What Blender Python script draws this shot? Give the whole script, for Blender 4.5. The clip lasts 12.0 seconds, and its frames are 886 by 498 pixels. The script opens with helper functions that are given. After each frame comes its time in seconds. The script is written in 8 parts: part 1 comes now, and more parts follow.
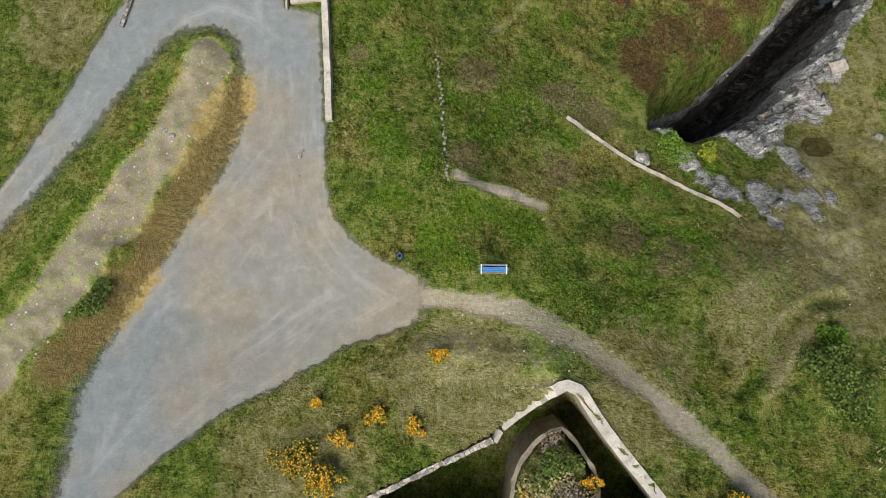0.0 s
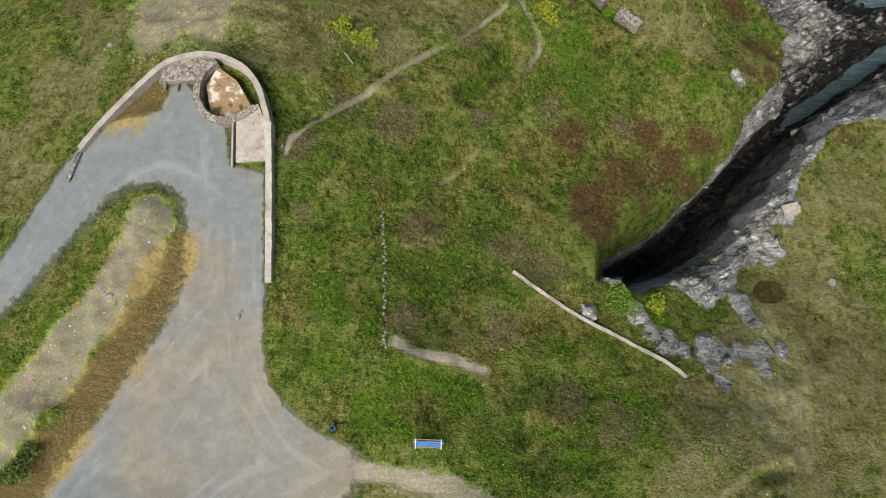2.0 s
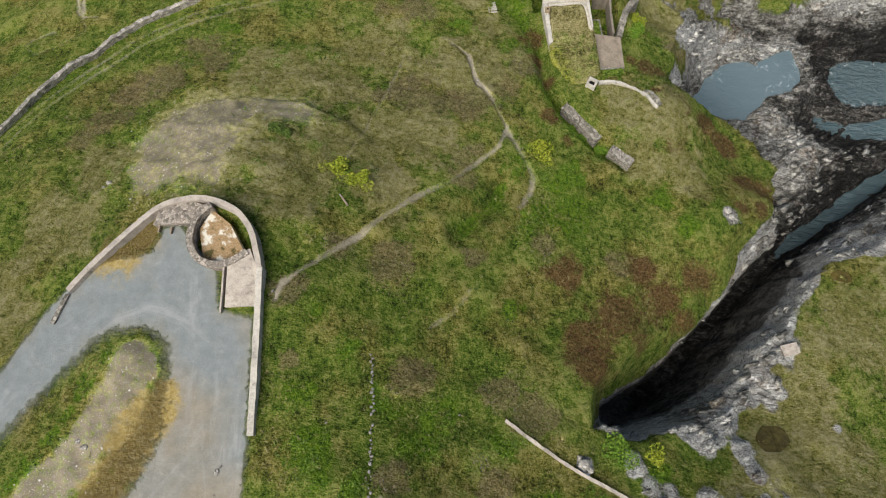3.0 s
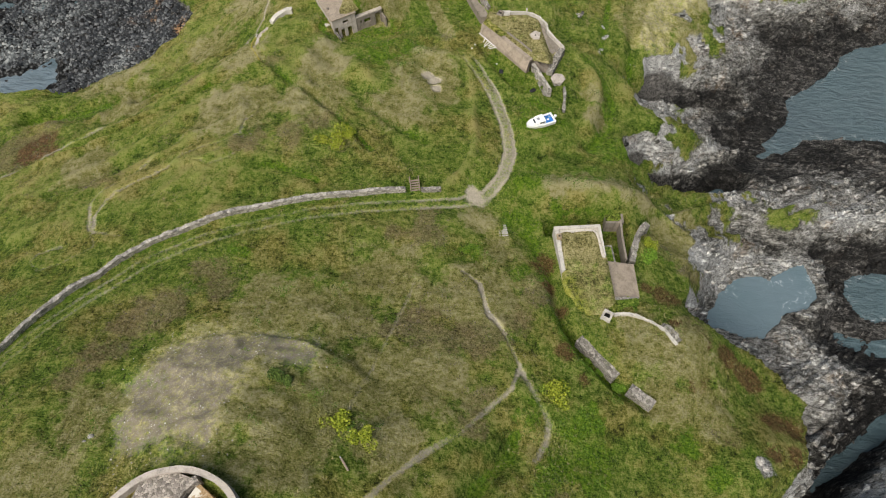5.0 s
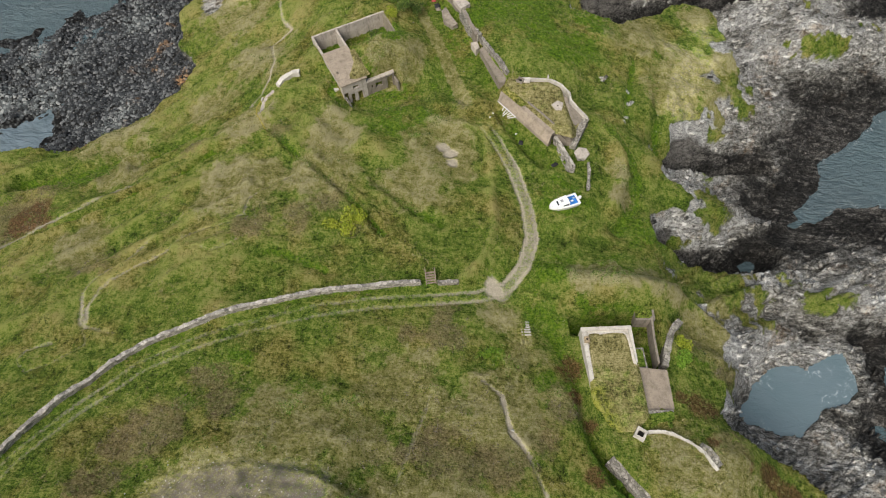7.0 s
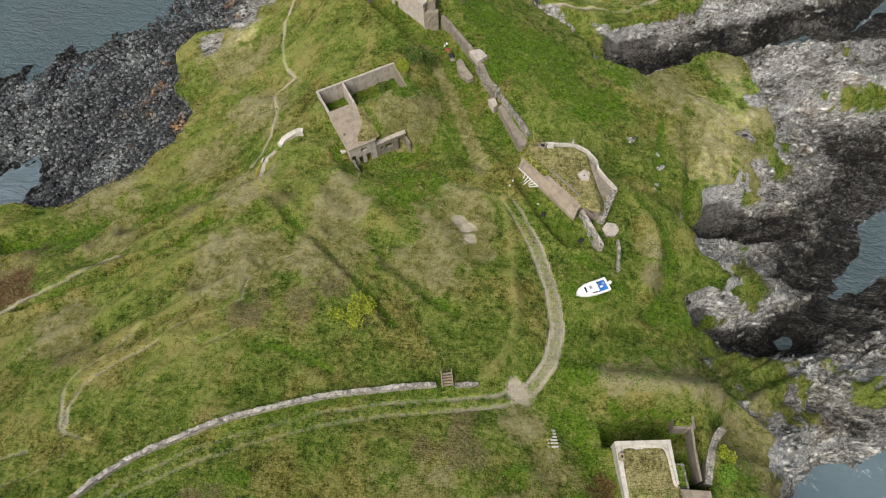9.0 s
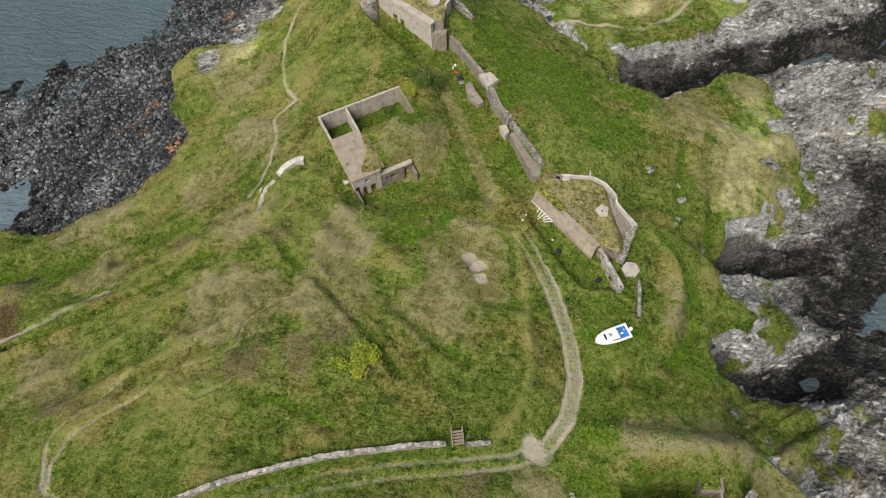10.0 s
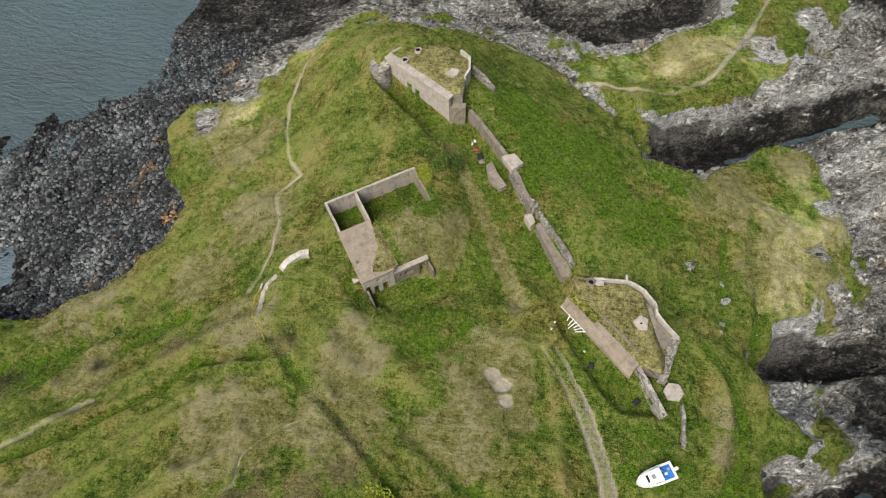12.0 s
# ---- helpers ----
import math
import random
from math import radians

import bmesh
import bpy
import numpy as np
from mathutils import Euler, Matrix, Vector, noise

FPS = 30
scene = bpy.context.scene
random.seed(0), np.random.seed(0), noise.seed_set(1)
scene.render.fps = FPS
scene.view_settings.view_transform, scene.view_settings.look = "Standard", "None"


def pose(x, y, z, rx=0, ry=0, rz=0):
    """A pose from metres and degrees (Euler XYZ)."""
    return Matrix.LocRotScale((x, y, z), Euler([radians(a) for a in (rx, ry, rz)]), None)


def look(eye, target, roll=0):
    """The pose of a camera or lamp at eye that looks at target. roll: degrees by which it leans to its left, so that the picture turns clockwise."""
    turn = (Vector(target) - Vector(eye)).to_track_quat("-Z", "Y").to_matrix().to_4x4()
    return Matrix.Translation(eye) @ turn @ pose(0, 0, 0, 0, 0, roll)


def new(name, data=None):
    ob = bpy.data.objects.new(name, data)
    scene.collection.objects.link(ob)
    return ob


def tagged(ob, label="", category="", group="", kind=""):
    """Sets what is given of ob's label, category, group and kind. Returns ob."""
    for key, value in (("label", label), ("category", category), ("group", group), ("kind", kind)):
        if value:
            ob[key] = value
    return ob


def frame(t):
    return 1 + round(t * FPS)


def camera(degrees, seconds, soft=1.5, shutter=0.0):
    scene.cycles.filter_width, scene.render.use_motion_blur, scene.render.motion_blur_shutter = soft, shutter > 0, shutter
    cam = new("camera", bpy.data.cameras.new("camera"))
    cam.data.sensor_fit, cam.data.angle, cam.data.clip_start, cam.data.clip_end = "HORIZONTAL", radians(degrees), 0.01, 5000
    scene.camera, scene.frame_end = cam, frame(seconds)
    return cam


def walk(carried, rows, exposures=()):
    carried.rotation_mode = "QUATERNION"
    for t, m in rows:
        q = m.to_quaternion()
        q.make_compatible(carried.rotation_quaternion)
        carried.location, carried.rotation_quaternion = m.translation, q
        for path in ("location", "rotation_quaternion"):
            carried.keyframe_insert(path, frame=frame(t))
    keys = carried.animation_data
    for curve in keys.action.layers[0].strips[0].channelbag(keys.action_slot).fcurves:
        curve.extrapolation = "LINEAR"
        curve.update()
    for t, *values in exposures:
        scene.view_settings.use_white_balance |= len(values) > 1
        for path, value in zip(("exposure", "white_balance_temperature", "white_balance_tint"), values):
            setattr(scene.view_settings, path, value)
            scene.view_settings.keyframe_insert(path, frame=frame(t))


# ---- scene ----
cam = camera(69.3, 12.0, soft=1.1)
PATH = [
    (0, (4.822, -4.7, 60.788), (4.707, -4.511, 58.8), -26.0),
    (0.5, (5.835, -1.87, 60.946), (5.725, -1.683, 58.958), -25.1),
    (1, (7.317, 0.934, 61.132), (7.209, 1.121, 59.143), -24.4),
    (1.5, (8.428, 3.773, 61.28), (8.319, 3.99, 59.295), -20.8),
    (2, (9.314, 7.148, 61.486), (9.192, 7.482, 59.518), -14.0),
    (2.5, (9.667, 10.107, 61.695), (9.532, 10.565, 59.753), -10.1),
    (3, (9.498, 13.442, 61.918), (9.348, 14.035, 60.014), -7.5),
    (3.5, (9.174, 16.696, 62.163), (9.008, 17.409, 60.302), -6.2),
    (3.7, (8.847, 18.05, 62.24), (8.677, 18.812, 60.399), -5.5),
    (5.3, (6.172, 28.995, 63.109), (5.97, 29.981, 61.381), -4.0),
    (5.5, (5.721, 30.338, 63.077), (5.519, 31.325, 61.349), -4.0),
    (6, (4.648, 34.044, 63.376), (4.443, 35.03, 61.648), -4.0),
    (6.5, (3.625, 37.488, 63.592), (3.418, 38.474, 61.864), -4.0),
    (7, (2.473, 41.326, 63.856), (2.265, 42.311, 62.128), -3.9),
    (8.8, (-1.62, 54.956, 63.102), (-1.831, 55.938, 61.373), -3.8),
    (9, (-2.11, 56.389, 62.826), (-2.321, 57.369, 61.095), -3.7),
    (9.5, (-3.297, 60.062, 61.842), (-3.509, 61.04, 60.111), -3.6),
    (10, (-4.616, 64.126, 60.727), (-4.829, 65.103, 58.995), -3.6),
    (10.5, (-5.902, 68.132, 59.98), (-6.116, 69.107, 58.247), -3.6),
    (11, (-7.232, 72.552, 59.91), (-7.448, 73.527, 58.177), -3.5),
    (11.5, (-8.53, 76.732, 60.038), (-8.748, 77.707, 58.305), -3.5),
    (12, (-9.928, 81.281, 60.102), (-10.148, 82.257, 58.37), -3.5),
]
walk(cam, [(t, look(eye, target, roll)) for t, eye, target, roll in PATH], [(0, 0.45, 6600, 9.3), (12, 0.45, 6600, 9.3)])

# ---- world, sun, exposure ----
SEA = -44.4
world = bpy.data.worlds.new("overcast_sky")
scene.world = world
world.use_nodes = True
wn = world.node_tree.nodes
sky = wn.new("ShaderNodeTexSky")
sky.sky_type = "NISHITA"
sky.sun_disc = False
sky.sun_elevation = radians(52)
sky.sun_rotation = radians(-157)
sky.air_density = 1.3
sky.dust_density = 4.0
world.node_tree.links.new(sky.outputs[0], wn["Background"].inputs[0])
wn["Background"].inputs[1].default_value = 0.072
sun = new("sun", bpy.data.lights.new("sun", "SUN"))
sun.data.energy = 3.15
sun.data.angle = radians(42)
sun.data.color = (1.0, 0.965, 0.91)
sun.matrix_world = look((0, 0, 0), (0.24, 0.56, -0.79))


# ---- materials ----


class Nodes:
    """Short-hand for building a node material."""

    def __init__(self, name, rough=0.85, metal=0.0, spec=0.3):
        self.mat = bpy.data.materials.new(name)
        self.mat.use_nodes = True
        self.tree = self.mat.node_tree
        self.bsdf = self.tree.nodes["Principled BSDF"]
        self.bsdf.inputs["Roughness"].default_value = rough
        self.bsdf.inputs["Metallic"].default_value = metal
        self.bsdf.inputs["Specular IOR Level"].default_value = spec
        self.where = self.tree.nodes.new("ShaderNodeTexCoord").outputs["Object"]

    def put(self, sock, v):
        if isinstance(v, tuple) and len(v) == 3 and sock.type == "RGBA":
            sock.default_value = (*v, 1)
        elif isinstance(v, (tuple, float, int)):
            sock.default_value = v
        else:
            self.tree.links.new(v, sock)

    def mapped(self, scale=(1, 1, 1), turn=(0, 0, 0), source=None):
        n = self.tree.nodes.new("ShaderNodeMapping")
        n.inputs["Scale"].default_value = scale
        n.inputs["Rotation"].default_value = turn
        self.put(n.inputs["Vector"], source or self.where)
        return n.outputs[0]

    def noise(self, scale, detail=4.0, rough=0.6, source=None, warp=0.0):
        n = self.tree.nodes.new("ShaderNodeTexNoise")
        self.put(n.inputs["Vector"], source or self.where)
        for key, v in (("Scale", scale), ("Detail", detail), ("Roughness", rough), ("Distortion", warp)):
            n.inputs[key].default_value = v
        return n.outputs["Fac"]

    def cells(self, scale, source=None, feature="F1", out="Distance", randomness=1.0):
        n = self.tree.nodes.new("ShaderNodeTexVoronoi")
        n.feature = feature
        self.put(n.inputs["Vector"], source or self.where)
        n.inputs["Scale"].default_value = scale
        n.inputs["Randomness"].default_value = randomness
        return n.outputs[out]

    def attr(self, name):
        n = self.tree.nodes.new("ShaderNodeAttribute")
        n.attribute_name = name
        return n.outputs["Fac"]

    def math(self, op, a, b=0.0, clamp=False):
        n = self.tree.nodes.new("ShaderNodeMath")
        n.operation = op
        n.use_clamp = clamp
        self.put(n.inputs[0], a)
        self.put(n.inputs[1], b)
        return n.outputs[0]

    def span(self, v, a, b, c=0.0, d=1.0):
        n = self.tree.nodes.new("ShaderNodeMapRange")
        n.interpolation_type = "SMOOTHSTEP"
        self.put(n.inputs["Value"], v)
        for key, x in (("From Min", a), ("From Max", b), ("To Min", c), ("To Max", d)):
            n.inputs[key].default_value = x
        return n.outputs["Result"]

    def ramp(self, v, *stops):
        n = self.tree.nodes.new("ShaderNodeValToRGB")
        el = n.color_ramp.elements
        while len(el) < len(stops):
            el.new(0.5)
        for e, (p, c) in zip(el, stops):
            e.position, e.color = p, (*c, 1)
        self.put(n.inputs[0], v)
        return n.outputs["Color"]

    def mix(self, f, a, b, how="MIX"):
        n = self.tree.nodes.new("ShaderNodeMix")
        n.data_type = "RGBA"
        n.blend_type = how
        self.put(n.inputs[0], f)
        self.put(n.inputs[6], a)
        self.put(n.inputs[7], b)
        return n.outputs[2]

    def piece(self):
        return self.tree.nodes.new("ShaderNodeObjectInfo").outputs["Random"]

    def island(self):
        return self.tree.nodes.new("ShaderNodeNewGeometry").outputs["Random Per Island"]

    def height(self):
        n = self.tree.nodes.new("ShaderNodeSeparateXYZ")
        self.put(n.inputs[0], self.tree.nodes.new("ShaderNodeNewGeometry").outputs["Position"])
        return n.outputs["Z"]

    def finish(self, colour, bump=None, depth=0.05, strength=0.6, rough=None):
        self.put(self.bsdf.inputs["Base Color"], colour)
        if rough is not None:
            self.put(self.bsdf.inputs["Roughness"], rough)
        if bump is not None:
            n = self.tree.nodes.new("ShaderNodeBump")
            n.inputs["Strength"].default_value = strength
            n.inputs["Distance"].default_value = depth
            self.put(n.inputs["Height"], bump)
            self.tree.links.new(n.outputs[0], self.bsdf.inputs["Normal"])
        return self.mat


def turf_colour(n, bias=None):
    """Rough coastal grass: dark bases, green blades, straw tips."""
    big = n.noise(0.13, 4, 0.6)
    mid = n.noise(0.9, 5, 0.65, warp=0.6)
    tuft = n.noise(2.3, 6, 0.78, n.mapped((1.0, 0.6, 1.0), (0, 0, 0.5)), 0.5)
    fine = n.noise(5.2, 3, 0.8)
    comb = n.noise(2.0, 5, 0.75, n.mapped((0.35, 1.6, 1.0), (0, 0, 0.62)), 0.9)
    v = n.math("ADD", n.math("MULTIPLY", mid, 0.30), n.math("MULTIPLY", tuft, 0.55))
    v = n.math("ADD", v, n.math("MULTIPLY", comb, 0.40))
    v = n.math("ADD", v, n.math("MULTIPLY", fine, 0.45))
    v = n.math("ADD", n.math("MULTIPLY", n.math("SUBTRACT", v, 0.85), 2.4), 0.53)
    v = n.math("ADD", v, n.span(n.noise(0.32, 5, 0.7, warp=1.2), 0.34, 0.66, -0.12, 0.12))
    if bias is not None:
        v = n.math("ADD", v, bias)
    c1 = n.ramp(v, (0.22, (0.036, 0.038, 0.008)), (0.40, (0.135, 0.142, 0.024)), (0.57, (0.255, 0.245, 0.048)), (0.78, (0.48, 0.42, 0.15)))
    c2 = n.ramp(v, (0.22, (0.026, 0.040, 0.005)), (0.41, (0.086, 0.158, 0.015)), (0.60, (0.185, 0.262, 0.032)), (0.80, (0.37, 0.395, 0.105)))
    return n.mix(n.span(big, 0.35, 0.55), c1, c2), v, mid, tuft, fine


def rock_colour(n, lichen=None, spray_shade=None):
    """Tilted slaty beds: pale lichen, ochre stain, black joints, black algae in the sea's reach, painted shade in
    clefts.
    """
    beds = n.mapped((0.45, 1.8, 1.3), (0.3, 0.2, radians(-38)))
    r0 = n.noise(0.10, 5, 0.65, n.mapped((0.7, 1.3, 1.0), (0, 0, radians(-38))), 0.5)
    r1 = n.noise(0.42, 8, 0.78, beds, 1.2)
    r2 = n.noise(1.5, 6, 0.8, n.mapped((0.8, 1.3, 1.0), (0.2, 0.1, radians(-38))), 1.0)
    block = n.cells(0.75, n.mapped((0.6, 1.5, 1.2), (0.3, 0.2, radians(-38))), out="Color")
    chip = n.cells(2.0, n.mapped((0.7, 1.3, 1.2), (0.1, 0.3, radians(-30))), out="Color")
    seam = n.math("ABSOLUTE", n.math("SUBTRACT", n.noise(0.55, 6, 0.75, beds, 0.8), 0.5))
    seam2 = n.math("ABSOLUTE", n.math("SUBTRACT", n.noise(1.3, 5, 0.75, n.mapped((1.5, 0.6, 1.0), (0.2, 0.4, radians(-25))), 0.6), 0.5))
    rv = n.math("ADD", n.math("MULTIPLY", r1, 0.5), n.math("MULTIPLY", r2, 0.5))
    rv = n.math("ADD", n.math("MULTIPLY", n.math("SUBTRACT", rv, 0.5), 2.6), 0.52)
    rv = n.math("ADD", rv, n.math("MULTIPLY", n.math("SUBTRACT", block, 0.5), 0.20))
    rv = n.math("ADD", rv, n.math("MULTIPLY", n.math("SUBTRACT", chip, 0.5), 0.28))
    rv = n.math("ADD", rv, n.span(r0, 0.35, 0.65, -0.16, 0.14))
    if lichen is not None:
        rv = n.math("ADD", rv, n.math("MULTIPLY", lichen, 0.38))
    c = n.ramp(rv, (0.16, (0.030, 0.029, 0.026)), (0.36, (0.160, 0.154, 0.136)), (0.56, (0.42, 0.405, 0.36)), (0.80, (0.80, 0.79, 0.75)))
    ochre = n.ramp(rv, (0.18, (0.05, 0.030, 0.014)), (0.50, (0.27, 0.165, 0.085)), (0.80, (0.54, 0.42, 0.29)))
    c = n.mix(n.span(n.noise(0.16, 6, 0.75), 0.54, 0.70, 0.0, 0.75), c, ochre)
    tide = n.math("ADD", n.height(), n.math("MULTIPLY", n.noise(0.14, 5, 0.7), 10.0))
    # mask lifts the black band inside clefts: damp algae plus painted shade
    if spray_shade is not None:
        tide = n.math("SUBTRACT", tide, n.math("MULTIPLY", spray_shade, 14.0))
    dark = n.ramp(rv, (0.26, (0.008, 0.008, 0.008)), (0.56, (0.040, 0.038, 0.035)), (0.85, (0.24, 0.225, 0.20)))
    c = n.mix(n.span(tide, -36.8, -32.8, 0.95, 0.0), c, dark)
    c = n.mix(n.span(seam, 0.0, 0.030, 0.85, 0.0), c, (0.014, 0.013, 0.012))
    c = n.mix(n.span(seam2, 0.0, 0.022, 0.7, 0.0), c, (0.022, 0.021, 0.018))
    return c, rv, r2, n.math("ADD", n.span(seam, 0.0, 0.07), n.math("MULTIPLY", n.span(seam2, 0.0, 0.05), 0.5))


def make_rock():
    n = Nodes("cliff_rock", 0.9, spec=0.2)
    c, rv, r2, crack = rock_colour(n)
    return n.finish(c, n.math("ADD", n.math("MULTIPLY", rv, 1.0), n.math("MULTIPLY", crack, 0.7)), 0.2, 0.7)


def make_ground():
    n = Nodes("headland_ground", 0.92, spec=0.15)
    turf, v, mid, tuft, fine = turf_colour(n, n.math("MULTIPLY", n.attr("crest"), 0.38))
    grain = n.noise(24.0, 2, 0.6)
    # bramble and bracken, heath
    leaf = n.cells(2.6, n.mapped((1, 1, 0.6)))
    lv = n.math("ADD", n.math("MULTIPLY", n.noise(2.2, 6, 0.72), 0.8), n.math("MULTIPLY", fine, 0.25))
    lv = n.math("ADD", n.math("MULTIPLY", n.math("SUBTRACT", lv, 0.525), 1.7), 0.5)
    lush = n.ramp(lv, (0.24, (0.016, 0.034, 0.004)), (0.42, (0.078, 0.165, 0.010)), (0.58, (0.178, 0.298, 0.018)), (0.76, (0.30, 0.37, 0.06)))
    c = n.mix(n.span(n.math("ADD", n.math("MULTIPLY", n.attr("lush"), 0.42), n.noise(0.5, 8, 0.8)), 0.79, 0.93), turf, lush)
    hv = n.math("ADD", n.math("MULTIPLY", n.noise(2.6, 6, 0.75), 0.8), n.math("MULTIPLY", fine, 0.25))
    hv = n.math("ADD", n.math("MULTIPLY", n.math("SUBTRACT", hv, 0.525), 1.7), 0.5)
    heath = n.ramp(hv, (0.24, (0.044, 0.032, 0.014)), (0.42, (0.200, 0.145, 0.072)), (0.58, (0.335, 0.250, 0.142)), (0.78, (0.50, 0.41, 0.27)))
    c = n.mix(n.span(n.math("ADD", n.math("MULTIPLY", n.attr("heath"), 0.5), n.noise(1.1, 8, 0.82)), 0.80, 1.0, 0.0, 0.66), c, heath)
    bracken = n.ramp(hv, (0.26, (0.036, 0.018, 0.008)), (0.50, (0.165, 0.078, 0.035)), (0.74, (0.31, 0.18, 0.09)))
    c = n.mix(n.span(n.math("ADD", n.math("MULTIPLY", n.attr("bracken"), 0.5), n.noise(2.4, 8, 0.85)), 0.75, 0.98, 0.0, 0.85), c, bracken)
    mossy = n.ramp(n.noise(2.6, 6, 0.75), (0.30, (0.19, 0.138, 0.036)), (0.5, (0.30, 0.225, 0.080)), (0.7, (0.40, 0.33, 0.17)))
    sward = n.ramp(v, (0.16, (0.075, 0.080, 0.016)), (0.40, (0.235, 0.235, 0.058)), (0.60, (0.35, 0.325, 0.12)), (0.82, (0.50, 0.45, 0.24)))
    c = n.mix(n.span(n.math("ADD", n.math("MULTIPLY", n.attr("short"), 0.55), n.noise(0.9, 7, 0.78)), 0.70, 0.92), c, sward)
    # trodden earth, stony rubble
    soil = n.ramp(n.noise(3.0, 6, 0.75), (0.2, (0.185, 0.155, 0.11)), (0.5, (0.325, 0.285, 0.215)), (0.82, (0.47, 0.43, 0.35)))
    c = n.mix(n.span(n.math("ADD", n.math("MULTIPLY", n.attr("soil"), 0.5), n.noise(2.2, 8, 0.82)), 0.68, 0.94), c, soil)
    stones = n.cells(6.5)
    rub = n.ramp(n.math("ADD", stones, n.math("MULTIPLY", n.noise(3.0, 5, 0.7), 0.5)), (0.28, (0.43, 0.41, 0.37)), (0.45, (0.275, 0.242, 0.195)), (0.75, (0.215, 0.180, 0.135)))
    c = n.mix(n.span(n.math("ADD", n.math("MULTIPLY", n.attr("rubble"), 0.5), n.noise(1.6, 8, 0.82)), 0.78, 1.06), c, rub)
    # gravel: blue-grey stone dust, brown in the middle, pale wheel streaks
    g_big = n.noise(0.11, 4, 0.55)
    g_fine = n.math("ADD", n.math("MULTIPLY", n.noise(14.0, 4, 0.75), 0.5), n.math("MULTIPLY", n.noise(0.7, 5, 0.7), 0.5))
    wheel = n.tree.nodes.new("ShaderNodeCombineXYZ")
    n.put(wheel.inputs[0], n.attr("edge"))
    streak = n.noise(1.1, 5, 0.65, n.mix(0.42, wheel.outputs[0], n.mapped((0.30, 0.30, 0.30))), 0.4)
    grey = n.ramp(g_fine, (0.30, (0.130, 0.147, 0.150)), (0.52, (0.192, 0.214, 0.216)), (0.75, (0.275, 0.297, 0.297)))
    brown = n.ramp(g_fine, (0.30, (0.165, 0.145, 0.108)), (0.52, (0.250, 0.222, 0.172)), (0.75, (0.35, 0.32, 0.26)))
    gravel = n.mix(n.math("ADD", n.attr("brown"), n.span(g_big, 0.40, 0.66, -0.25, 0.35), True), grey, brown)
    gravel = n.mix(n.span(streak, 0.50, 0.72, 0.0, 0.38), gravel, (0.36, 0.365, 0.36))
    gravel = n.mix(n.span(streak, 0.25, 0.45, 0.22, 0.0), gravel, (0.16, 0.165, 0.165))
    gravel = n.mix(n.span(n.noise(0.8, 6, 0.75), 0.52, 0.76, 0.0, 0.28), gravel, (0.38, 0.375, 0.35))
    gravel = n.mix(n.span(n.noise(0.45, 6, 0.75, warp=0.8), 0.56, 0.78, 0.0, 0.22), gravel, (0.17, 0.168, 0.16))
    gravel = n.mix(n.span(n.noise(7.0, 4, 0.7), 0.60, 0.75, 0.0, 0.35), gravel, (0.50, 0.50, 0.49))
    gm = n.span(n.math("ADD", n.attr("gravel"), n.math("MULTIPLY", n.math("SUBTRACT", n.noise(1.6, 6, 0.75), 0.5), 0.9)), 0.22, 0.80)
    c = n.mix(gm, c, gravel)
    c = n.mix(n.span(n.math("ADD", n.math("MULTIPLY", n.attr("moss"), 0.55), n.noise(1.2, 6, 0.75)), 0.62, 1.05), c, mossy)
    rock, rv, r2, crack = rock_colour(n, n.attr("lichen"), n.attr("wet_shade"))
    shingle = n.ramp(n.math("ADD", n.cells(1.1), n.math("MULTIPLY", r2, 0.6)), (0.34, (0.30, 0.31, 0.30)), (0.52, (0.11, 0.115, 0.112)), (0.85, (0.018, 0.018, 0.018)))
    rock = n.mix(n.math("MULTIPLY", n.attr("beach"), n.span(n.noise(0.22, 5, 0.7), 0.34, 0.46), True), rock, shingle)
    rm = n.span(n.math("ADD", n.attr("rock"), n.math("MULTIPLY", n.math("SUBTRACT", n.noise(0.8, 6, 0.75), 0.5), 1.3)), 0.35, 0.62)
    c = n.mix(rm, c, rock)
    relief = n.math("ADD", n.math("MULTIPLY", v, 1.0), n.math("MULTIPLY", grain, 0.25))
    bare = n.math("MAXIMUM", gm, n.math("MAXIMUM", n.attr("soil"), n.attr("rubble")))
    gentle = n.math("MULTIPLY", relief, n.span(bare, 0.0, 1.0, 1.0, 0.03))
    rough_rock = n.math("ADD", n.math("MULTIPLY", rv, 0.36), n.math("MULTIPLY", crack, 0.40))
    bump = n.mix(rm, gentle, rough_rock)
    return n.finish(c, bump, 0.6, 1.0)


def make_sea(name, swell, milk):
    n = Nodes(name, 0.10, spec=0.5)
    wave = n.noise(0.30, 8, 0.70, n.mapped((1.0, 2.8, 1.0), (0, 0, 0.45)), 0.6)
    big = n.noise(0.03, 4, 0.6)
    c = n.ramp(big, (0.35, (0.082, 0.118, 0.132)), (0.65, (0.090, 0.140, 0.155)))
    foam = n.math("MULTIPLY", n.attr("foam"), n.span(n.noise(0.7, 7, 0.75, warp=1.0), 0.52, 0.66), True)
    c = n.mix(n.math("MULTIPLY", n.attr("milky"), n.span(n.noise(0.25, 5, 0.6), 0.2, 0.6, 0.45, 1.0), True), c, milk)
    c = n.mix(foam, c, (0.50, 0.55, 0.56))
    return n.finish(c, wave, swell, 0.9, n.span(foam, 0, 1, 0.16, 0.7))


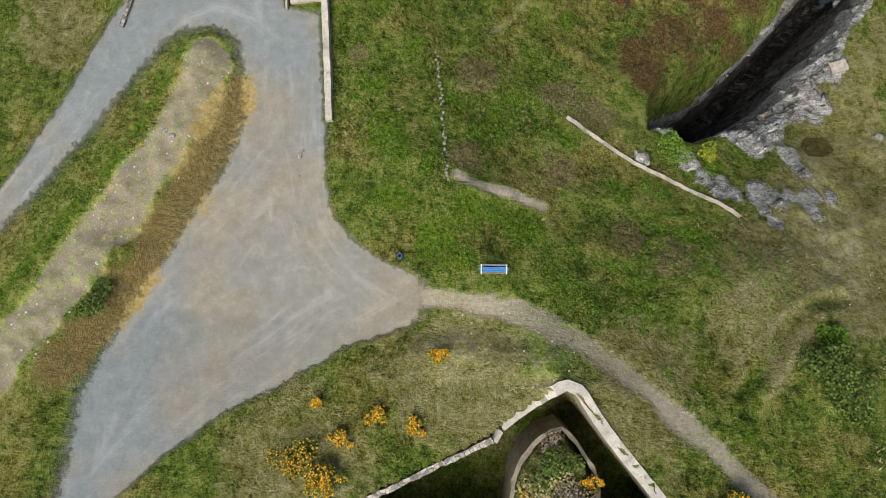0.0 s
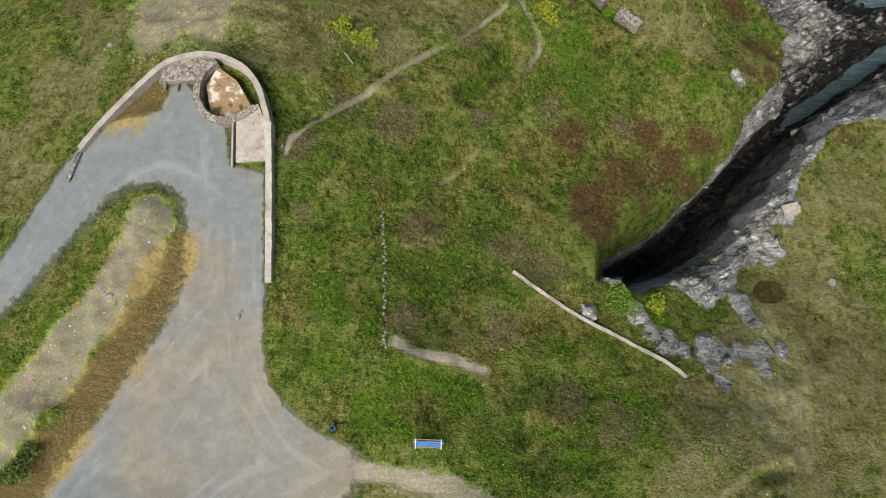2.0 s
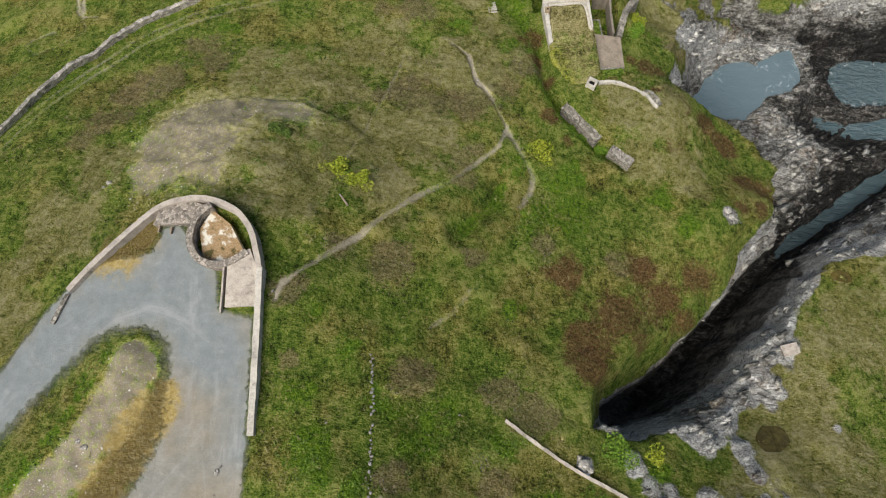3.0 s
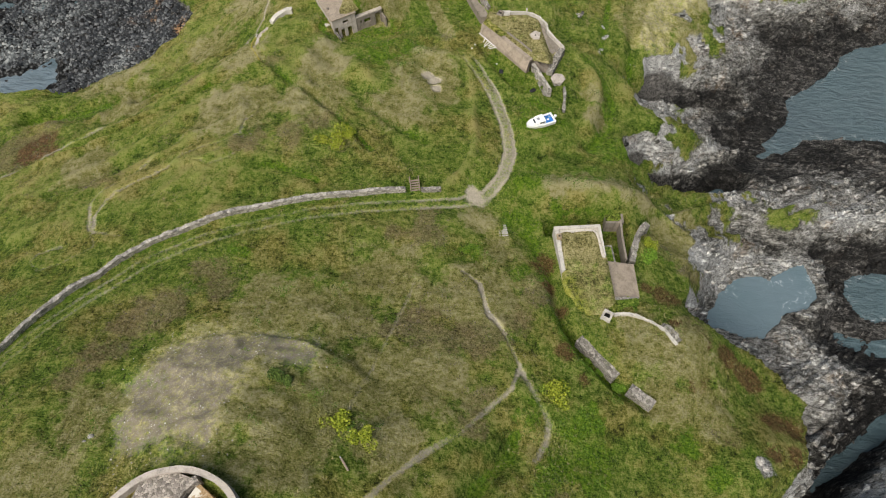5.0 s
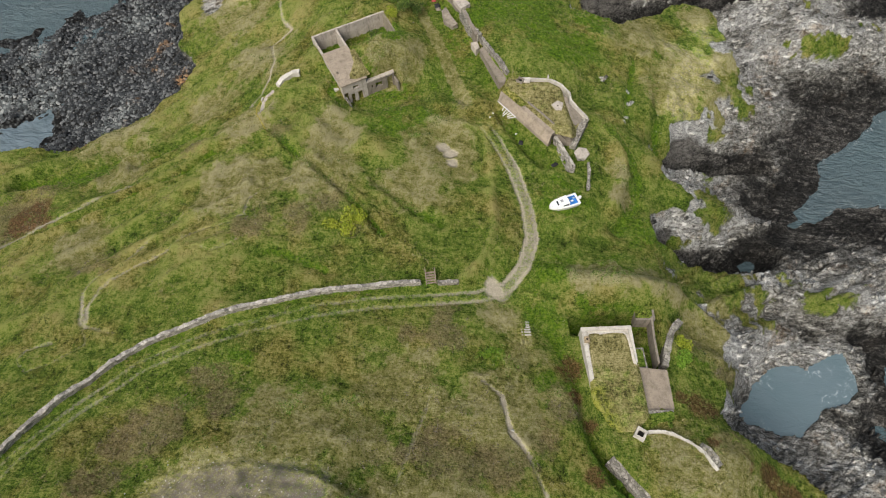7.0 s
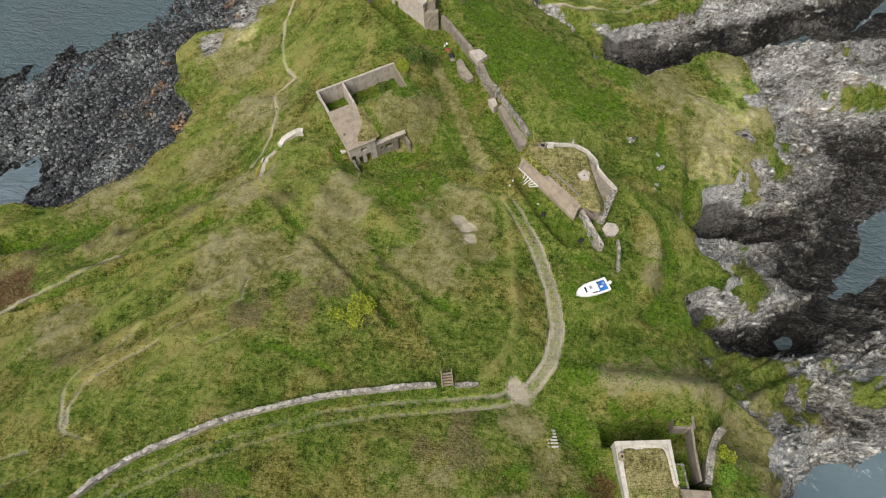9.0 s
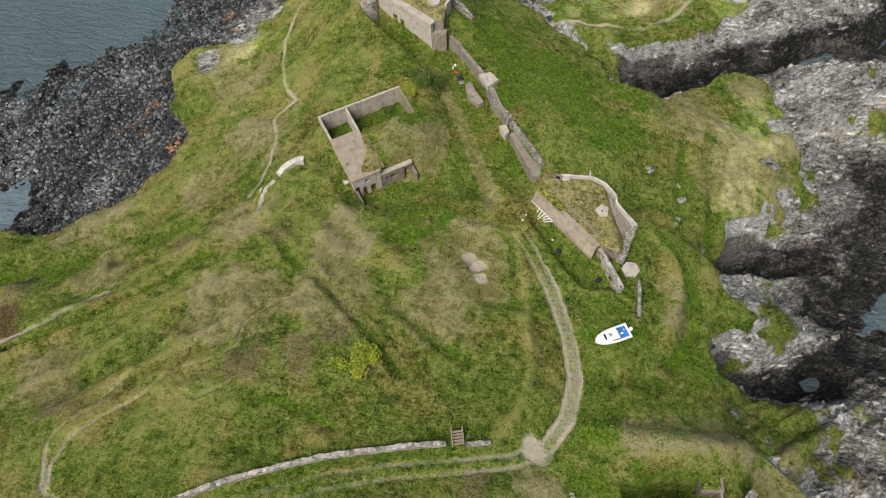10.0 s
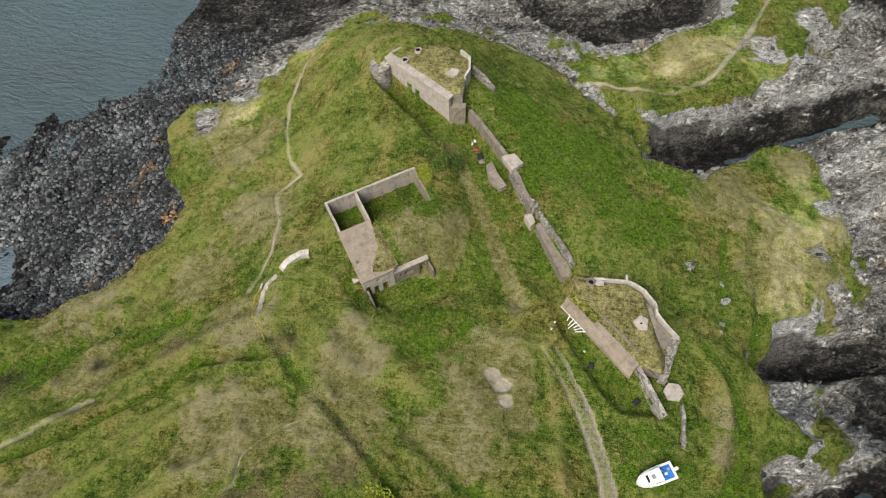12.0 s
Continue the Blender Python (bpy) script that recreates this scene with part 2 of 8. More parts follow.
def make_concrete(name, light, stain=0.5, moss=0.25):
    n = Nodes(name, 0.9, spec=0.2)
    a = n.noise(0.8, 6, 0.7)
    f = n.noise(9.0, 5, 0.75)
    base = n.ramp(n.math("ADD", n.math("MULTIPLY", a, 0.6), n.math("MULTIPLY", f, 0.4)), (0.32, tuple(0.5 * x for x in light)), (0.5, light), (0.72, tuple(min(0.8, 1.35 * x) for x in light)))
    drip = n.noise(2.2, 5, 0.7, n.mapped((1, 1, 0.18)))
    base = n.mix(n.span(drip, 0.50, 0.70, 0.0, stain), base, (0.085, 0.08, 0.065))
    base = n.mix(n.span(n.noise(0.6, 6, 0.75), 0.56, 0.70, 0.0, moss), base, (0.10, 0.105, 0.035))
    return n.finish(base, n.math("ADD", f, n.math("MULTIPLY", a, 0.5)), 0.03, 0.6)


def make_stone(name, light, joint, scale=2.6, moss=0.3):
    n = Nodes(name, 0.93, spec=0.15)
    q = n.mapped((1, 1, 1.6))
    cell = n.cells(scale, q, out="Color")
    gap = n.cells(scale, q, "DISTANCE_TO_EDGE")
    tone = n.ramp(n.math("ADD", n.math("MULTIPLY", cell, 0.6), n.math("MULTIPLY", n.noise(7.0, 5, 0.7), 0.4)), (0.25, tuple(0.4 * x for x in light)), (0.5, light), (0.75, tuple(min(0.75, 1.5 * x) for x in light)))
    c = n.mix(n.span(gap, 0.0, 0.07), joint, tone)
    c = n.mix(n.span(n.noise(0.8, 6, 0.75), 0.52, 0.66, 0.0, moss), c, (0.09, 0.105, 0.03))
    return n.finish(c, n.math("ADD", n.span(gap, 0.0, 0.12), n.math("MULTIPLY", n.noise(6.0, 4, 0.7), 0.6)), 0.08, 0.8)


def make_plain(name, colour, rough=0.6, metal=0.0, vary=0.25, scale=6.0):
    n = Nodes(name, rough, metal)
    v = n.noise(scale, 4, 0.65)
    c = n.ramp(v, (0.3, tuple(x * (1 - vary) for x in colour)), (0.7, tuple(min(0.9, x * (1 + vary)) for x in colour)))
    return n.finish(c, v, 0.01, 0.3)


def make_leaf(name, lo, mid, hi):
    n = Nodes(name, 0.7, spec=0.2)
    v = n.math("ADD", n.math("MULTIPLY", n.island(), 0.6), n.math("MULTIPLY", n.noise(0.7, 4, 0.7), 0.5))
    return n.finish(n.ramp(v, (0.15, lo), (0.5, mid), (0.9, hi)))


def make_turf():
    n = Nodes("roof_turf", 0.92, spec=0.15)
    c, v, *_ = turf_colour(n, n.span(n.attr("dry"), 0, 1, -0.06, 0.0))
    thatch = n.ramp(v, (0.20, (0.055, 0.050, 0.015)), (0.44, (0.195, 0.175, 0.062)), (0.62, (0.31, 0.275, 0.115)), (0.85, (0.46, 0.40, 0.21)))
    c = n.mix(n.span(n.math("ADD", n.math("MULTIPLY", n.attr("dry"), 0.5), n.noise(0.7, 5, 0.7)), 0.55, 0.90), c, thatch)
    lime = n.ramp(v, (0.36, (0.06, 0.08, 0.008)), (0.52, (0.19, 0.22, 0.016)), (0.7, (0.32, 0.33, 0.04)))
    c = n.mix(n.math("MULTIPLY", n.attr("lime"), n.span(n.noise(1.1, 5, 0.7), 0.30, 0.55), True), c, lime)
    return n.finish(c, v, 0.4, 0.8)


M_GROUND = make_ground()
M_ROCK = make_rock()
M_SEA = make_sea("sea_water", 1.5, (0.17, 0.225, 0.26))
M_POOL = make_sea("pool_water", 0.12, (0.115, 0.155, 0.175))
M_TURF = make_turf()
M_CONC = make_concrete("pale_concrete", (0.40, 0.355, 0.305), 0.45, 0.2)
M_CONC_DARK = make_concrete("weathered_concrete", (0.215, 0.185, 0.15), 0.65, 0.4)
M_LIMEWASH = make_concrete("limewashed_concrete", (0.46, 0.43, 0.375), 0.40, 0.15)
M_SLAB = make_concrete("grey_slab", (0.29, 0.24, 0.185), 0.40, 0.25)
M_MOSSY = make_concrete("mossy_concrete", (0.24, 0.21, 0.16), 0.5, 0.95)
M_STONE = make_stone("rubble_masonry", (0.27, 0.25, 0.215), (0.10, 0.09, 0.075))
M_STONE_PALE = make_stone("pale_rubble_masonry", (0.35, 0.325, 0.285), (0.22, 0.20, 0.17), 2.2, 0.15)
M_COBBLE = make_stone("cobbled_paving", (0.34, 0.30, 0.255), (0.16, 0.14, 0.115), 3.6, 0.05)
M_DARK = make_plain("dark_void", (0.006, 0.006, 0.005), 1.0)
M_WHITE = make_plain("white_gelcoat", (0.78, 0.78, 0.76), 0.3, 0.0, 0.05, 1.5)
M_WHITE_PAINT = make_plain("white_paint", (0.72, 0.71, 0.67), 0.6, 0.0, 0.12)
M_BLUE = make_plain("blue_paint", (0.055, 0.20, 0.46), 0.45)
M_TARP = make_plain("blue_tarpaulin", (0.03, 0.17, 0.50), 0.5, 0.0, 0.5, 2.0)
M_WOOD = make_plain("weathered_wood", (0.23, 0.185, 0.135), 0.85, 0.0, 0.4, 9.0)
M_ORANGE_WOOD = make_plain("varnished_wood", (0.34, 0.20, 0.09), 0.6, 0.0, 0.3, 9.0)
M_BLACK = make_plain("black_rubber", (0.02, 0.02, 0.022), 0.7)
M_GLASS = make_plain("tinted_window", (0.02, 0.03, 0.04), 0.08)
M_RED = make_plain("faded_red_plastic", (0.30, 0.05, 0.045), 0.6)
M_YELLOW = make_plain("yellow_hose", (0.55, 0.45, 0.05), 0.6)
M_STEEL = make_plain("galvanised_steel", (0.42, 0.43, 0.44), 0.45, 0.6)


def make_shingle():
    """Tumbled boulders: black with weed, paler where dry, ochre in drifts."""
    n = Nodes("beach_boulder", 0.8, spec=0.25)
    one, drift = n.island(), n.noise(0.055, 4, 0.6)
    c = n.ramp(one, (0.0, (0.009, 0.010, 0.011)), (0.6, (0.036, 0.040, 0.043)), (1.0, (0.15, 0.155, 0.155)))
    pale = n.ramp(one, (0.0, (0.03, 0.033, 0.034)), (0.6, (0.115, 0.128, 0.128)), (1.0, (0.30, 0.31, 0.295)))
    rusty = n.ramp(one, (0.0, (0.05, 0.03, 0.015)), (0.6, (0.20, 0.11, 0.05)), (1.0, (0.36, 0.24, 0.13)))
    c = n.mix(n.span(drift, 0.50, 0.64), c, pale)
    c = n.mix(n.math("MULTIPLY", n.span(n.height(), -42.6, -40.8), n.span(n.noise(0.12, 5, 0.7), 0.52, 0.64), True), c, rusty)
    return n.finish(c)


M_SHINGLE = make_shingle()
M_POND = make_plain("peat_pond", (0.075, 0.058, 0.014), 0.25, 0.0, 0.5, 1.4)
M_SAND = make_concrete("sandy_floor", (0.30, 0.235, 0.15), 0.75, 0.45)


def make_pit():
    n = Nodes("bare_pit_floor", 0.95, spec=0.1)
    a = n.noise(0.55, 6, 0.7)
    c = n.ramp(n.noise(6.0, 5, 0.7), (0.3, (0.16, 0.10, 0.05)), (0.55, (0.33, 0.23, 0.125)), (0.75, (0.45, 0.36, 0.24)))
    c = n.mix(n.span(a, 0.50, 0.58), c, (0.60, 0.57, 0.49))
    c = n.mix(n.span(a, 0.43, 0.34), c, (0.09, 0.075, 0.03))
    return n.finish(c, a, 0.05, 0.6)


M_PIT = make_pit()
M_BUSH = make_leaf("bush_leaves", (0.016, 0.030, 0.005), (0.050, 0.085, 0.012), (0.12, 0.17, 0.03))
M_LIME_BUSH = make_leaf("yellow_green_leaves", (0.05, 0.075, 0.006), (0.17, 0.21, 0.012), (0.32, 0.34, 0.04))
M_BRIGHT = make_leaf("bright_bramble_leaves", (0.030, 0.065, 0.005), (0.085, 0.170, 0.012), (0.17, 0.26, 0.03))
M_GORSE = make_leaf("gorse_flowers", (0.20, 0.10, 0.006), (0.52, 0.27, 0.012), (0.72, 0.42, 0.03))
M_GREY_BUSH = make_leaf("leafless_twigs", (0.06, 0.048, 0.03), (0.15, 0.125, 0.085), (0.27, 0.23, 0.17))
M_STRAW = make_leaf("dry_grass_blades", (0.12, 0.115, 0.04), (0.23, 0.215, 0.08), (0.40, 0.35, 0.17))
M_GRASS = make_leaf("green_grass_blades", (0.04, 0.062, 0.010), (0.11, 0.155, 0.024), (0.22, 0.245, 0.06))
M_BOULDER = make_stone("loose_boulder", (0.42, 0.40, 0.365), (0.30, 0.28, 0.25), 1.2, 0.1)


# ---- plan of the ground ----
GRAVEL = [(-42.3, 4.8), (-39.0, 10.9), (-36.8, 15.9), (-35.1, 20.4), (-33.4, 23.5), (-31.3, 27.0), (-28.3, 28.1), (-25.3, 29.1), (-24.7, 31.9), (-22.9, 32.4), (-20.6, 29.9), (-18.6, 29.7), (-16.6, 24.0), (-13.1, 23.7), (-12.4, 18.1), (-11.4, 12.5), (-10.5, 7.1), (-9.2, 3.0), (-7.6, 1.4), (-5.2, -0.1), (-2.9, -1.1), (1.2, -1.7), (6.2, -1.7), (7.8, -2.0), (13.0, -3.4), (16.1, -4.9), (18.6, -7.3), (22.1, -9.7), (25.1, -11.8), (28.1, -14.4), (32.1, -16.9), (38.2, -21.0), (33.9, -21.1), (25.5, -14.3), (22.0, -11.9), (18.6, -8.3), (15.5, -7.2), (13.0, -6.4), (8.0, -5.7), (5.4, -5.2), (0.8, -5.9), (-3.1, -7.5), (-7.1, -9.3), (-11.9, -12.8), (-16.9, -15.7), (-21.7, -19.9), (-26.0, -24.4), (-32.5, -30.9), (-40.1, -36.7), (-65.0, -36.7)]
MEDIAN = [(-52.1, -25.6), (-42.9, -1.9), (-37.4, 5.6), (-33.7, 10.8), (-31.3, 14.6), (-28.8, 18.7), (-26.7, 20.4), (-23.8, 21.3), (-21.7, 20.2), (-20.6, 17.3), (-20.1, 13.3), (-20.4, 10.4), (-21.6, 6.4), (-23.4, 4.1), (-25.0, 0.7), (-27.2, -3.7), (-29.1, -7.1), (-30.2, -10.7), (-31.6, -15.8), (-31.5, -22.6), (-31.8, -32.9)]
MED_GREEN = [(-42.6, -11.4), (-38.5, -4.6), (-35.8, -0.5), (-33.2, 3.6), (-30.5, 7.7), (-28.1, 12.5), (-27.2, 16.7), (-26.5, 18.6)]
MED_STONE = [(-40.1, -15.1), (-36.0, -9.0), (-33.7, -4.0), (-31.1, 0.0), (-28.7, 5.1), (-26.1, 9.3), (-24.6, 12.8), (-23.4, 16.4), (-23.4, 18.9)]
MED_OCHRE = [(-33.6, -13.2), (-30.2, -8.2), (-28.2, -4.4), (-25.8, 0.6), (-24.3, 4.5), (-22.8, 7.9), (-21.8, 11.4), (-20.8, 14.3)]
WHITE_TRACK = [(-27.0, -10.2), (-27.8, -8.7), (-27.1, -6.4), (-24.6, -3.5)]
TRACK = [(-55.1, 42.3), (-53.8, 46.6), (-52.1, 50.8), (-48.8, 56.8), (-43.8, 63.2), (-37.4, 67.7), (-30.4, 71.3), (-23.0, 74.8), (-15.2, 77.4), (-7.0, 79.4), (-1.3, 81.1), (2.4, 83.4), (4.7, 87.2), (5.5, 92.9), (4.2, 99.0), (1.4, 106.0), (-1.8, 111.6), (-5.5, 116.4)]
TRACK_GREEN = [(-8.2, 119.6), (-10.9, 125.2), (-13.7, 131.5), (-17.2, 138.0), (-20.0, 142.3), (-22.0, 146.1)]
DRYWALL = [(-56.8, 44.0), (-55.3, 48.2), (-53.8, 52.9), (-50.4, 59.4), (-45.1, 65.7), (-38.3, 70.3), (-31.1, 74.3), (-23.6, 77.5), (-15.6, 80.0), (-9.5, 81.6)]
DRYWALL_END = [(-7.2, 81.9), (-4.3, 82.6)]
HEDGEROW = [(6.1, 80.4), (10.1, 76.8), (12.3, 71.6), (13.6, 66.1), (15.3, 61.3), (18.3, 57.9), (22.7, 54.4)]
PATH_A = [(-11.4, 25.6), (-11.3, 27.3), (-9.7, 29.2), (-7.5, 32.0), (-5.1, 34.7), (-2.6, 38.3), (0.1, 41.4), (3.7, 44.7), (6.8, 48.8), (9.1, 51.5), (9.8, 54.8), (7.3, 59.5), (5.1, 61.8), (3.4, 66.5), (0.8, 68.0)]
PATH_B = [(9.9, 54.4), (12.2, 51.0), (13.9, 48.4), (13.7, 45.9), (12.4, 43.2)]
PATH_C = [(-8.7, 45.1), (-8.0, 48.9), (-6.4, 58.6), (-5.3, 65.4)]
PATH_D = [(3.8, 25.8), (5.9, 27.7), (8.3, 31.8)]
PATH_W = [(-90.8, 80.1), (-85.9, 83.9), (-80.8, 87.8), (-74.1, 91.5), (-69.4, 95.9), (-65.9, 98.5)]
PATH_W2 = [(-52.5, 64.7), (-56.6, 69.8), (-58.8, 74.9), (-55.6, 80.0), (-51.4, 87.4), (-48.3, 92.2)]
PATH_N = [(-45.9, 179.6), (-52.7, 177.3), (-53.8, 167.3), (-54.6, 160.1), (-53.3, 151.6), (-50.3, 144.2), (-46.9, 140.3), (-51.0, 137.4), (-47.2, 129.8), (-46.6, 124.2), (-48.0, 117.2)]
PATH_E = [(36.2, 204.3), (30.1, 189.6), (23.5, 178.0), (16.4, 173.0), (8.2, 171.5), (-0.2, 172.7), (-9.3, 176.1), (-20.3, 174.7), (-29.9, 169.7)]
TRAIL = [(-4.9, -3.2), (-1.8, -3.4), (2.0, -3.6), (6.3, -4.0), (10.7, -4.8), (15.0, -6.6), (19.1, -9.2), (22.3, -11.4), (25.5, -13.8), (28.7, -16.4), (31.5, -18.4), (36.0, -21.6)]
LINE_WALL = [(-1.5, 21.7), (-0.6, 17.6), (0.3, 12.4), (1.2, 7.6)]
BANK = [(2.0, 8.2), (4.3, 7.2), (7.4, 7.2), (10.7, 6.3)]
EAST_WALL_TOP = [(12.8, 17.1), (16.7, 14.9), (21.2, 12.8), (25.6, 11.1), (29.5, 9.4), (31.7, 8.0)]
RUBBLE_PAD = [(-34.6, 41.8), (-35.6, 45.1), (-34.1, 49.1), (-31.1, 53.1), (-24.7, 53.6), (-18.8, 54.7), (-14.3, 54.0), (-12.2, 51.6), (-13.0, 47.6), (-20.5, 47.1), (-19.3, 42.5), (-18.4, 38.9), (-20.3, 36.4), (-30.6, 35.0)]
MOAT = [(-2.6, -21.2), (3.1, -17.7), (7.6, -14.7), (9.4, -12.9), (12.2, -10.8), (13.1, -10.4), (13.8, -10.7), (15.6, -12.7), (18.0, -15.4), (21.0, -18.4), (25.4, -23.2), (-6.5, -27.0)]
MOAT_ISLE = [(9.5, -20.6), (9.8, -18.1), (11.4, -15.5), (13.1, -14.2), (14.1, -14.4), (16.0, -16.7), (17.0, -18.2), (16.9, -19.8), (16.5, -25.3), (8.8, -26.2)]
GRASS_SOUTH = [(60.4, -2.1), (51.1, -2.7), (46.4, -1.5), (44.7, 11.0), (40.3, 12.4), (35.3, 15.1), (31.5, 17.3), (26.8, 17.2), (21.8, 17.1), (22.8, 19.2), (25.6, 22.1), (31.4, 26.0), (37.8, 33.4), (41.1, 37.9), (48.6, 51.7), (50.6, 59.0), (47.2, 63.3), (42.2, 65.2)]
GRASS_CAPE = [(36.5, 67.2), (33.5, 68.2), (32.4, 70.3), (34.2, 75.5), (35.6, 80.5), (37.2, 84.6), (35.5, 86.6), (30.3, 88.7), (26.5, 89.8), (24.1, 95.8), (27.5, 104.6), (33.2, 108.7), (31.2, 110.3), (25.5, 112.3), (27.1, 118.2), (25.6, 118.6), (31.1, 124.6), (35.6, 130.6), (42.4, 138.5), (43.2, 149.6), (39.0, 162.1), (30.9, 160.8), (24.3, 154.9), (19.0, 150.8)]
GRASS_WEST = [(9.2, 150.9), (6.7, 158.0), (-4.7, 173.9), (-16.1, 176.7), (-30.1, 170.8), (-50.4, 178.1), (-58.2, 177.9), (-62.8, 168.0), (-71.5, 162.6), (-78.9, 162.5), (-81.4, 155.7), (-77.8, 146.2), (-70.2, 136.5), (-71.6, 128.3), (-78.1, 118.6), (-85.6, 112.9), (-93.7, 111.5), (-107.1, 107.6), (-130.0, 60.0), (-130.0, -60.0), (100.0, -60.0)]
GRASS_EAST = [(64.0, -12.5), (34.8, -2.1), (27.9, 5.3), (25.0, 11.0), (23.9, 14.0), (28.7, 15.4), (32.7, 15.1), (35.8, 15.4), (38.5, 16.9), (40.7, 19.9), (41.8, 22.2), (43.3, 25.0), (43.9, 27.6), (48.5, 29.9), (49.0, 33.4), (50.4, 36.5), (53.8, 39.9), (56.8, 43.8), (61.3, 46.8), (64.8, 49.2), (76.8, 54.7), (92.0, 52.6)]
GRASS_NORTH = [(-0.2, 172.4), (-4.4, 178.2), (6.0, 182.1), (14.6, 188.5), (21.5, 195.3), (25.7, 206.3), (33.1, 221.0), (54.1, 226.2), (54.2, 207.7), (44.1, 194.7), (38.5, 185.0), (30.0, 175.2), (22.5, 168.9), (15.2, 165.4), (9.1, 167.2)]
SEA_WEST = [(-163.1, 134.1), (-120.2, 149.6), (-110.6, 156.6), (-102.9, 162.6), (-97.5, 171.8), (-94.3, 179.3), (-96.7, 190.3), (-94.8, 196.6), (-93.7, 207.6), (-100.9, 248.4), (-90.0, 600.0), (-700.0, 600.0), (-700.0, 100.0)]
SHALLOWS = [(-118.7, 106.8), (-106.7, 113.2), (-101.2, 117.5), (-99.2, 121.3), (-102.8, 126.9), (-105.6, 127.7), (-112.5, 122.9), (-125.6, 117.2)]
SEA_EAST = [(49.8, 109.5), (54.1, 115.0), (61.7, 126.5), (63.0, 133.7), (69.4, 138.1), (76.7, 147.4), (87.0, 158.8), (107.1, 175.4), (170.0, 300.0), (400.0, 300.0), (400.0, 60.0), (85.3, 84.7), (72.3, 80.9), (69.1, 82.6), (67.4, 86.8), (68.4, 89.7), (74.4, 92.2), (86.9, 91.5), (94.4, 122.8), (80.3, 123.4), (66.0, 122.2), (61.1, 118.7), (57.5, 114.3), (53.6, 109.7)]
CHASM = [(56.6, 50.6), (59.0, 53.7), (62.4, 56.4), (67.4, 61.1), (70.6, 65.6), (76.6, 70.6), (89.0, 83.5), (95.0, 82.0), (76.3, 67.9), (70.3, 61.9), (67.2, 58.5), (62.2, 53.9), (58.0, 50.4)]
POOL = [(41.2, 75.3), (42.9, 79.4), (44.2, 81.6), (46.3, 84.0), (50.2, 85.2), (52.6, 84.8), (55.7, 87.3), (58.7, 88.5), (59.6, 85.6), (59.9, 82.4), (58.0, 79.6), (54.6, 78.7), (53.0, 76.4), (50.4, 73.6), (47.7, 73.1), (45.0, 73.6)]
GULLY = [(22.0, 165.4), (34.1, 173.0), (42.1, 177.2), (51.3, 181.6), (64.1, 186.2), (69.6, 189.8), (73.8, 196.4), (90.0, 215.0), (110.0, 215.0), (76.2, 193.9), (70.5, 187.5), (64.5, 184.2), (50.8, 179.2), (43.7, 174.6), (34.9, 171.1), (25.0, 165.0)]
TRENCH_A = [(-41.2, 109.6), (-36.2, 105.0), (-28.6, 99.9), (-24.2, 96.4), (-20.6, 93.0), (-16.6, 89.4)]
TRENCH_B = [(-40.7, 107.2), (-43.6, 106.7), (-51.5, 105.8), (-54.8, 101.2), (-62.0, 96.0), (-69.7, 90.7), (-77.4, 87.5)]
TRENCH_C = [(-19.9, 99.7), (-16.1, 97.1), (-12.5, 94.5), (-8.7, 92.9)]
TRENCH_D = [(-32.1, 125.9), (-32.3, 118.8), (-29.6, 115.6)]
TERRACE = [(-91.3, 100.2), (-82.2, 101.1), (-75.5, 103.3), (-70.0, 110.0), (-66.7, 118.7), (-59.0, 124.3)]
BARE_PATCHES = [(-11.3, 109.0), (-9.2, 108.9), (-8.7, 107.3), (-8.7, 104.6), (-7.5, 106.2), (-9.4, 107.2)]
CORRIDOR = [(-23.4, 150.2), (-20.7, 153.3), (-17.6, 147.1), (-14.9, 142.4), (-11.5, 138.0), (-8.1, 134.4), (-4.7, 129.4), (-2.0, 125.6), (-2.2, 122.5), (-2.8, 120.2), (-7.0, 123.5), (-12.7, 130.2), (-17.5, 137.6), (-21.6, 143.7), (-24.2, 148.0)]
NDITCH = [(-34.8, 158.4), (-31.0, 153.9), (-26.6, 151.2), (-23.1, 149.9), (-21.4, 150.9), (-21.3, 143.1), (-24.1, 145.8), (-28.2, 150.2), (-32.0, 152.9), (-34.4, 154.8)]
BATTERY_FRONT = [(-2.3, 120.7), (2.2, 115.9), (6.9, 111.5), (9.1, 109.9), (11.4, 107.3), (6.3, 106.9), (3.3, 109.7), (-0.7, 114.6), (-3.7, 119.2)]
COURT = [(12.8, 82.5), (21.2, 84.1), (24.0, 81.9), (25.4, 76.3), (26.3, 68.8), (24.9, 68.2), (20.5, 80.5), (13.4, 79.6), (14.7, 69.5), (15.4, 64.5), (17.7, 61.3), (23.0, 56.4), (27.7, 53.3), (26.5, 52.1), (21.9, 55.0), (17.8, 58.4), (15.2, 62.0), (13.6, 65.9), (12.1, 72.8), (11.0, 79.3)]
SWWALL = [(17.3, 60.8), (19.9, 58.6), (22.4, 55.9), (24.0, 54.9), (27.0, 53.0)]
SCARP = [(14.0, 119.5), (17.3, 116.9), (19.6, 112.5), (19.9, 108.8), (18.1, 102.2)]
NCORNER = [(-35.0, 158.7), (-21.9, 160.4), (-21.2, 157.5), (-20.7, 150.8), (-26.2, 164.2)]
HOUSE_NE = [(-26.7, 139.8), (-23.2, 133.6)]
GABLE = [(7.6, 112.8), (10.9, 106.9)]
GABLE_BASE = [(7.1, 111.3), (11.4, 107.2)]
